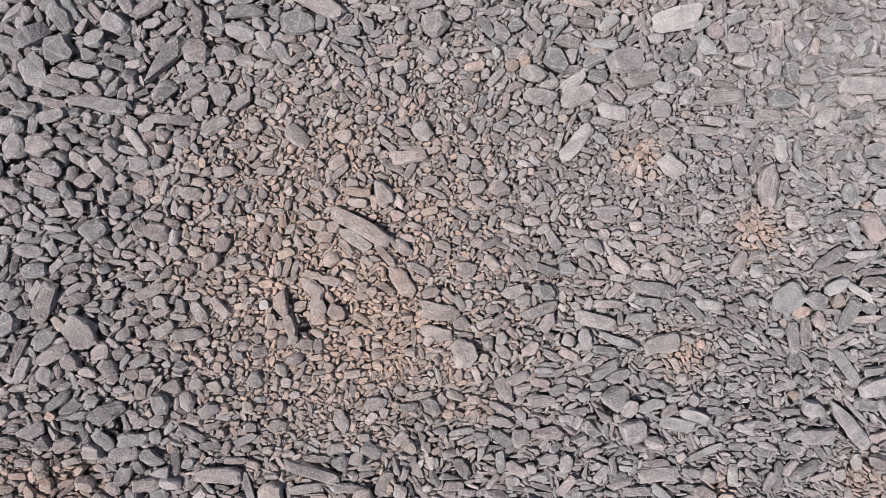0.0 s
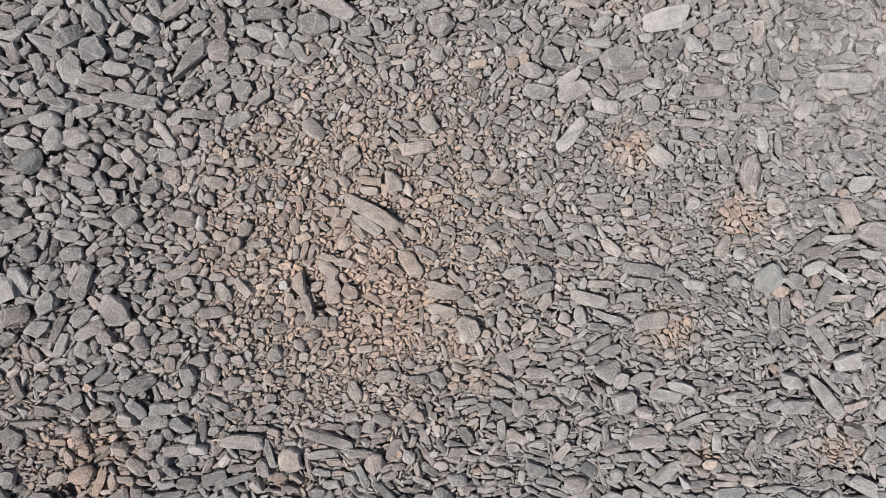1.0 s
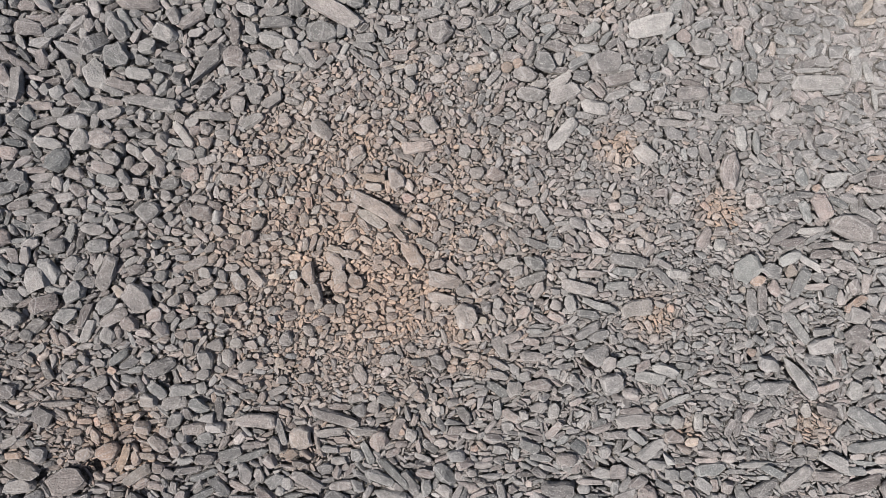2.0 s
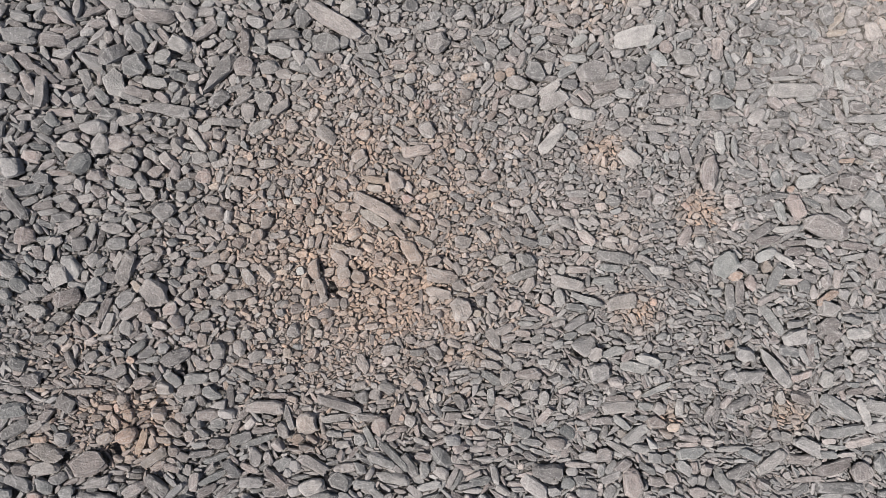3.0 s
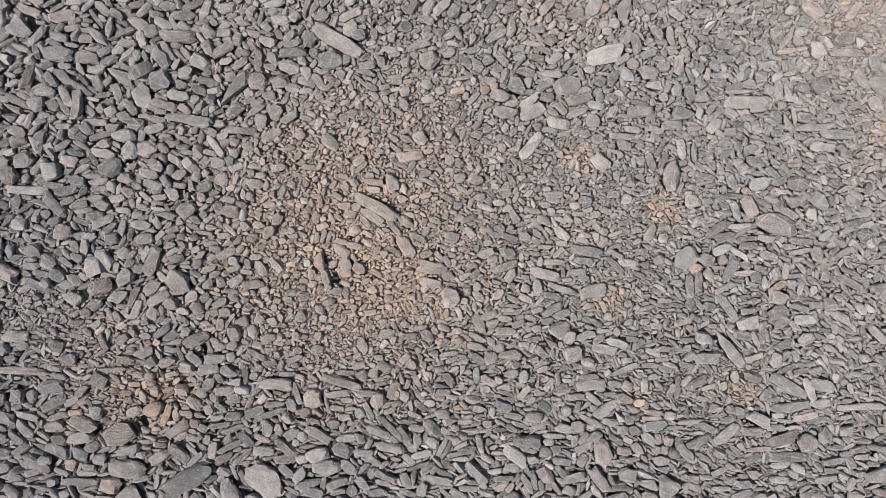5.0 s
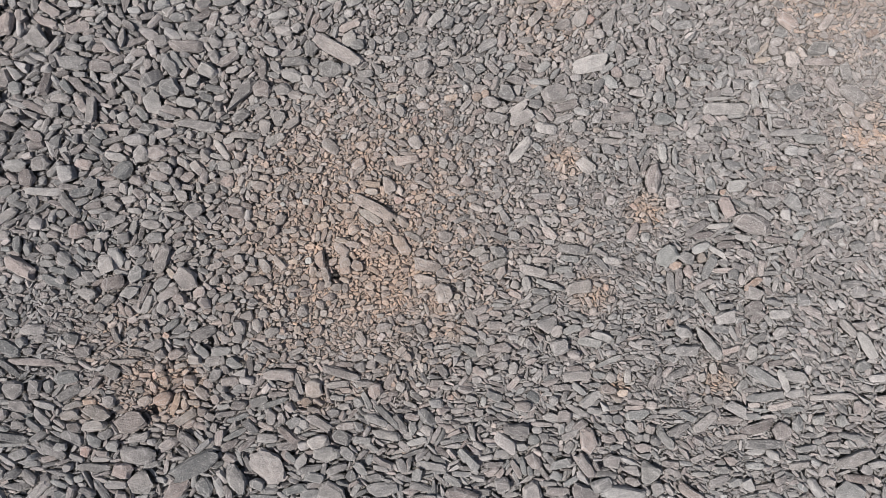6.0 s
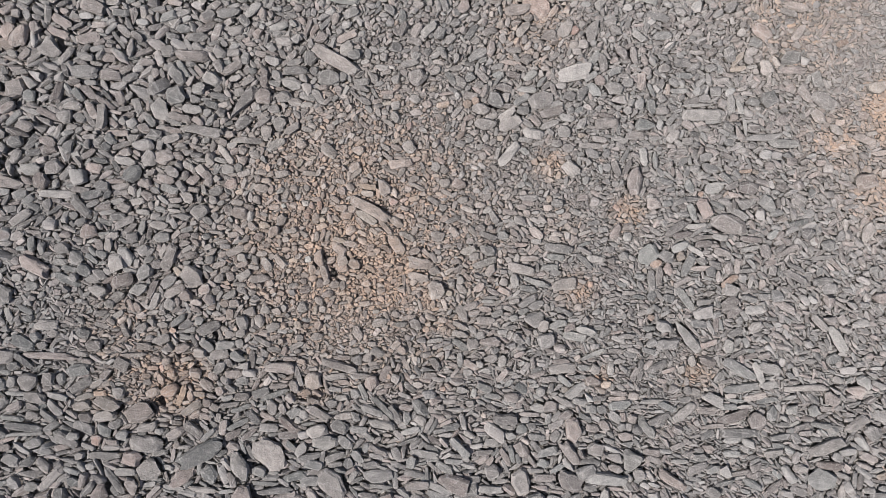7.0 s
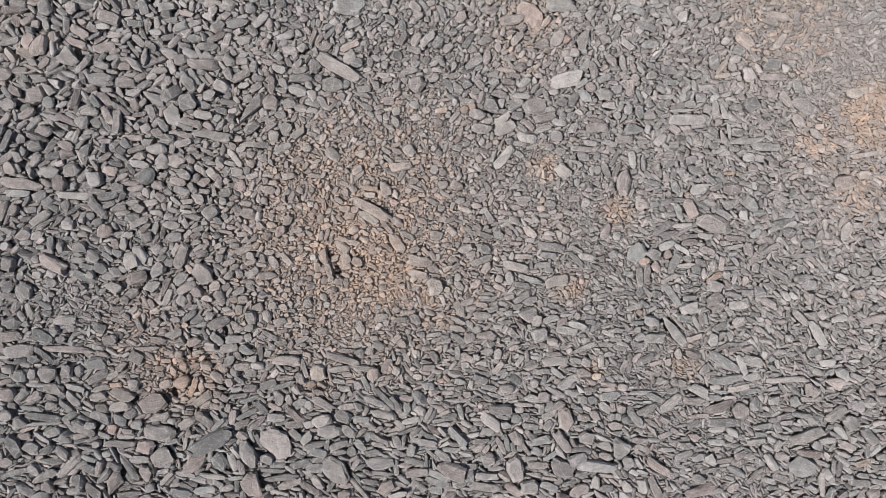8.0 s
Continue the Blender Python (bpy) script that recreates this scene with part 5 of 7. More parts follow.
stone("strip", -1.522, 0.647, 0.071, 0.024, 5, "grey")
stone("strip", -1.327, -0.122, 0.071, 0.024, -12, "grey")
stone("block", -0.592, 0.794, 0.049, 0.034, 37, "pink")
stone("strip", -1.500, -0.282, 0.069, 0.024, -27, "grey")
stone("slab", 1.277, -0.920, 0.087, 0.019, 13, "grey")
stone("block", -0.459, 0.705, 0.055, 0.030, 50, "grey")
stone("block", -0.249, 0.084, 0.055, 0.030, 0, "grey")
stone("block", 0.324, 0.074, 0.055, 0.030, -60, "grey")
stone("block", 1.411, 0.005, 0.055, 0.030, 40, "pale")
stone("block", -1.213, -0.033, 0.055, 0.030, -75, "grey")
stone("block", -0.852, -0.071, 0.055, 0.030, 0, "dark")
stone("block", -0.363, -0.387, 0.055, 0.030, 10, "grey")
stone("block", 0.199, -0.203, 0.055, 0.030, -45, "grey")
stone("block", 1.186, -0.113, 0.055, 0.030, -15, "grey")
stone("pebble", 1.052, -0.079, 0.040, 0.041, 0, "tan")
stone("nub", -0.940, -0.428, 0.040, 0.041, 0, "grey")
stone("pebble", -0.166, -0.469, 0.040, 0.041, 0, "pink")
stone("block", -0.838, 0.538, 0.048, 0.034, -10, "grey")
stone("block", 0.020, 0.537, 0.048, 0.034, -25, "pale")
stone("block", -0.531, 0.499, 0.048, 0.034, 0, "grey")
stone("block", 1.149, 0.536, 0.048, 0.034, -5, "grey")
stone("block", -0.708, 0.104, 0.048, 0.034, -70, "dark")
stone("block", 0.569, 0.128, 0.048, 0.034, 0, "grey")
stone("block", -1.203, -0.070, 0.048, 0.034, -10, "grey")
stone("block", -0.306, -0.647, 0.048, 0.034, 0, "grey")
stone("block", 0.356, -0.483, 0.048, 0.034, 80, "pale")
stone("block", 0.389, -0.777, 0.048, 0.034, 0, "grey")
stone("block", 1.018, -0.594, 0.048, 0.034, 0, "grey")
stone("nub", 0.892, 0.514, 0.044, 0.037, -90, "grey")
stone("nub", -0.590, 0.000, 0.044, 0.037, 0, "grey")
stone("pebble", 0.133, 0.208, 0.044, 0.037, -20, "grey")
stone("nub", 1.152, 0.308, 0.044, 0.037, 0, "grey")
stone("nub", -1.307, -0.157, 0.044, 0.037, 0, "grey")
stone("nub", 1.410, -0.134, 0.044, 0.037, -90, "grey")
stone("nub", -0.058, -0.552, 0.044, 0.037, -90, "grey")
stone("slab", 1.651, -0.108, 0.085, 0.019, -45, "grey")
stone("nub", -1.060, -1.023, 0.042, 0.038, 40, "grey")
stone("nub", -1.609, 0.326, 0.042, 0.038, -90, "pale")
stone("strip", -1.492, 0.145, 0.057, 0.029, 40, "grey")
stone("strip", -0.822, 0.647, 0.062, 0.026, -45, "grey")
stone("strip", 0.402, 0.629, 0.062, 0.026, -15, "grey")
stone("strip", 0.736, 0.376, 0.062, 0.026, -10, "grey")
stone("strip", -1.257, 0.328, 0.062, 0.026, 35, "grey")
stone("strip", -1.106, -0.362, 0.062, 0.026, -60, "grey")
stone("strip", -0.234, -0.027, 0.062, 0.026, -15, "pink")
stone("strip", 0.235, -0.270, 0.062, 0.026, 25, "grey")
stone("strip", 0.193, -0.479, 0.062, 0.026, -85, "grey")
stone("strip", 0.658, -0.643, 0.062, 0.026, -10, "grey")
stone("strip", 0.871, -0.534, 0.062, 0.026, 65, "grey")
stone("strip", 1.149, -0.769, 0.062, 0.026, 35, "grey")
stone("strip", -1.216, 0.833, 0.067, 0.024, 8, "pink")
stone("splinter", -0.191, 0.580, 0.073, 0.022, -15, "grey")
stone("splinter", 1.183, 0.448, 0.073, 0.022, 10, "pale")
stone("splinter", -0.013, 0.003, 0.073, 0.022, -30, "grey")
stone("splinter", -0.264, -0.469, 0.073, 0.022, 0, "grey")
stone("splinter", 0.584, -0.488, 0.073, 0.022, 5, "grey")
stone("splinter", 0.808, -0.611, 0.073, 0.022, -10, "grey")
stone("splinter", 0.396, 0.676, 0.084, 0.019, -10, "pale")
stone("block", 1.311, -1.029, 0.055, 0.029, 48, "grey")
stone("shard", 1.134, 0.025, 0.106, 0.015, 34, "grey")
stone("strip", -0.925, 0.450, 0.066, 0.024, -20, "grey")
stone("block", 0.156, 0.769, 0.048, 0.033, 33, "dark")
stone("strip", 1.742, -0.954, 0.066, 0.024, 75, "grey")
stone("block", -1.537, -0.156, 0.047, 0.033, 0, "pale")
stone("block", -1.432, -0.422, 0.047, 0.033, 0, "grey")
stone("strip", 1.037, -0.814, 0.065, 0.024, 22, "pink")
stone("splinter", -1.119, 0.505, 0.070, 0.022, 10, "grey")
stone("splinter", 0.195, -0.346, 0.070, 0.022, -30, "grey")
stone("splinter", 0.494, -0.538, 0.070, 0.022, 20, "grey")
stone("splinter", 0.462, -0.691, 0.081, 0.019, -3, "grey")
stone("splinter", 1.497, -0.122, 0.081, 0.019, -26, "grey")
stone("strip", -0.691, 0.719, 0.059, 0.026, 0, "grey")
stone("strip", 0.704, 0.620, 0.059, 0.026, 35, "grey")
stone("strip", -1.046, 0.038, 0.059, 0.026, 75, "pale")
stone("strip", 1.254, 0.194, 0.059, 0.026, 25, "dark")
stone("strip", -1.241, -0.082, 0.059, 0.026, -35, "grey")
stone("strip", -0.962, -0.053, 0.059, 0.026, 65, "grey")
stone("strip", 0.365, -0.212, 0.059, 0.026, -20, "pale")
stone("strip", 1.272, -0.118, 0.059, 0.026, 85, "pale")
stone("strip", -0.797, -0.698, 0.059, 0.026, -20, "grey")
stone("block", -0.968, -0.553, 0.051, 0.030, -75, "pale")
stone("splinter", 1.220, -0.958, 0.080, 0.019, 15, "grey")
stone("pebble", -1.541, -0.090, 0.042, 0.036, -24, "pink")
stone("pebble", -0.110, 0.660, 0.052, 0.029, -9, "grey")
stone("pebble", -0.423, 0.358, 0.043, 0.035, 0, "pink")
stone("nub", 0.024, 0.705, 0.044, 0.034, 10, "grey")
stone("nub", 1.325, 0.692, 0.044, 0.034, -70, "pink")
stone("nub", -1.083, 0.180, 0.044, 0.034, -90, "pink")
stone("nub", -0.203, 0.335, 0.044, 0.034, 0, "pink")
stone("nub", -0.779, -0.088, 0.044, 0.034, 20, "grey")
stone("nub", -0.657, -0.080, 0.044, 0.034, -15, "grey")
stone("nub", -0.702, -0.152, 0.044, 0.034, -60, "grey")
stone("nub", -0.702, -0.302, 0.044, 0.034, -90, "tan")
stone("nub", -0.766, -0.542, 0.044, 0.034, -20, "pink")
stone("nub", -0.405, -0.606, 0.044, 0.034, 0, "tan")
stone("nub", 0.704, -0.673, 0.044, 0.034, 0, "dark")
stone("nub", 1.091, -0.486, 0.044, 0.034, -90, "pale")
stone("nub", -0.262, -0.124, 0.039, 0.038, 62, "pink")
stone("nub", -1.123, 0.454, 0.040, 0.037, -90, "grey")
stone("nub", -0.263, 0.622, 0.040, 0.037, -90, "grey")
stone("nub", 0.100, 0.271, 0.040, 0.037, -90, "grey")
stone("nub", 0.847, -0.003, 0.040, 0.037, 0, "pale")
stone("nub", -0.790, -0.645, 0.040, 0.037, 0, "dark")
stone("nub", -0.414, -0.690, 0.040, 0.037, -90, "grey")
stone("nub", -0.213, -0.610, 0.040, 0.037, 0, "grey")
stone("block", -0.263, -1.013, 0.052, 0.029, 0, "pink")
stone("pebble", 0.181, 0.657, 0.064, 0.023, 10, "grey")
stone("pebble", -0.663, 0.564, 0.042, 0.035, -4, "grey")
stone("strip", -1.591, 0.631, 0.061, 0.024, -37, "dark")
stone("strip", -0.331, 0.830, 0.061, 0.024, 53, "grey")
stone("strip", -1.343, -0.811, 0.061, 0.024, 10, "pink")
stone("shard", 1.684, -0.275, 0.097, 0.015, -30, "pale")
stone("splinter", -1.257, 0.394, 0.066, 0.022, 0, "grey")
stone("splinter", 1.283, 0.655, 0.066, 0.022, 10, "tan")
stone("splinter", 1.038, 0.434, 0.066, 0.022, 35, "grey")
stone("splinter", -1.213, 0.299, 0.066, 0.022, -15, "dark")
stone("splinter", 1.198, 0.121, 0.066, 0.022, -30, "grey")
stone("splinter", 0.677, -0.057, 0.066, 0.022, -30, "pink")
stone("splinter", 0.839, -0.389, 0.066, 0.022, 0, "grey")
stone("splinter", -0.442, -0.423, 0.066, 0.022, 25, "grey")
stone("splinter", 1.296, -0.663, 0.066, 0.022, -5, "pale")
stone("block", -0.414, 0.617, 0.048, 0.030, -50, "grey")
stone("block", 0.099, 0.643, 0.048, 0.030, 40, "grey")
stone("block", -0.906, 0.318, 0.048, 0.030, -30, "grey")
stone("block", -0.568, 0.046, 0.048, 0.030, 0, "tan")
stone("block", 0.572, 0.360, 0.048, 0.030, 0, "grey")
stone("block", 0.170, 0.018, 0.048, 0.030, -60, "pink")
stone("block", 0.019, -0.057, 0.048, 0.030, 10, "grey")
stone("block", 0.564, -0.141, 0.048, 0.030, -10, "grey")
stone("block", -0.498, -0.667, 0.048, 0.030, -60, "dark")
stone("block", 0.201, -0.596, 0.048, 0.030, 0, "dark")
stone("chip", -0.175, 0.529, 0.055, 0.026, -30, "grey")
stone("chip", 0.129, 0.514, 0.055, 0.026, 5, "tan")
stone("chip", 0.315, 0.465, 0.055, 0.026, 20, "grey")
stone("chip", 0.486, 0.449, 0.055, 0.026, -50, "grey")
stone("chip", 0.819, 0.374, 0.055, 0.026, -20, "grey")
stone("chip", -1.300, 0.294, 0.055, 0.026, -60, "grey")
stone("chip", -0.167, 0.168, 0.055, 0.026, -5, "grey")
stone("chip", 1.379, -0.236, 0.055, 0.026, 0, "grey")
stone("chip", -0.165, -0.774, 0.055, 0.026, -35, "grey")
stone("chip", 0.675, -0.512, 0.055, 0.026, -10, "grey")
stone("chip", 0.708, -0.743, 0.055, 0.026, -10, "grey")
stone("chip", 0.777, -0.515, 0.055, 0.026, 85, "grey")
stone("chip", 1.196, -0.546, 0.055, 0.026, 45, "grey")
stone("chip", 1.373, -0.466, 0.055, 0.026, 15, "pale")
stone("block", 1.691, 0.753, 0.046, 0.031, 12, "orange")
stone("strip", 0.807, -0.401, 0.061, 0.023, -24, "pale")
stone("splinter", 1.052, 0.566, 0.073, 0.019, 0, "grey")
stone("splinter", -1.152, 0.220, 0.073, 0.019, 0, "grey")
stone("splinter", -0.079, 0.259, 0.073, 0.019, -25, "grey")
stone("splinter", 0.026, 0.196, 0.073, 0.019, -28, "dark")
stone("splinter", 0.954, 0.296, 0.073, 0.019, -88, "grey")
stone("pebble", 0.068, 0.515, 0.043, 0.032, 4, "grey")
stone("nub", -0.650, 0.336, 0.037, 0.037, 0, "pink")
stone("nub", 0.765, 0.267, 0.037, 0.037, 0, "grey")
stone("pebble", -0.564, -0.285, 0.037, 0.037, 0, "grey")
stone("nub", 0.828, -0.078, 0.037, 0.037, 0, "pink")
stone("nub", -0.707, -0.488, 0.037, 0.037, 0, "dark")
stone("nub", 0.504, -0.604, 0.037, 0.037, 0, "pale")
stone("nub", 0.742, -0.673, 0.037, 0.037, 0, "dark")
stone("nub", 0.860, -0.707, 0.037, 0.037, 0, "pale")
stone("splinter", 0.802, -0.630, 0.072, 0.019, 0, "pale")
stone("strip", 0.403, 0.726, 0.062, 0.022, -5, "grey")
stone("strip", 0.183, 0.486, 0.062, 0.022, 45, "grey")
stone("strip", 0.454, 0.440, 0.062, 0.022, -40, "grey")
stone("strip", 1.019, 0.455, 0.062, 0.022, 50, "grey")
stone("strip", 0.388, 0.093, 0.062, 0.022, -10, "grey")
stone("strip", 0.843, 0.266, 0.062, 0.022, 60, "grey")
stone("strip", 1.096, 0.144, 0.062, 0.022, 0, "grey")
stone("strip", 1.163, -0.357, 0.062, 0.022, -65, "grey")
stone("strip", 1.184, -0.344, 0.062, 0.022, 85, "grey")
stone("strip", 0.796, -0.446, 0.062, 0.022, -3, "pale")
stone("nub", -0.057, 0.511, 0.040, 0.034, 0, "grey")
stone("pebble", 0.374, 0.540, 0.040, 0.034, -90, "pink")
stone("pebble", 1.269, 0.464, 0.040, 0.034, 0, "pink")
stone("pebble", -0.879, 0.241, 0.040, 0.034, -90, "grey")
stone("nub", -0.267, 0.180, 0.040, 0.034, 0, "grey")
stone("nub", 1.110, 0.261, 0.040, 0.034, 0, "grey")
stone("nub", -1.169, -0.258, 0.040, 0.034, 0, "pink")
stone("nub", -0.660, -0.375, 0.040, 0.034, 0, "grey")
# lies in the hollow: its dark tone holds the shade there
stone("nub", -0.314, -0.093, 0.040, 0.034, 0, "dark")
stone("nub", -0.409, -0.205, 0.040, 0.034, 0, "grey")
stone("nub", 0.468, -0.742, 0.040, 0.034, 0, "grey")
stone("nub", 0.864, -0.620, 0.040, 0.034, 0, "pale")
stone("block", -0.615, 0.040, 0.045, 0.030, -36, "pink")
stone("splinter", 1.719, -0.947, 0.071, 0.019, 85, "grey")
stone("splinter", 1.041, -0.873, 0.071, 0.019, 0, "pale")
stone("splinter", -1.189, 0.325, 0.071, 0.019, -30, "grey")
stone("strip", -1.466, -0.657, 0.057, 0.024, -20, "grey")
stone("strip", -0.224, -0.928, 0.057, 0.024, 55, "pale")
stone("block", -1.587, 0.652, 0.047, 0.029, -45, "grey")
stone("block", -1.550, 0.717, 0.047, 0.029, -20, "grey")
stone("block", -1.490, -0.315, 0.047, 0.029, 0, "grey")
stone("splinter", 0.164, 0.064, 0.064, 0.021, 21, "grey")
stone("pebble", 0.343, 0.630, 0.046, 0.029, 0, "grey")
stone("chip", -1.046, 0.470, 0.051, 0.026, 50, "grey")
stone("chip", -0.573, 0.474, 0.051, 0.026, 20, "grey")
stone("chip", 0.341, 0.662, 0.051, 0.026, 10, "grey")
stone("chip", -0.671, 0.134, 0.051, 0.026, -15, "grey")
stone("chip", 0.671, 0.149, 0.051, 0.026, 10, "grey")
stone("chip", 0.618, -0.355, 0.051, 0.026, 30, "grey")
stone("chip", 0.337, -0.300, 0.051, 0.026, 20, "dark")
stone("chip", 0.851, -0.459, 0.051, 0.026, -10, "grey")
stone("pebble", 0.025, 0.484, 0.051, 0.026, 0, "grey")
stone("strip", -0.668, 0.030, 0.063, 0.021, -41, "pink")
stone("lump", -0.703, 0.399, 0.044, 0.030, 5, "pale")
stone("lump", -0.163, 0.714, 0.044, 0.030, -75, "grey")
stone("lump", 1.082, 0.370, 0.044, 0.030, 0, "pale")
stone("lump", 0.195, 0.359, 0.044, 0.030, 0, "grey")
stone("lump", 0.203, 0.141, 0.044, 0.030, 10, "grey")
stone("lump", -1.016, -0.086, 0.044, 0.030, 15, "grey")
stone("lump", -0.744, -0.162, 0.044, 0.030, 35, "grey")
stone("lump", -0.354, -0.249, 0.044, 0.030, -50, "grey")
stone("lump", -0.297, -0.186, 0.044, 0.030, 15, "grey")
stone("lump", 0.250, -0.077, 0.044, 0.030, 15, "grey")
stone("shard", 1.092, -0.358, 0.088, 0.015, -50, "grey")
stone("shard", 1.630, 0.811, 0.088, 0.015, 56, "grey")
stone("nub", -0.996, 0.643, 0.041, 0.032, -73, "grey")
stone("strip", 1.046, 0.133, 0.057, 0.023, 22, "grey")
stone("strip", 0.449, 0.375, 0.059, 0.022, -5, "grey")
stone("strip", -1.043, 0.098, 0.059, 0.022, -5, "pale")
stone("strip", 0.228, 0.104, 0.059, 0.022, -20, "pale")
stone("strip", 0.091, 0.138, 0.059, 0.022, -30, "dark")
stone("strip", -0.744, -0.108, 0.059, 0.022, 15, "pale")
stone("strip", 0.679, -0.705, 0.059, 0.022, -30, "grey")
stone("chip", -0.655, -0.107, 0.054, 0.024, 19, "pink")
stone("splinter", 0.097, -0.403, 0.072, 0.018, 8, "grey")
stone("chip", -0.155, -0.123, 0.053, 0.024, -34, "tan")
stone("nub", -0.372, 0.643, 0.037, 0.034, 0, "grey")
stone("nub", -0.057, 0.613, 0.037, 0.034, 0, "grey")
stone("pebble", 0.222, 0.516, 0.037, 0.034, 0, "orange")
stone("nub", 0.846, 0.489, 0.037, 0.034, -90, "pale")
stone("pebble", -1.317, 0.086, 0.037, 0.034, 0, "pink")
stone("nub", -0.767, 0.143, 0.037, 0.034, 0, "grey")
stone("nub", -0.648, 0.297, 0.037, 0.034, 0, "grey")
stone("nub", -0.666, 0.269, 0.037, 0.034, -90, "grey")
stone("nub", -0.452, 0.189, 0.037, 0.034, 0, "pink")
stone("nub", -0.225, 0.108, 0.037, 0.034, 0, "grey")
stone("pebble", 0.280, 0.313, 0.037, 0.034, 0, "pink")
stone("nub", 1.401, 0.274, 0.037, 0.034, 0, "grey")
stone("nub", -0.820, -0.326, 0.037, 0.034, 0, "grey")
stone("nub", 0.362, -0.175, 0.037, 0.034, 0, "pink")
stone("nub", -0.928, -0.529, 0.037, 0.034, 0, "tan")
stone("nub", -0.665, -0.414, 0.037, 0.034, -90, "grey")
stone("nub", 0.817, -0.740, 0.037, 0.034, -90, "grey")
stone("nub", 1.073, -0.598, 0.037, 0.034, 0, "grey")
stone("nub", -1.278, -0.846, 0.038, 0.033, 0, "pink")
stone("nub", -1.535, 0.873, 0.038, 0.033, 0, "pale")
stone("splinter", -1.130, 0.173, 0.066, 0.019, 0, "grey")
stone("block", -0.582, 0.714, 0.048, 0.026, -10, "grey")
stone("block", -0.526, 0.599, 0.048, 0.026, -20, "dark")
stone("block", -0.359, 0.398, 0.048, 0.026, 60, "pale")
stone("block", 0.101, 0.708, 0.048, 0.026, 25, "grey")
stone("block", 1.027, 0.598, 0.048, 0.026, -30, "grey")
stone("block", -1.184, 0.168, 0.048, 0.026, 60, "dark")
stone("block", -0.996, 0.182, 0.048, 0.026, -30, "grey")
stone("block", -0.052, 0.347, 0.048, 0.026, -20, "dark")
stone("block", -0.062, 0.171, 0.048, 0.026, -60, "pink")
stone("block", -0.484, 0.167, 0.048, 0.026, 70, "grey")
stone("block", 1.003, 0.127, 0.048, 0.026, 10, "grey")
stone("block", 1.081, 0.252, 0.048, 0.026, 70, "grey")
stone("block", 1.064, 0.291, 0.048, 0.026, 40, "grey")
stone("block", -1.061, -0.274, 0.048, 0.026, -60, "dark")
stone("block", -0.965, -0.341, 0.048, 0.026, -5, "pink")
stone("block", -1.198, -0.295, 0.048, 0.026, 20, "grey")
stone("block", 0.441, -0.291, 0.048, 0.026, 20, "dark")
stone("block", 0.290, -0.282, 0.048, 0.026, 0, "grey")
stone("block", 0.891, -0.159, 0.048, 0.026, 0, "grey")
stone("block", -0.989, -0.475, 0.048, 0.026, 0, "pink")
stone("block", -0.217, -0.443, 0.048, 0.026, 15, "pale")
stone("block", -0.267, -0.626, 0.048, 0.026, 0, "grey")
stone("block", 0.315, -0.666, 0.048, 0.026, -25, "grey")
stone("block", 0.535, -0.709, 0.048, 0.026, 75, "grey")
stone("block", 1.066, -0.636, 0.048, 0.026, 15, "grey")
stone("block", 0.271, 0.121, 0.046, 0.027, 10, "grey")
stone("lump", -0.368, 0.072, 0.044, 0.028, -90, "tan")
stone("nub", -1.013, 0.617, 0.035, 0.035, -24, "grey")
stone("lump", -0.574, -1.024, 0.042, 0.029, 0, "dark")
stone("chip", -1.105, 0.478, 0.055, 0.022, 10, "grey")
stone("chip", 0.432, 0.655, 0.055, 0.022, -20, "grey")
stone("chip", 0.556, 0.570, 0.055, 0.022, -75, "grey")
stone("chip", -0.912, 0.143, 0.055, 0.022, 5, "pink")
stone("chip", -0.195, 0.059, 0.055, 0.022, -50, "dark")
stone("chip", 0.460, 0.128, 0.055, 0.022, -5, "pale")
stone("chip", -1.087, -0.266, 0.055, 0.022, -65, "grey")
stone("chip", -1.278, -0.453, 0.055, 0.022, -10, "dark")
stone("chip", -0.292, -0.593, 0.055, 0.022, -5, "grey")
stone("chip", -0.531, -0.438, 0.055, 0.022, 0, "pink")
stone("chip", 0.445, -0.512, 0.055, 0.022, 55, "grey")
stone("chip", 0.923, -0.447, 0.055, 0.022, -15, "grey")
stone("chip", 1.322, -0.466, 0.055, 0.022, 10, "grey")
stone("splinter", 0.762, 0.468, 0.067, 0.018, -10, "grey")
stone("lump", 0.984, 0.536, 0.040, 0.030, 0, "grey")
stone("lump", 0.975, 0.434, 0.040, 0.030, -90, "grey")
stone("lump", 0.272, 0.032, 0.040, 0.030, 0, "dark")
stone("lump", 0.536, 0.110, 0.040, 0.030, 0, "pale")
stone("lump", -0.702, -0.380, 0.040, 0.030, 0, "grey")
stone("lump", -0.171, -0.181, 0.040, 0.030, 0, "pink")
stone("lump", 1.103, -0.603, 0.040, 0.030, 0, "dark")
stone("lump", -0.948, -0.481, 0.040, 0.030, 26, "grey")
stone("strip", -0.394, 0.248, 0.057, 0.021, -7, "grey")
stone("chip", 0.531, 0.584, 0.052, 0.023, 31, "grey")
stone("pebble", -0.596, 0.145, 0.035, 0.034, 75, "grey")
stone("pebble", 1.296, 0.796, 0.036, 0.033, 0, "pale")
stone("splinter", 0.370, 0.507, 0.062, 0.019, 0, "grey")
stone("splinter", 0.939, 0.570, 0.062, 0.019, -65, "grey")
stone("splinter", 0.959, 0.383, 0.062, 0.019, 8, "pale")
stone("splinter", -0.005, -0.314, 0.062, 0.019, 10, "grey")
stone("splinter", -0.468, -0.475, 0.062, 0.019, 0, "grey")
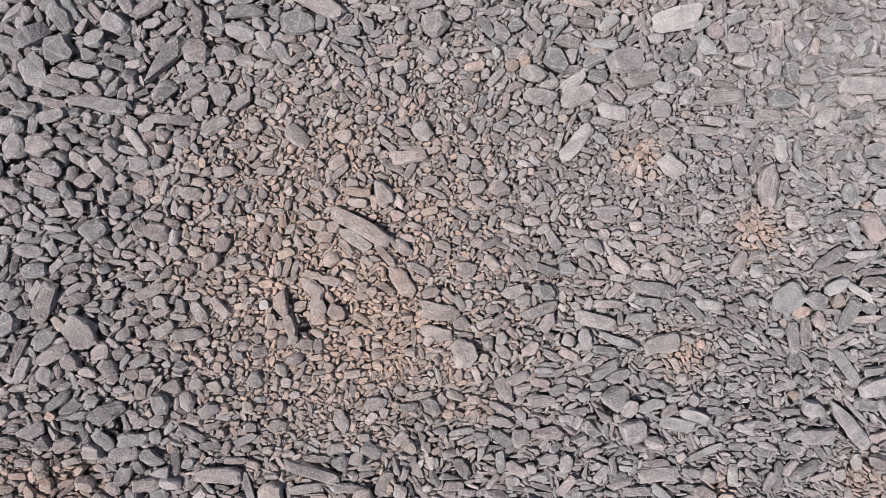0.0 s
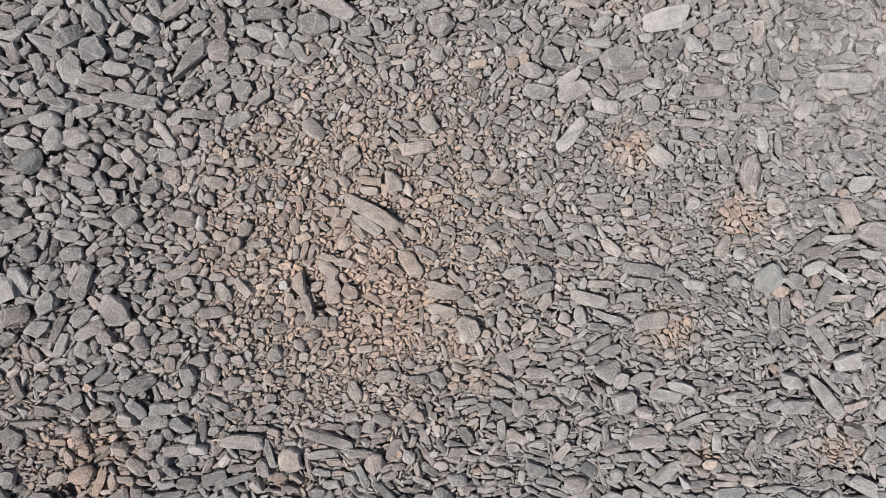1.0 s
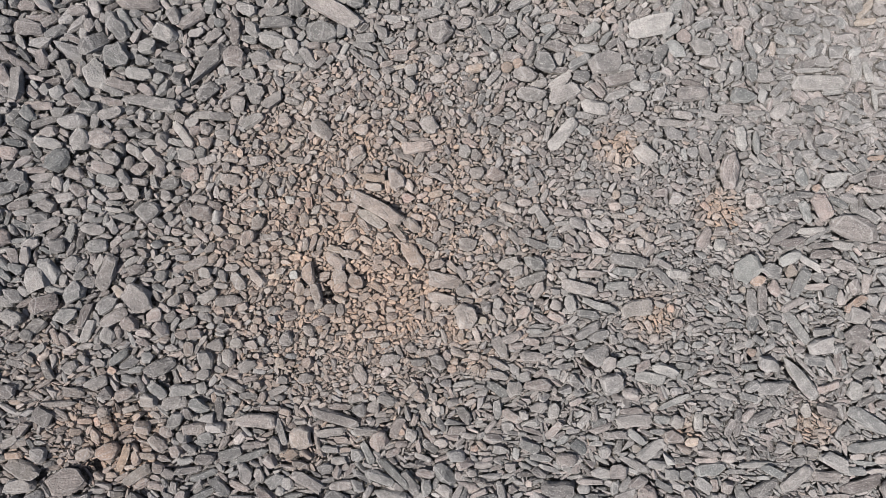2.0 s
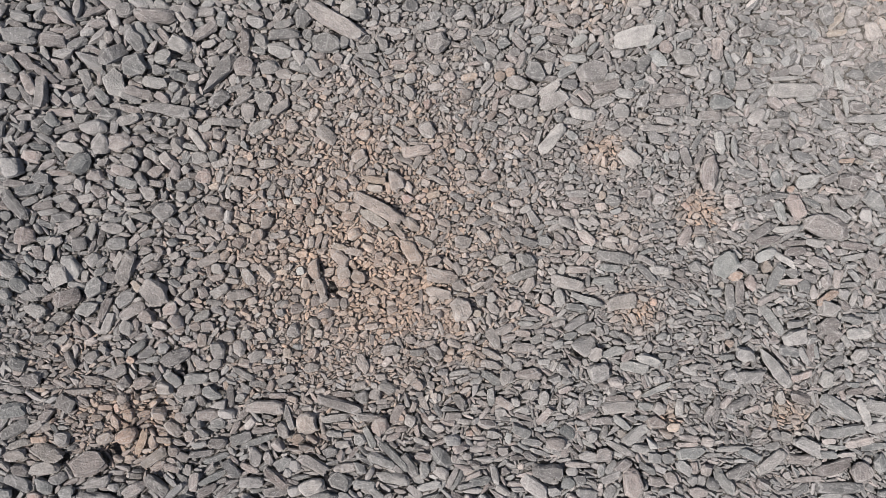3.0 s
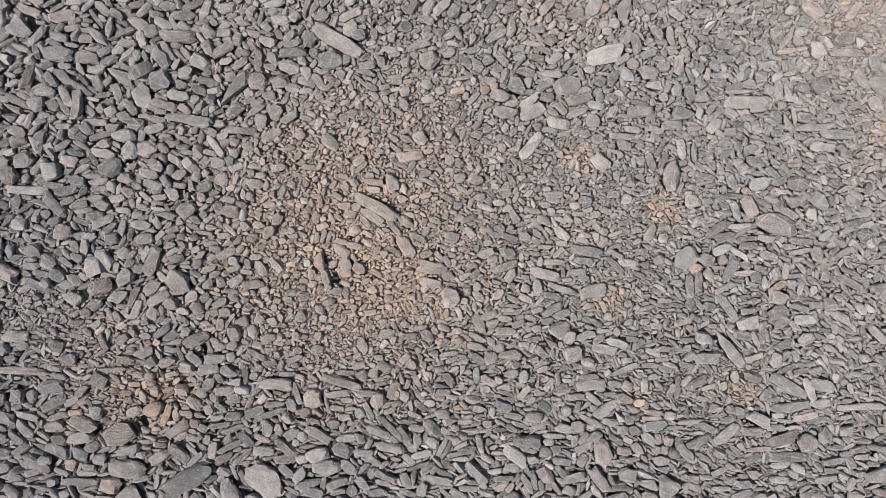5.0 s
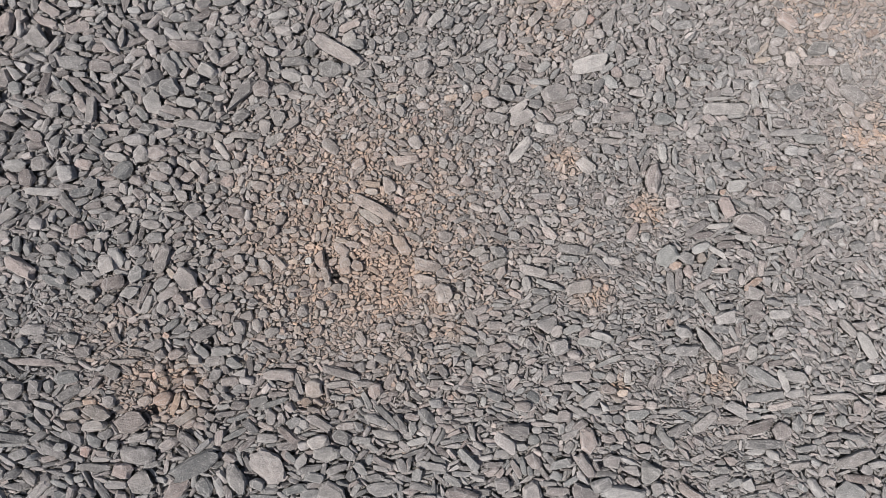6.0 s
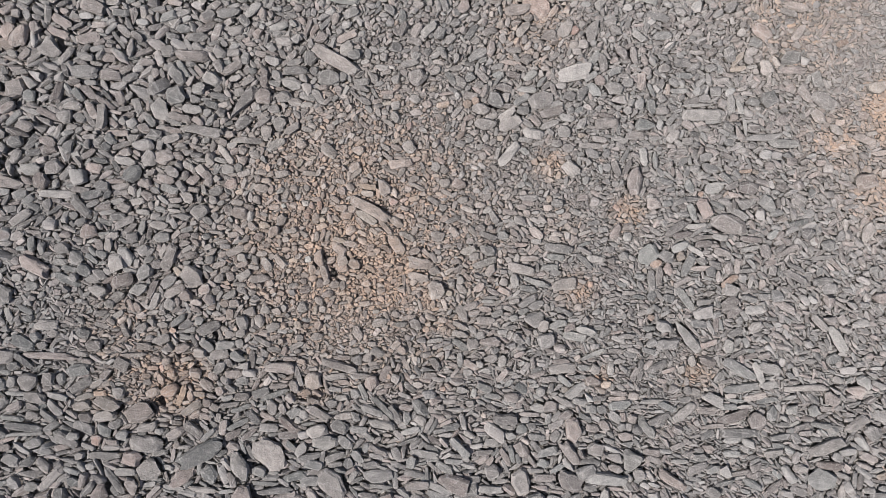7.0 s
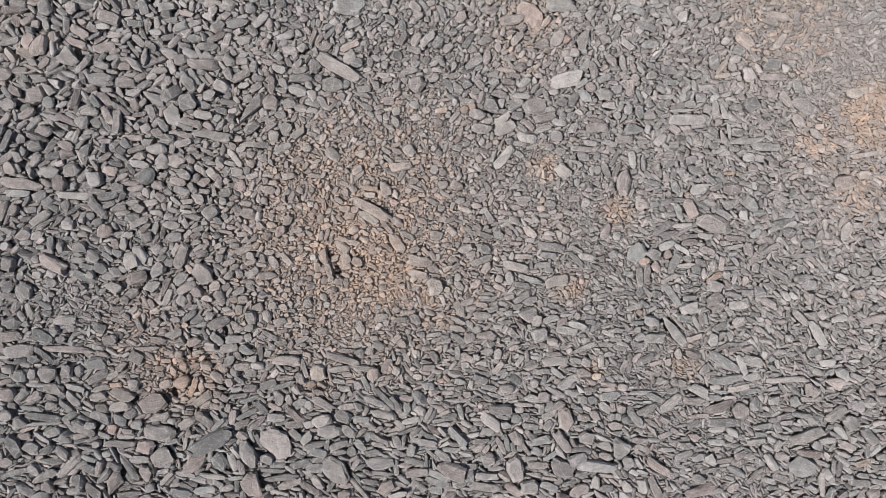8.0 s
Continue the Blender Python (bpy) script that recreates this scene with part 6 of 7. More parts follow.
stone("splinter", 0.980, -0.765, 0.062, 0.019, -35, "grey")
stone("splinter", -0.323, -1.019, 0.061, 0.019, 55, "grey")
stone("nub", -0.791, 0.485, 0.036, 0.032, -29, "grey")
stone("chip", 0.229, 0.461, 0.048, 0.024, 19, "pink")
stone("lump", -0.498, 0.714, 0.044, 0.026, -60, "grey")
stone("lump", 0.586, 0.583, 0.044, 0.026, -5, "grey")
stone("lump", 0.913, 0.685, 0.044, 0.026, -70, "grey")
stone("lump", -0.804, 0.181, 0.044, 0.026, -60, "grey")
stone("lump", -0.867, 0.331, 0.044, 0.026, 10, "grey")
stone("lump", 0.047, 0.062, 0.044, 0.026, -10, "grey")
stone("lump", 0.402, 0.014, 0.044, 0.026, -50, "grey")
stone("lump", 0.646, 0.093, 0.044, 0.026, -5, "pale")
stone("lump", -0.905, -0.134, 0.044, 0.026, -50, "tan")
stone("lump", -1.282, -0.324, 0.044, 0.026, -35, "grey")
stone("lump", 0.240, -0.362, 0.044, 0.026, -40, "grey")
stone("lump", -0.585, -0.480, 0.044, 0.026, 40, "grey")
stone("lump", -0.569, -0.450, 0.044, 0.026, -50, "grey")
stone("lump", 0.892, -0.539, 0.044, 0.026, 60, "grey")
stone("splinter", 0.498, 0.362, 0.063, 0.018, 19, "pale")
stone("chip", -0.463, 0.315, 0.054, 0.021, 16, "pink")
stone("lump", -0.787, 0.065, 0.042, 0.027, -39, "grey")
stone("chip", -0.873, -0.474, 0.054, 0.021, 20, "pale")
stone("chip", 0.712, 0.052, 0.054, 0.021, 11, "grey")
stone("chip", 0.953, 0.018, 0.054, 0.021, -34, "pink")
stone("lump", -0.729, 0.370, 0.039, 0.029, -48, "dark")
stone("chip", 0.015, 0.224, 0.047, 0.024, 19, "grey")
stone("pebble", -0.879, -0.024, 0.049, 0.023, 17, "grey")
stone("pebble", 0.256, 0.525, 0.033, 0.034, 0, "orange")
stone("nub", 0.134, 0.259, 0.033, 0.034, 0, "grey")
stone("chip", -0.402, 0.515, 0.051, 0.022, 5, "grey")
stone("chip", 0.560, 0.698, 0.051, 0.022, 35, "grey")
stone("chip", 0.571, 0.514, 0.051, 0.022, 5, "grey")
stone("chip", 0.987, 0.696, 0.051, 0.022, -15, "grey")
stone("chip", 1.247, 0.632, 0.051, 0.022, -10, "grey")
stone("chip", -0.738, 0.299, 0.051, 0.022, -20, "grey")
stone("chip", -0.846, 0.185, 0.051, 0.022, -5, "grey")
stone("chip", 0.242, 0.020, 0.051, 0.022, -50, "grey")
stone("chip", -0.857, -0.362, 0.051, 0.022, 15, "grey")
stone("chip", -1.206, -0.606, 0.051, 0.022, 5, "tan")
stone("chip", -0.823, -0.611, 0.051, 0.022, -5, "grey")
stone("chip", -0.714, -0.626, 0.051, 0.022, 10, "grey")
stone("chip", -0.573, -0.529, 0.051, 0.022, 50, "grey")
stone("chip", 0.565, -0.701, 0.051, 0.022, 50, "grey")
stone("chip", 0.922, -0.498, 0.051, 0.022, 45, "grey")
stone("splinter", -0.209, 0.247, 0.059, 0.019, 40, "grey")
stone("splinter", -0.560, 0.769, 0.059, 0.019, 71, "grey")
stone("strip", -0.277, -0.013, 0.056, 0.020, -15, "tan")
stone("splinter", 0.893, -0.237, 0.062, 0.018, -11, "grey")
stone("nub", -0.103, 0.701, 0.037, 0.030, -90, "grey")
stone("nub", 0.268, 0.592, 0.037, 0.030, 0, "dark")
stone("nub", 0.650, 0.719, 0.037, 0.030, 0, "grey")
stone("nub", 0.403, 0.385, 0.037, 0.030, 0, "dark")
stone("nub", -0.233, 0.193, 0.037, 0.030, -40, "pink")
stone("nub", -0.065, 0.136, 0.037, 0.030, 0, "red")
stone("pebble", -0.522, -0.288, 0.037, 0.030, 0, "grey")
stone("nub", -0.351, -0.180, 0.037, 0.030, -90, "pink")
stone("nub", 0.759, -0.577, 0.037, 0.030, 0, "tan")
stone("block", -0.973, 0.109, 0.046, 0.024, -19, "grey")
stone("splinter", 1.309, 0.426, 0.073, 0.015, -85, "pale")
stone("splinter", 1.266, -0.641, 0.073, 0.015, -5, "pale")
stone("chip", -0.091, -0.047, 0.052, 0.021, -31, "dark")
stone("chip", -0.878, 0.005, 0.052, 0.021, 13, "grey")
stone("pebble", 0.643, 0.802, 0.033, 0.033, 4, "red")
stone("nub", -0.281, 0.574, 0.034, 0.032, -31, "dark")
stone("chip", -0.604, 0.480, 0.054, 0.020, 21, "grey")
stone("lump", -1.238, -0.885, 0.038, 0.029, 0, "pale")
stone("lump", -1.388, 0.210, 0.038, 0.029, -90, "grey")
stone("chip", 0.114, 0.296, 0.051, 0.021, -28, "pink")
stone("chip", -0.318, 0.531, 0.053, 0.020, 40, "grey")
stone("chip", -0.912, 0.010, 0.048, 0.022, 45, "grey")
stone("chip", -0.036, -0.341, 0.048, 0.022, 5, "grey")
stone("chip", 0.379, -0.279, 0.048, 0.022, -15, "grey")
stone("chip", 0.609, -0.297, 0.048, 0.022, -35, "dark")
stone("chip", 0.735, -0.355, 0.048, 0.022, 0, "grey")
stone("chip", 0.957, -0.281, 0.048, 0.022, -35, "grey")
stone("chip", -1.257, -0.481, 0.048, 0.022, -10, "grey")
stone("chip", 1.242, -0.620, 0.048, 0.022, 0, "pale")
stone("lump", -0.627, 0.116, 0.044, 0.024, -20, "grey")
stone("lump", -0.732, -0.066, 0.039, 0.027, 22, "pale")
stone("chip", -0.870, 0.029, 0.050, 0.021, 17, "dark")
stone("chip", -1.188, 0.558, 0.055, 0.019, -45, "dark")
stone("chip", 1.125, 0.717, 0.055, 0.019, 0, "pink")
stone("chip", 0.339, 0.322, 0.055, 0.019, 75, "grey")
stone("chip", 0.836, 0.312, 0.055, 0.019, 60, "grey")
stone("chip", -0.665, -0.185, 0.055, 0.019, -5, "grey")
stone("chip", 0.064, -0.064, 0.055, 0.019, -40, "dark")
stone("chip", 0.849, -0.221, 0.055, 0.019, 0, "grey")
stone("chip", 0.662, -0.547, 0.055, 0.019, -5, "dark")
stone("chip", 0.737, -0.630, 0.055, 0.019, 0, "dark")
stone("chip", 1.001, -0.522, 0.055, 0.019, 20, "grey")
stone("chip", 0.839, -0.426, 0.055, 0.019, -5, "pink")
stone("splinter", -0.089, 0.313, 0.058, 0.018, -40, "pale")
stone("splinter", 0.789, -0.246, 0.058, 0.018, 15, "grey")
stone("lump", -1.102, 0.554, 0.040, 0.026, 60, "grey")
stone("lump", -0.140, 0.730, 0.040, 0.026, -30, "grey")
stone("lump", 0.133, 0.708, 0.040, 0.026, -65, "grey")
stone("lump", 0.445, 0.330, 0.040, 0.026, -30, "grey")
stone("lump", 0.430, 0.114, 0.040, 0.026, 0, "grey")
stone("lump", 0.544, 0.056, 0.040, 0.026, -60, "pale")
stone("lump", 0.608, 0.080, 0.040, 0.026, 0, "grey")
stone("lump", -0.263, -0.189, 0.040, 0.026, -90, "grey")
stone("lump", 0.127, -0.324, 0.040, 0.026, 0, "grey")
stone("lump", 0.444, -0.714, 0.040, 0.026, 10, "pale")
stone("lump", -0.363, 0.002, 0.043, 0.024, 74, "grey")
stone("lump", 0.310, -0.872, 0.043, 0.024, 42, "pink")
stone("splinter", 0.967, -0.232, 0.057, 0.018, -53, "pink")
stone("lump", -1.613, 0.285, 0.042, 0.024, -60, "grey")
stone("lump", -0.735, 0.037, 0.042, 0.024, -14, "pink")
stone("chip", -0.529, 0.116, 0.048, 0.021, 11, "grey")
stone("lump", -0.604, -0.089, 0.042, 0.024, -51, "grey")
stone("lump", -0.721, -0.127, 0.042, 0.024, 27, "grey")
stone("splinter", -0.212, 0.550, 0.066, 0.015, -40, "dark")
stone("pebble", 0.120, 0.340, 0.033, 0.030, -90, "grey")
stone("nub", 0.128, 0.111, 0.033, 0.030, 0, "dark")
stone("pebble", 0.013, -0.178, 0.033, 0.030, 0, "pale")
stone("nub", -0.438, -0.343, 0.033, 0.030, -90, "tan")
stone("nub", 0.195, -0.170, 0.033, 0.030, -90, "grey")
stone("nub", 1.274, -0.327, 0.033, 0.030, 0, "grey")
stone("nub", 0.231, -0.650, 0.033, 0.030, 0, "pale")
stone("nub", 0.239, -0.711, 0.033, 0.030, 0, "grey")
stone("splinter", 0.884, -0.662, 0.066, 0.015, 0, "dark")
stone("splinter", -0.090, 0.562, 0.055, 0.018, 5, "grey")
stone("splinter", -0.796, 0.041, 0.055, 0.018, -20, "grey")
stone("splinter", 0.865, -0.444, 0.055, 0.018, -16, "pink")
stone("chip", 1.533, -0.881, 0.052, 0.019, -57, "grey")
stone("chip", 0.561, -0.009, 0.047, 0.021, -15, "pink")
stone("chip", -0.647, 0.208, 0.047, 0.021, 71, "pale")
stone("lump", -0.769, -0.058, 0.041, 0.024, 40, "grey")
stone("lump", 0.723, -0.295, 0.041, 0.024, 21, "grey")
stone("chip", -0.342, 0.007, 0.054, 0.018, 74, "grey")
stone("chip", -0.085, 0.445, 0.054, 0.018, -34, "grey")
stone("chip", 1.226, 0.405, 0.051, 0.019, -30, "grey")
stone("chip", 0.477, -0.053, 0.051, 0.019, 45, "pale")
stone("chip", 0.391, -0.354, 0.051, 0.019, 10, "grey")
stone("chip", 1.325, -0.176, 0.051, 0.019, 70, "pale")
stone("chip", 0.927, -0.359, 0.051, 0.019, 0, "grey")
stone("chip", 0.113, -0.754, 0.051, 0.019, 10, "grey")
stone("chip", 1.226, -0.565, 0.051, 0.019, 10, "pink")
stone("chip", -0.035, 0.250, 0.044, 0.022, 60, "pink")
stone("chip", -0.346, 0.042, 0.044, 0.022, 20, "orange")
stone("chip", -0.314, 0.070, 0.044, 0.022, -60, "pale")
stone("chip", 0.314, 0.200, 0.044, 0.022, -60, "grey")
stone("chip", -1.011, -0.058, 0.044, 0.022, 50, "grey")
stone("chip", -0.580, -0.066, 0.044, 0.022, -3, "grey")
stone("chip", -0.176, -0.260, 0.044, 0.022, 5, "pink")
stone("chip", 0.089, -0.082, 0.044, 0.022, -60, "grey")
stone("chip", 0.404, -0.251, 0.044, 0.022, 15, "grey")
stone("chip", 1.367, -0.189, 0.044, 0.022, 80, "pale")
stone("chip", 0.015, 0.147, 0.046, 0.021, 15, "tan")
stone("chip", -0.038, 0.080, 0.046, 0.021, -13, "pale")
stone("lump", 0.681, 0.216, 0.037, 0.026, 80, "pale")
stone("lump", 0.750, 0.025, 0.037, 0.026, 0, "grey")
stone("lump", -1.178, -0.133, 0.037, 0.026, -30, "grey")
stone("lump", 0.400, -0.317, 0.037, 0.026, 20, "pale")
stone("lump", 0.579, -0.285, 0.037, 0.026, 0, "dark")
stone("lump", -1.018, -0.562, 0.037, 0.026, 0, "dark")
stone("lump", -0.788, -0.040, 0.040, 0.024, 26, "grey")
stone("pebble", -0.614, 0.647, 0.033, 0.029, -5, "dark")
stone("chip", 0.431, -0.033, 0.053, 0.018, -3, "pink")
stone("chip", -0.293, 0.147, 0.045, 0.021, -34, "pink")
stone("lump", 0.415, -0.085, 0.039, 0.024, 74, "pink")
stone("splinter", 0.294, -0.543, 0.062, 0.015, -15, "grey")
stone("chip", -0.394, -0.036, 0.044, 0.021, 6, "tan")
stone("chip", 0.186, -0.124, 0.044, 0.021, 42, "grey")
stone("splinter", 0.143, 0.557, 0.061, 0.015, 8, "pink")
stone("chip", 0.112, 0.680, 0.048, 0.019, -10, "pale")
stone("chip", 0.484, 0.061, 0.048, 0.019, -30, "grey")
stone("chip", 0.548, 0.082, 0.048, 0.019, 0, "pale")
stone("chip", 0.153, -0.133, 0.048, 0.019, 30, "grey")
stone("chip", -0.964, -0.708, 0.048, 0.019, 0, "grey")
stone("chip", -1.065, -0.485, 0.048, 0.019, -40, "dark")
stone("chip", 1.002, -0.459, 0.048, 0.019, -55, "grey")
stone("lump", 0.299, 0.151, 0.038, 0.024, 16, "grey")
stone("lump", 0.252, 0.404, 0.038, 0.024, 24, "pink")
stone("lump", -0.440, 0.477, 0.038, 0.024, -45, "grey")
stone("lump", -0.641, -0.010, 0.038, 0.024, 50, "grey")
stone("pebble", 1.117, 0.360, 0.035, 0.026, 10, "grey")
stone("pebble", -0.315, 0.558, 0.035, 0.026, 0, "grey")
stone("chip", 0.018, 0.022, 0.043, 0.021, 59, "grey")
stone("chip", -0.096, 0.348, 0.043, 0.021, -31, "grey")
stone("chip", -0.403, 0.420, 0.045, 0.020, -13, "grey")
stone("nub", 0.525, 0.652, 0.033, 0.027, 22, "dark")
stone("nub", -0.157, 0.380, 0.033, 0.027, 11, "dark")
stone("lump", 0.371, 0.236, 0.037, 0.024, -12, "dark")
stone("lump", 0.133, 0.068, 0.037, 0.024, 24, "pink")
stone("lump", -0.665, 0.176, 0.037, 0.024, 12, "tan")
stone("splinter", 0.316, -0.237, 0.059, 0.015, 0, "grey")
stone("splinter", -0.757, 0.018, 0.059, 0.015, -9, "pink")
stone("splinter", -0.918, 0.102, 0.059, 0.015, -9, "pale")
stone("splinter", 0.677, 0.013, 0.059, 0.015, 19, "grey")
stone("chip", 0.176, -0.098, 0.042, 0.021, 6, "pink")
stone("lump", -0.091, 0.643, 0.040, 0.022, 5, "grey")
stone("lump", -0.505, 0.179, 0.040, 0.022, 40, "grey")
stone("lump", 0.300, 0.102, 0.040, 0.022, 30, "pale")
stone("lump", 1.243, 0.109, 0.040, 0.022, 85, "grey")
stone("lump", 0.928, 0.240, 0.040, 0.022, 0, "grey")
stone("lump", 0.895, -0.193, 0.040, 0.022, -50, "grey")
stone("lump", -0.748, -0.704, 0.040, 0.022, 80, "grey")
stone("lump", -0.489, -0.442, 0.040, 0.022, 60, "pink")
stone("lump", 0.247, -0.607, 0.040, 0.022, 85, "pale")
stone("lump", -0.749, 0.578, 0.038, 0.023, 23, "grey")
stone("nub", -0.838, 0.376, 0.029, 0.030, 0, "pink")
stone("nub", -0.326, -0.174, 0.029, 0.030, 0, "grey")
stone("nub", -0.153, -0.043, 0.029, 0.030, 0, "pink")
stone("nub", -0.435, -0.126, 0.029, 0.030, 0, "tan")
stone("nub", 0.720, -0.231, 0.029, 0.030, 0, "pale")
stone("nub", -0.435, -0.710, 0.029, 0.030, 0, "pink")
stone("nub", 0.270, -0.495, 0.029, 0.030, 0, "pale")
stone("splinter", 0.416, 0.299, 0.058, 0.015, -10, "dark")
stone("nub", -0.754, 0.226, 0.030, 0.029, 60, "grey")
stone("lump", 0.322, 0.366, 0.036, 0.024, 33, "pink")
stone("chip", -0.181, 0.437, 0.048, 0.018, -39, "grey")
stone("chip", -0.737, -0.019, 0.048, 0.018, 12, "dark")
stone("chip", -0.525, -0.389, 0.048, 0.018, 14, "grey")
stone("chip", -0.271, 0.216, 0.041, 0.021, -12, "grey")
stone("chip", 0.487, -0.020, 0.041, 0.021, 0, "grey")
stone("chip", -0.382, 0.434, 0.041, 0.021, -28, "grey")
stone("chip", 0.893, -0.499, 0.041, 0.021, 79, "dark")
stone("nub", -0.309, 0.427, 0.033, 0.026, 0, "grey")
stone("nub", -0.003, 0.431, 0.033, 0.026, -90, "red")
stone("nub", 0.215, 0.027, 0.033, 0.026, -90, "tan")
stone("nub", -0.381, -0.163, 0.033, 0.026, 0, "orange")
stone("nub", -0.129, -0.055, 0.033, 0.026, 0, "pink")
stone("nub", 0.530, -0.276, 0.033, 0.026, -60, "grey")
stone("nub", -1.191, -0.403, 0.033, 0.026, 0, "grey")
stone("nub", -0.940, -0.503, 0.033, 0.026, 0, "tan")
stone("nub", 0.117, -0.662, 0.033, 0.026, 0, "pink")
stone("lump", 0.294, 0.382, 0.035, 0.024, 59, "grey")
stone("lump", 0.777, -0.294, 0.035, 0.024, 30, "grey")
stone("lump", -0.193, -0.151, 0.040, 0.021, 22, "pink")
stone("nub", -0.761, 0.084, 0.031, 0.027, 46, "dark")
stone("chip", -0.087, 0.546, 0.044, 0.019, 0, "grey")
stone("chip", 0.140, 0.171, 0.044, 0.019, -25, "grey")
stone("chip", 1.261, 0.160, 0.044, 0.019, -10, "pale")
stone("chip", 0.132, -0.262, 0.044, 0.019, -70, "pale")
stone("chip", 0.636, -0.241, 0.044, 0.019, -60, "pink")
stone("chip", 0.912, -0.273, 0.044, 0.019, -15, "grey")
stone("chip", -0.999, -0.508, 0.044, 0.019, 0, "orange")
stone("chip", 0.826, -0.515, 0.044, 0.019, -35, "grey")
stone("chip", -0.322, 0.004, 0.046, 0.018, 77, "pink")
stone("splinter", -0.537, 0.717, 0.055, 0.015, -10, "grey")
stone("splinter", -1.196, 0.014, 0.055, 0.015, 5, "grey")
stone("splinter", 1.009, 0.236, 0.055, 0.015, -42, "pale")
stone("splinter", 0.302, -0.251, 0.055, 0.015, 0, "grey")
stone("lump", 0.374, 0.153, 0.039, 0.021, 39, "grey")
stone("lump", 0.156, 0.297, 0.039, 0.021, 58, "grey")
stone("lump", -0.193, 0.371, 0.039, 0.021, 28, "tan")
stone("lump", -0.429, 0.289, 0.039, 0.021, 63, "tan")
stone("lump", -0.394, 0.287, 0.039, 0.021, 33, "pale")
stone("lump", 0.430, 0.199, 0.034, 0.024, 36, "pink")
stone("lump", 0.229, 0.375, 0.034, 0.024, 27, "grey")
stone("lump", -0.335, 0.103, 0.037, 0.022, 50, "pale")
stone("lump", 0.088, -0.262, 0.037, 0.022, -90, "orange")
stone("lump", -1.024, -0.538, 0.037, 0.022, 0, "tan")
stone("nub", -0.485, -0.008, 0.030, 0.027, 9, "grey")
stone("chip", 0.330, 0.141, 0.045, 0.018, 64, "grey")
stone("splinter", -0.233, 0.470, 0.054, 0.015, 40, "grey")
stone("splinter", -0.920, 0.123, 0.054, 0.015, -6, "pink")
stone("shard", -0.032, 0.308, 0.067, 0.012, -2, "pale")
stone("lump", -0.415, 0.011, 0.038, 0.021, -39, "grey")
stone("lump", 0.149, 0.425, 0.038, 0.021, 72, "grey")
stone("lump", -0.721, -0.361, 0.038, 0.021, -28, "grey")
stone("lump", 0.807, -0.485, 0.038, 0.021, 4, "pink")
stone("splinter", 0.835, -0.176, 0.053, 0.015, -31, "pale")
stone("lump", -0.737, 0.133, 0.033, 0.024, 27, "grey")
stone("chip", 0.168, 0.568, 0.044, 0.018, -33, "dark")
stone("chip", 0.589, 0.050, 0.044, 0.018, 31, "pale")
stone("chip", 0.146, 0.362, 0.044, 0.018, 74, "grey")
stone("splinter", 0.677, -0.030, 0.052, 0.015, 22, "grey")
stone("lump", -0.540, 0.185, 0.037, 0.021, 67, "pink")
stone("chip", -0.187, 0.014, 0.043, 0.018, -31, "dark")
stone("splinter", -0.140, 0.562, 0.051, 0.015, -55, "grey")
stone("splinter", 0.260, 0.655, 0.051, 0.015, 80, "grey")
stone("splinter", 0.344, 0.611, 0.051, 0.015, 50, "grey")
stone("chip", -0.338, 0.580, 0.040, 0.019, 0, "grey")
stone("chip", -0.128, 0.529, 0.040, 0.019, 15, "pale")
stone("chip", -0.565, 0.508, 0.040, 0.019, 30, "grey")
stone("chip", 0.415, 0.694, 0.040, 0.019, -60, "grey")
stone("chip", 0.796, 0.685, 0.040, 0.019, 30, "pale")
stone("chip", -0.354, 0.124, 0.040, 0.019, -80, "orange")
stone("chip", -0.368, 0.147, 0.040, 0.019, -5, "pink")
stone("chip", 0.356, -0.371, 0.040, 0.019, 0, "grey")
stone("chip", 0.821, -0.189, 0.040, 0.019, -20, "grey")
stone("chip", 1.315, -0.445, 0.040, 0.019, 0, "grey")
stone("chip", 0.388, 0.045, 0.042, 0.018, 26, "pale")
stone("lump", -0.161, 0.499, 0.036, 0.021, -45, "grey")
stone("lump", -0.143, 0.302, 0.036, 0.021, -24, "pink")
stone("chip", -0.611, -0.119, 0.042, 0.018, -10, "pale")
stone("nub", -0.396, 0.100, 0.029, 0.026, 0, "orange")
stone("nub", 0.797, 0.203, 0.029, 0.026, 0, "dark")
stone("nub", -0.925, -0.362, 0.029, 0.026, 0, "orange")
stone("nub", -0.515, -0.243, 0.029, 0.026, -90, "orange")
stone("nub", -0.342, -0.282, 0.029, 0.026, 0, "grey")
stone("nub", -0.398, -0.088, 0.029, 0.026, 0, "white")
stone("nub", -0.417, -0.173, 0.029, 0.026, 0, "grey")
stone("nub", -0.234, -0.244, 0.029, 0.026, -90, "tan")
stone("nub", 0.130, -0.359, 0.029, 0.026, 0, "tan")
stone("nub", 0.151, -0.219, 0.029, 0.026, 0, "tan")
stone("nub", 0.936, -0.317, 0.029, 0.026, 0, "orange")
stone("nub", -0.098, 0.485, 0.031, 0.024, -29, "grey")
stone("nub", -0.840, 0.005, 0.031, 0.024, 22, "grey")
stone("chip", -0.021, 0.110, 0.041, 0.018, -21, "grey")
stone("chip", 0.396, -0.057, 0.041, 0.018, -10, "grey")
stone("chip", 0.208, 0.427, 0.041, 0.018, 79, "pink")
stone("lump", -0.357, 0.250, 0.035, 0.021, 51, "grey")
stone("lump", 0.246, 0.240, 0.035, 0.021, 50, "pale")
stone("lump", 0.174, 0.123, 0.035, 0.021, 70, "grey")
stone("nub", -0.455, 0.027, 0.027, 0.027, 23, "dark")
stone("lump", -0.477, 0.481, 0.033, 0.022, 60, "grey")
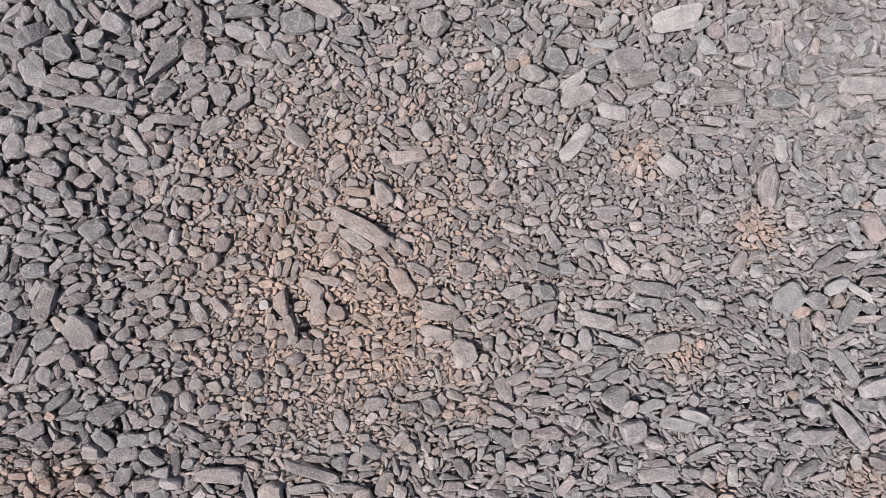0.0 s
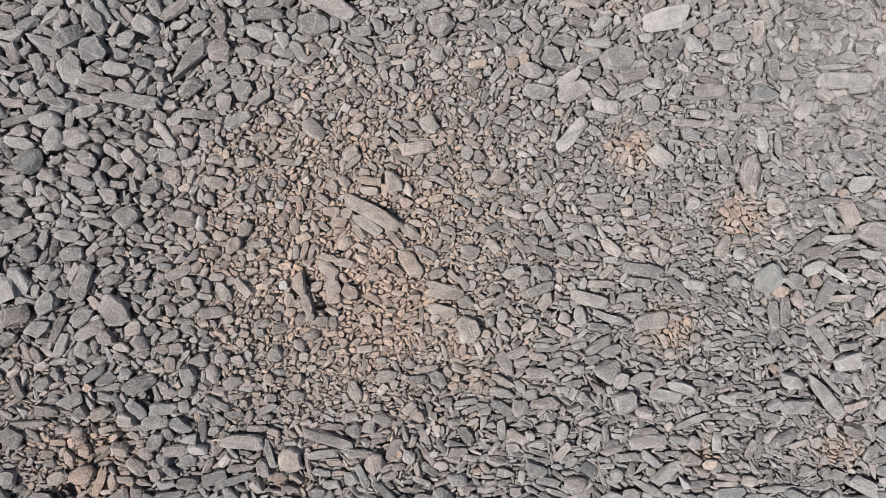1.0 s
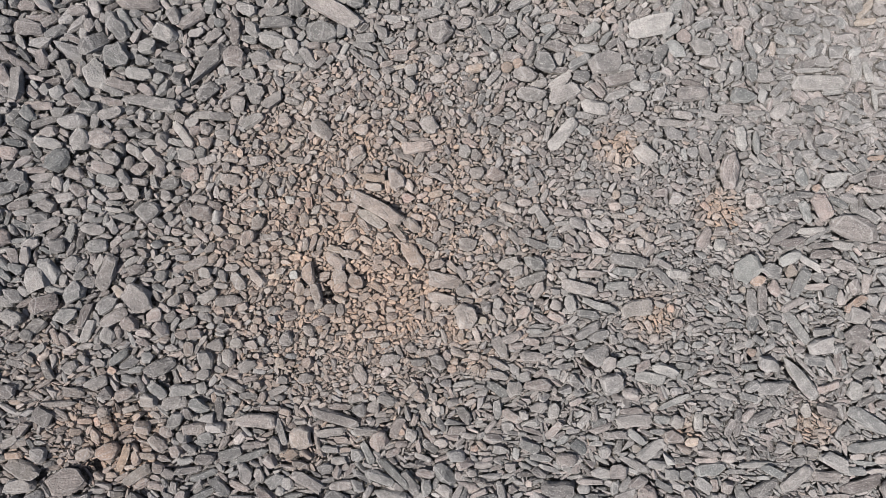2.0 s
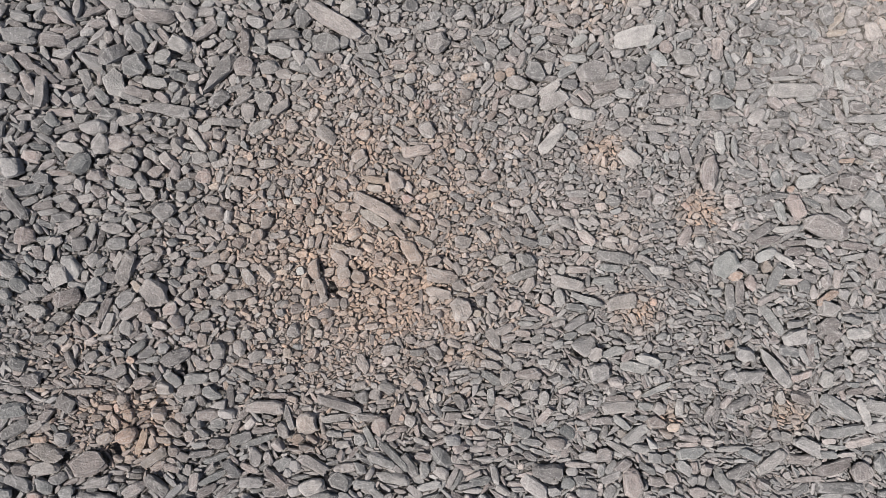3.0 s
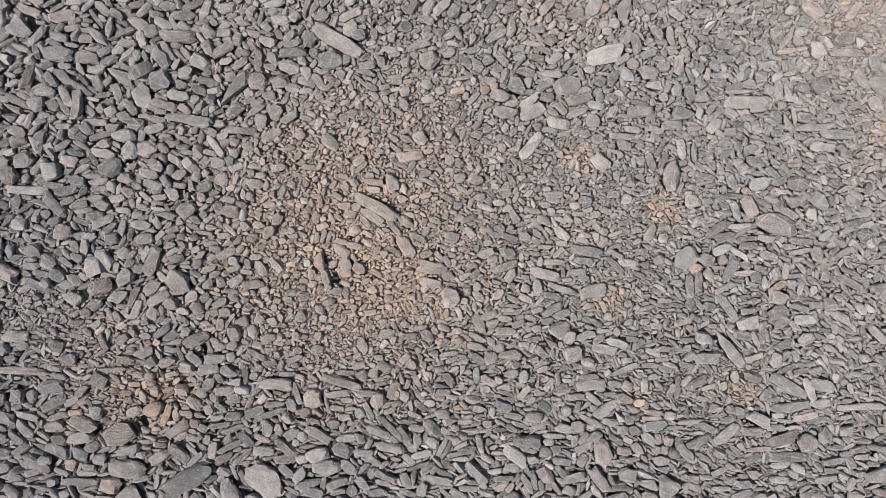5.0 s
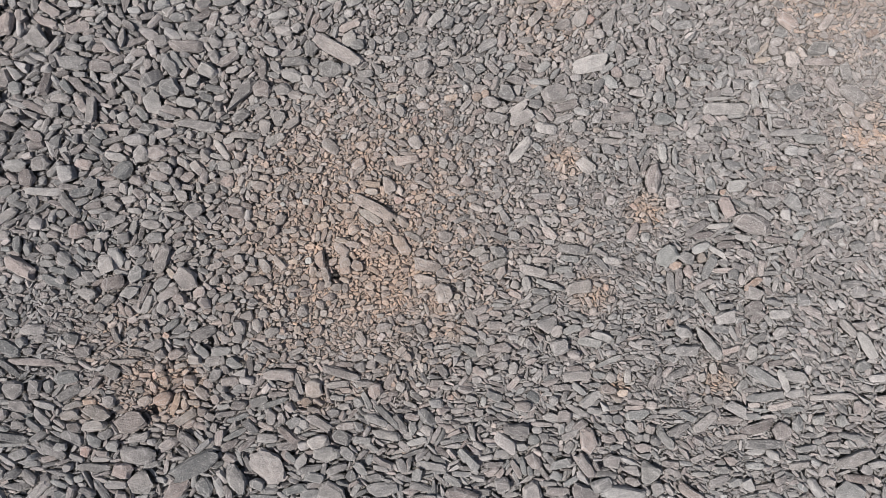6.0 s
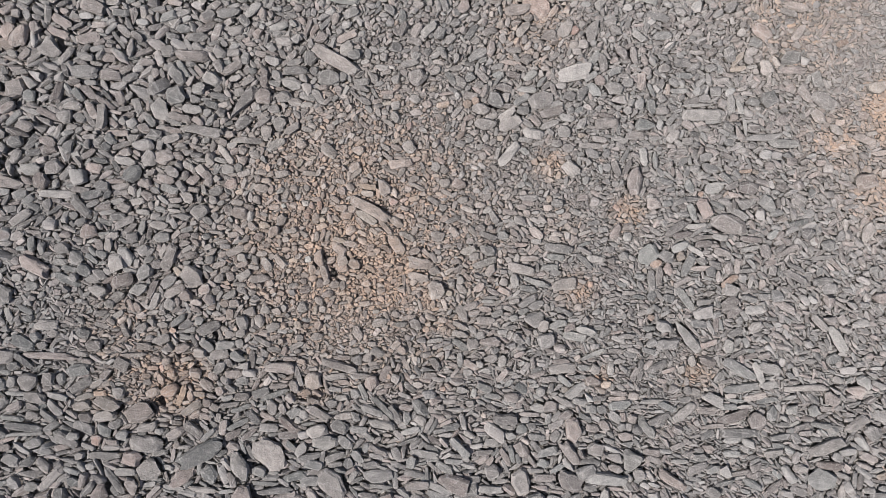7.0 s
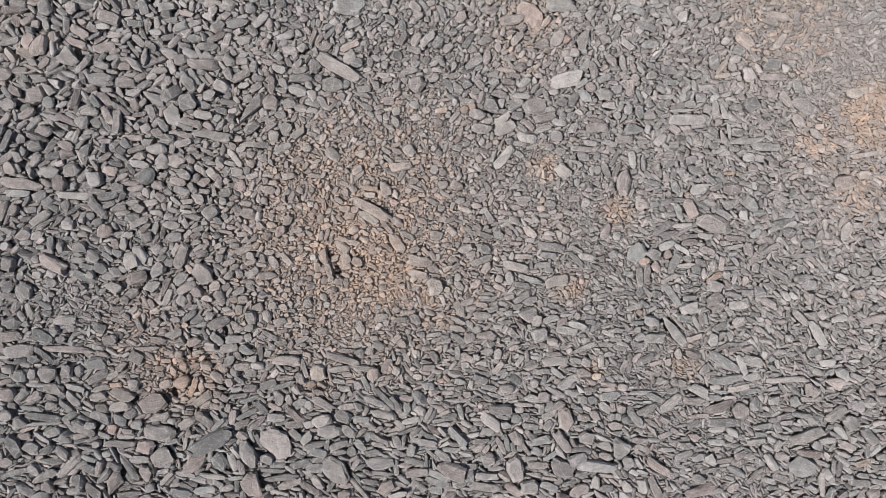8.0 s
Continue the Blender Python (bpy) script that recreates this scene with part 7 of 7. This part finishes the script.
stone("lump", 0.667, 0.392, 0.033, 0.022, 0, "tan")
stone("lump", 0.186, 0.331, 0.033, 0.022, 0, "grey")
stone("lump", -0.321, -0.313, 0.033, 0.022, 0, "grey")
stone("splinter", 1.404, 0.612, 0.048, 0.015, 85, "pale")
stone("splinter", 0.381, 0.060, 0.048, 0.015, 5, "pale")
stone("splinter", 1.309, 0.252, 0.048, 0.015, 5, "tan")
stone("splinter", -0.024, -0.169, 0.048, 0.015, -85, "grey")
stone("splinter", -0.793, 0.538, 0.048, 0.015, -1, "grey")
stone("nub", 0.271, 0.348, 0.030, 0.024, 37, "pink")
stone("splinter", 0.300, 0.345, 0.048, 0.015, -22, "dark")
stone("chip", -0.249, 0.571, 0.040, 0.018, 59, "pale")
stone("chip", 0.758, -0.189, 0.040, 0.018, -48, "grey")
stone("lump", -0.434, -0.076, 0.034, 0.021, 18, "dark")
stone("lump", 0.235, 0.132, 0.034, 0.021, 27, "dark")
stone("lump", 0.112, -0.087, 0.034, 0.021, 72, "grey")
stone("lump", -0.375, 0.608, 0.037, 0.019, 60, "grey")
stone("lump", -0.820, 0.146, 0.037, 0.019, 75, "grey")
stone("lump", -0.477, 0.021, 0.037, 0.019, 0, "grey")
stone("lump", 0.229, 0.334, 0.037, 0.019, -35, "grey")
stone("lump", 0.805, 0.110, 0.037, 0.019, -40, "orange")
stone("lump", 0.397, -0.193, 0.037, 0.019, 0, "grey")
stone("lump", 0.147, -0.582, 0.037, 0.019, -50, "tan")
stone("chip", -0.456, -0.091, 0.039, 0.018, 11, "tan")
stone("chip", -0.266, 0.474, 0.039, 0.018, 18, "pale")
stone("chip", -0.053, 0.375, 0.039, 0.018, 18, "tan")
stone("lump", 0.254, 0.075, 0.033, 0.021, -27, "dark")
stone("lump", -0.987, 0.130, 0.033, 0.021, 64, "pale")
stone("splinter", 0.931, 0.000, 0.046, 0.015, -9, "pink")
stone("chip", 0.025, 0.302, 0.038, 0.018, 14, "pale")
stone("nub", -0.358, -0.138, 0.026, 0.026, 0, "pink")
stone("nub", 0.601, -0.596, 0.026, 0.026, 0, "tan")
stone("nub", 1.107, -0.724, 0.026, 0.026, 0, "pink")
stone("nub", 0.084, 0.075, 0.028, 0.024, -18, "dark")
stone("lump", -0.293, 0.538, 0.032, 0.021, 57, "grey")
stone("lump", -0.128, 0.392, 0.032, 0.021, 20, "dark")
stone("pebble", 0.089, 0.574, 0.037, 0.018, 10, "tan")
stone("chip", -0.292, 0.072, 0.037, 0.018, -43, "pale")
stone("chip", -0.141, 0.021, 0.037, 0.018, -37, "pink")
stone("chip", -0.023, 0.143, 0.037, 0.018, 24, "pink")
stone("chip", -0.800, -0.494, 0.037, 0.018, -37, "pink")
stone("splinter", 0.801, -0.373, 0.055, 0.012, 15, "pink")
stone("chip", -0.092, -0.311, 0.044, 0.015, -60, "grey")
stone("chip", 0.791, -0.120, 0.044, 0.015, -10, "grey")
stone("chip", -0.020, 0.573, 0.044, 0.015, 16, "dark")
stone("chip", -0.548, 0.138, 0.044, 0.015, 43, "pink")
stone("lump", 0.787, 0.057, 0.031, 0.021, 14, "pale")
stone("lump", 0.352, 0.380, 0.029, 0.022, 0, "tan")
stone("lump", -0.409, 0.130, 0.029, 0.022, 0, "white")
stone("lump", 0.539, 0.144, 0.029, 0.022, -90, "tan")
stone("lump", 0.575, 0.237, 0.029, 0.022, -90, "orange")
stone("lump", -0.964, -0.508, 0.029, 0.022, -90, "orange")
stone("lump", -0.388, -0.451, 0.029, 0.022, 0, "tan")
stone("lump", 0.382, -0.092, 0.030, 0.021, -49, "pale")
stone("lump", 0.107, -0.060, 0.030, 0.021, -11, "pink")
stone("lump", 0.114, 0.616, 0.030, 0.021, 9, "grey")
stone("lump", 0.206, 0.309, 0.035, 0.018, 70, "grey")
stone("chip", -0.411, 0.486, 0.042, 0.015, 46, "grey")
stone("lump", -0.312, 0.370, 0.030, 0.021, -8, "dark")
stone("lump", -0.612, -0.050, 0.030, 0.021, 55, "pink")
stone("lump", -0.238, 0.617, 0.033, 0.019, -60, "grey")
stone("lump", -0.393, 0.465, 0.033, 0.019, 30, "grey")
stone("lump", 0.445, 0.228, 0.033, 0.019, 80, "pale")
stone("lump", -0.368, -0.280, 0.033, 0.019, 80, "tan")
stone("lump", 1.140, -0.561, 0.033, 0.019, 0, "orange")
stone("lump", -0.313, 0.467, 0.034, 0.018, 18, "grey")
stone("lump", -0.614, 0.194, 0.034, 0.018, 60, "pale")
stone("lump", -0.404, 0.191, 0.029, 0.021, -51, "pale")
stone("lump", 0.225, 0.577, 0.029, 0.021, 39, "grey")
stone("lump", -0.340, 0.374, 0.029, 0.021, 60, "pink")
stone("splinter", 0.372, 0.373, 0.050, 0.012, 62, "grey")
stone("chip", -0.125, 0.168, 0.040, 0.015, -80, "orange")
stone("chip", -0.821, -0.099, 0.040, 0.015, -5, "grey")
stone("chip", -0.621, 0.229, 0.040, 0.015, 49, "dark")
stone("nub", -0.244, 0.524, 0.026, 0.023, 50, "grey")
stone("lump", 0.041, 0.012, 0.033, 0.018, 54, "pink")
stone("lump", -0.156, 0.234, 0.033, 0.018, -43, "pale")
stone("lump", -0.291, 0.444, 0.033, 0.018, 27, "pale")
stone("lump", -0.382, 0.308, 0.033, 0.018, 27, "tan")
stone("lump", -0.451, -0.043, 0.028, 0.021, 21, "tan")
stone("lump", -0.268, 0.372, 0.028, 0.021, 19, "pale")
stone("lump", -0.347, 0.320, 0.028, 0.021, 43, "pink")
stone("chip", -0.089, 0.521, 0.039, 0.015, 16, "tan")
stone("lump", -0.422, -0.023, 0.032, 0.018, -22, "tan")
stone("lump", 0.111, 0.165, 0.032, 0.018, -19, "tan")
stone("lump", 0.101, 0.187, 0.032, 0.018, 34, "pink")
stone("nub", -0.384, 0.121, 0.026, 0.022, -90, "orange")
stone("nub", -0.402, 0.079, 0.026, 0.022, 0, "orange")
stone("nub", 0.835, 0.080, 0.026, 0.022, 0, "orange")
stone("nub", 0.699, -0.187, 0.026, 0.022, -90, "orange")
stone("nub", 0.009, -0.541, 0.026, 0.022, 0, "white")
stone("nub", 0.126, -0.591, 0.026, 0.022, 0, "orange")
stone("nub", -0.616, -0.363, 0.027, 0.021, -16, "pale")
stone("lump", 0.019, -0.482, 0.033, 0.017, -80, "white")
stone("lump", -0.341, 0.163, 0.031, 0.018, 71, "dark")
stone("lump", 0.407, 0.169, 0.031, 0.018, 61, "dark")
stone("chip", -0.733, 0.418, 0.037, 0.015, 80, "grey")
stone("chip", 0.335, 0.406, 0.037, 0.015, 80, "pale")
stone("chip", -0.435, 0.221, 0.037, 0.015, 0, "pink")
stone("chip", 0.494, -0.121, 0.037, 0.015, 85, "grey")
stone("chip", 1.221, -0.535, 0.037, 0.015, -45, "dark")
stone("pebble", -0.595, 0.407, 0.024, 0.023, 33, "grey")
stone("lump", -0.402, 0.330, 0.029, 0.019, -30, "tan")
stone("lump", 1.346, 0.248, 0.029, 0.019, 0, "tan")
stone("lump", -0.132, -0.290, 0.029, 0.019, 20, "pale")
stone("splinter", -0.333, 0.478, 0.045, 0.012, 4, "pale")
stone("splinter", -0.720, -0.194, 0.045, 0.012, -15, "pink")
stone("chip", -0.380, -0.003, 0.036, 0.015, 81, "pale")
stone("nub", -0.343, 0.067, 0.025, 0.021, 0, "tan")
stone("chip", 0.536, 0.383, 0.035, 0.015, 59, "grey")
stone("chip", -0.200, 0.491, 0.035, 0.015, 40, "pale")
stone("lump", 0.461, 0.597, 0.029, 0.018, 22, "grey")
stone("chip", 0.460, 0.200, 0.033, 0.015, -30, "pale")
stone("chip", -1.203, -0.453, 0.033, 0.015, 0, "tan")
stone("splinter", 0.415, 0.592, 0.041, 0.012, -48, "grey")
stone("nub", 1.133, 0.164, 0.022, 0.022, 0, "orange")
stone("nub", 0.913, -0.133, 0.022, 0.022, 0, "tan")
stone("nub", 0.285, -0.696, 0.022, 0.022, 0, "white")
stone("nub", 1.096, -0.524, 0.022, 0.022, 0, "tan")
stone("nub", 1.141, -0.453, 0.022, 0.022, 0, "pink")
stone("splinter", 0.270, 0.203, 0.040, 0.012, -48, "dark")
stone("chip", -0.570, 0.087, 0.032, 0.015, -22, "pink")
stone("splinter", 0.873, -0.045, 0.040, 0.012, -42, "grey")
stone("nub", -0.068, -0.095, 0.024, 0.019, -90, "tan")
stone("chip", -0.840, -0.044, 0.030, 0.015, 62, "pink")
stone("lump", -0.249, 0.059, 0.029, 0.015, 0, "tan")
stone("lump", 0.169, 0.440, 0.029, 0.015, 69, "grey")
stone("lump", -0.231, 0.363, 0.024, 0.018, 53, "tan")
stone("nub", -0.494, 0.121, 0.022, 0.019, 0, "white")
stone("nub", -0.084, -0.541, 0.022, 0.019, -90, "orange")
stone("nub", 0.447, 0.275, 0.023, 0.018, 0, "pink")
stone("lump", -0.006, -0.480, 0.025, 0.016, 54, "white")

# the scrapes stay open
for cx, cy, reach, depth in HOLES:
    hit = footprint(cx, cy, reach * 0.5, reach * 0.98, 0.25)
    taken[hit[0]] |= hit[1]

# ---- the loose shingle between them ----
rng = np.random.default_rng(5)
ring = [(r * math.cos(k * math.pi / 6 + r), r * math.sin(k * math.pi / 6 + r)) for r in (0.35, 0.62, 0.9) for k in range(12)]
ring = np.array(ring + [(0, 0)])
laid = []


def lay(factor, rounds, tolerance, full, sunk=0.0):
    """Lay stones of factor times the local size wherever they fit between those that lie there."""
    for _ in range(rounds):
        if taken.mean() > full:
            return
        free = np.flatnonzero(~taken.ravel())
        pick = rng.choice(free, min(9000, len(free)), replace=False)
        y = (pick // taken.shape[1] + rng.random(len(pick))) * CELL + SOUTH
        x = (pick % taken.shape[1] + rng.random(len(pick))) * CELL + WEST
        a = grade_at(x, y) * factor * np.exp(rng.normal(0, 0.22, len(x))) / 2
        flat = slate_at(x, y)
        b = a / np.clip(rng.normal(1.45 + 1.0 * flat, 0.3 + 0.5 * flat), 1.12, 4.5)
        a, b = a * (0.9 + 0.3 * flat), b * (0.95 + 0.1 * flat)
        lean = 0.3 * np.sin(2.3 * x + 1.1) + 0.4 * np.sin(1.9 * y - x + 0.3)
        best, best_turn = np.full(len(x), 9.0), np.zeros(len(x))
        for k in range(6):
            t = lean + rng.normal(0, 1, len(x)) * (0.95 - 0.5 * flat) + (k % 3 == 2) * rng.uniform(0, 3.14, len(x))
            c, s = np.cos(t)[:, None], np.sin(t)[:, None]
            u, v = ring[:, 0] * a[:, None], ring[:, 1] * b[:, None]
            i = ((y[:, None] + u * s + v * c - SOUTH) / CELL).astype(int).clip(0, taken.shape[0] - 1)
            j = ((x[:, None] + u * c - v * s - WEST) / CELL).astype(int).clip(0, taken.shape[1] - 1)
            share = taken[i, j].mean(1)
            better = share < best
            best, best_turn = np.where(better, share, best), np.where(better, t, best_turn)
        for k in np.flatnonzero(best <= tolerance):
            hit = footprint(x[k], y[k], a[k] * 0.94, b[k] * 0.94, best_turn[k])
            if hit is None:
                continue
            cells = taken[hit[0]]
            if (cells & hit[1]).sum() > tolerance * max(1, hit[1].sum()):
                continue
            cells |= hit[1]
            laid.append((x[k], y[k], a[k], b[k], best_turn[k], sunk, -1))


lay(1.4, 2, 0.06, 0.46)
lay(1.0, 7, 0.09, 0.70)
lay(0.7, 9, 0.12, 0.81, 0.2)
lay(0.5, 15, 0.20, 0.90, 0.6)
# a second layer below shows in the gaps
free = np.flatnonzero(~taken.ravel())
for cell in rng.choice(free, 6000, replace=False):
    y, x = (cell // taken.shape[1]) * CELL + SOUTH, (cell % taken.shape[1]) * CELL + WEST
    a = float(grade_at(np.array(x), np.array(y))) * rng.uniform(0.35, 0.7)
    laid.append((x, y, a, a / rng.uniform(1.1, 2.0), rng.uniform(0, 3.14), 1, -1))
# beyond the bed the loose stones thin out over the same shingle
ring_x, ring_y = rng.uniform(WEST - 1.6, EAST + 1.6, 44000), rng.uniform(SOUTH - 1.6, NORTH + 1.6, 44000)
beyond = np.maximum(np.maximum(WEST - ring_x, ring_x - EAST), np.maximum(SOUTH - ring_y, ring_y - NORTH))
outside = (beyond > -0.01) & (rng.random(44000) < np.exp(-beyond / 0.38))
for x, y in zip(ring_x[outside], ring_y[outside]):
    a = 0.019 * math.exp(rng.normal(0, 0.35))
    laid.append((x, y, a, a / rng.uniform(1.2, 2.4), rng.uniform(0, 3.14), 0.3, -1))
laid = np.array(laid)

FORMS = ("slab", "slab", "wedge", "slab", "block", "block", "pebble")
SHAPES = [stone_shape(FORMS[k % 7], False, rng) for k in range(140)]
SMALL = [pebble_shape(1, rng) if k % 7 == 6 else broken_shape(FORMS[k % 7], False, rng, False) for k in range(140)]


def heap(name, rows, shapes, label):
    """Joins many loose stones, each a closed shape, into one object."""
    points, faces, rusts, rims, owns, count = [], [], [], [], [], 0
    split = rng.random(len(rows)) < slate_at(rows[:, 0], rows[:, 1])
    kind = rng.integers(0, len(shapes) // 7, len(rows)) * 7 + np.where(split, rng.integers(0, 4, len(rows)), rng.choice((4, 5, 6), len(rows), p=(0.45, 0.40, 0.15)))
    for k, (shape, tris, worn) in enumerate(shapes):
        x, y, a, b, turn, deep, own = rows[kind == k].T
        n, per = len(x), len(shape)
        thick = np.minimum(b * rng.uniform(0.75, 1.25, n), 0.021)
        p = shape[None] * np.stack([a, b, thick], 1)[:, None, :]
        owns.append(p.reshape(-1, 3))
        tip, roll = rng.normal(0, 0.27, n), rng.normal(0, 0.34, n)
        c, s = np.cos(roll)[:, None], np.sin(roll)[:, None]
        p = np.stack([p[..., 0], p[..., 1] * c - p[..., 2] * s, p[..., 1] * s + p[..., 2] * c], -1)
        c, s = np.cos(tip)[:, None], np.sin(tip)[:, None]
        p = np.stack([p[..., 0] * c + p[..., 2] * s, p[..., 1], p[..., 2] * c - p[..., 0] * s], -1)
        c, s = np.cos(turn)[:, None], np.sin(turn)[:, None]
        z = bed(x, y) + 0.2 * thick + rng.uniform(-0.5, 0.5, n) * np.maximum(thick, 0.008) - deep * rng.uniform(0.010, 0.020, n) * np.clip((grade_at(x, y) / 0.026) ** 2, 0.8, 2.2)
        p = np.stack([p[..., 0] * c - p[..., 1] * s + x[:, None], p[..., 0] * s + p[..., 1] * c + y[:, None], p[..., 2] + z[:, None]], -1)
        share = rust_at(x, y)
        rust = np.clip(share * 1.9 + rng.normal(0, 0.20, n) * (share > 0.08), 0, 0.9) + (rng.random(n) < 0.004) * 0.45
        rust = np.where(own >= 0, own, rust * np.where(a > 0.016, 0.55, 1.0))
        points.append(p.reshape(-1, 3))
        faces.append((tris[None] + (count + np.arange(n) * per)[:, None, None]).reshape(-1, 3))
        rusts.append(np.repeat(np.clip(rust, 0, 1), per))
        rims.append(np.tile(worn, n))
        count += n * per
    p, f = np.concatenate(points), np.concatenate(faces)
    mesh = bpy.data.meshes.new(name)
    mesh.vertices.add(len(p))
    mesh.vertices.foreach_set("co", p.astype(np.float32).ravel())
    mesh.loops.add(len(f) * 3)
    mesh.loops.foreach_set("vertex_index", f.astype(np.int32).ravel())
    mesh.polygons.add(len(f))
    mesh.polygons.foreach_set("loop_start", np.arange(0, len(f) * 3, 3, dtype=np.int32))
    mesh.polygons.foreach_set("use_smooth", np.ones(len(f), bool))
    mesh.attributes.new("edge", "FLOAT", "FACE").data.foreach_set("value", np.concatenate(rims).astype(np.float32))
    mesh.update(calc_edges=True)
    mesh.validate()
    mesh.set_sharp_from_angle(angle=radians(30))
    att = mesh.attributes.new("rust", "FLOAT", "POINT")
    att.data.foreach_set("value", np.concatenate(rusts).astype(np.float32))
    own = mesh.attributes.new("own", "FLOAT_VECTOR", "POINT")
    own.data.foreach_set("vector", np.concatenate(owns).astype(np.float32).ravel())
    mesh.materials.append(SHINGLE)
    return tagged(new(name, mesh), label, "gravel", kind="stuff")


size = laid[:, 2] * 2
heap("fine_gravel", laid[(size < 0.036) | (laid[:, 5] > 0.9) | (laid[:, 5] == 0.3)], SMALL, "fine grey and rusty slate gravel packed between larger stones")
heap("shingle", laid[(size >= 0.036) & (laid[:, 5] <= 0.9) & (laid[:, 5] != 0.3)], SHAPES, "loose grey slate shingle of flat and angular stones")
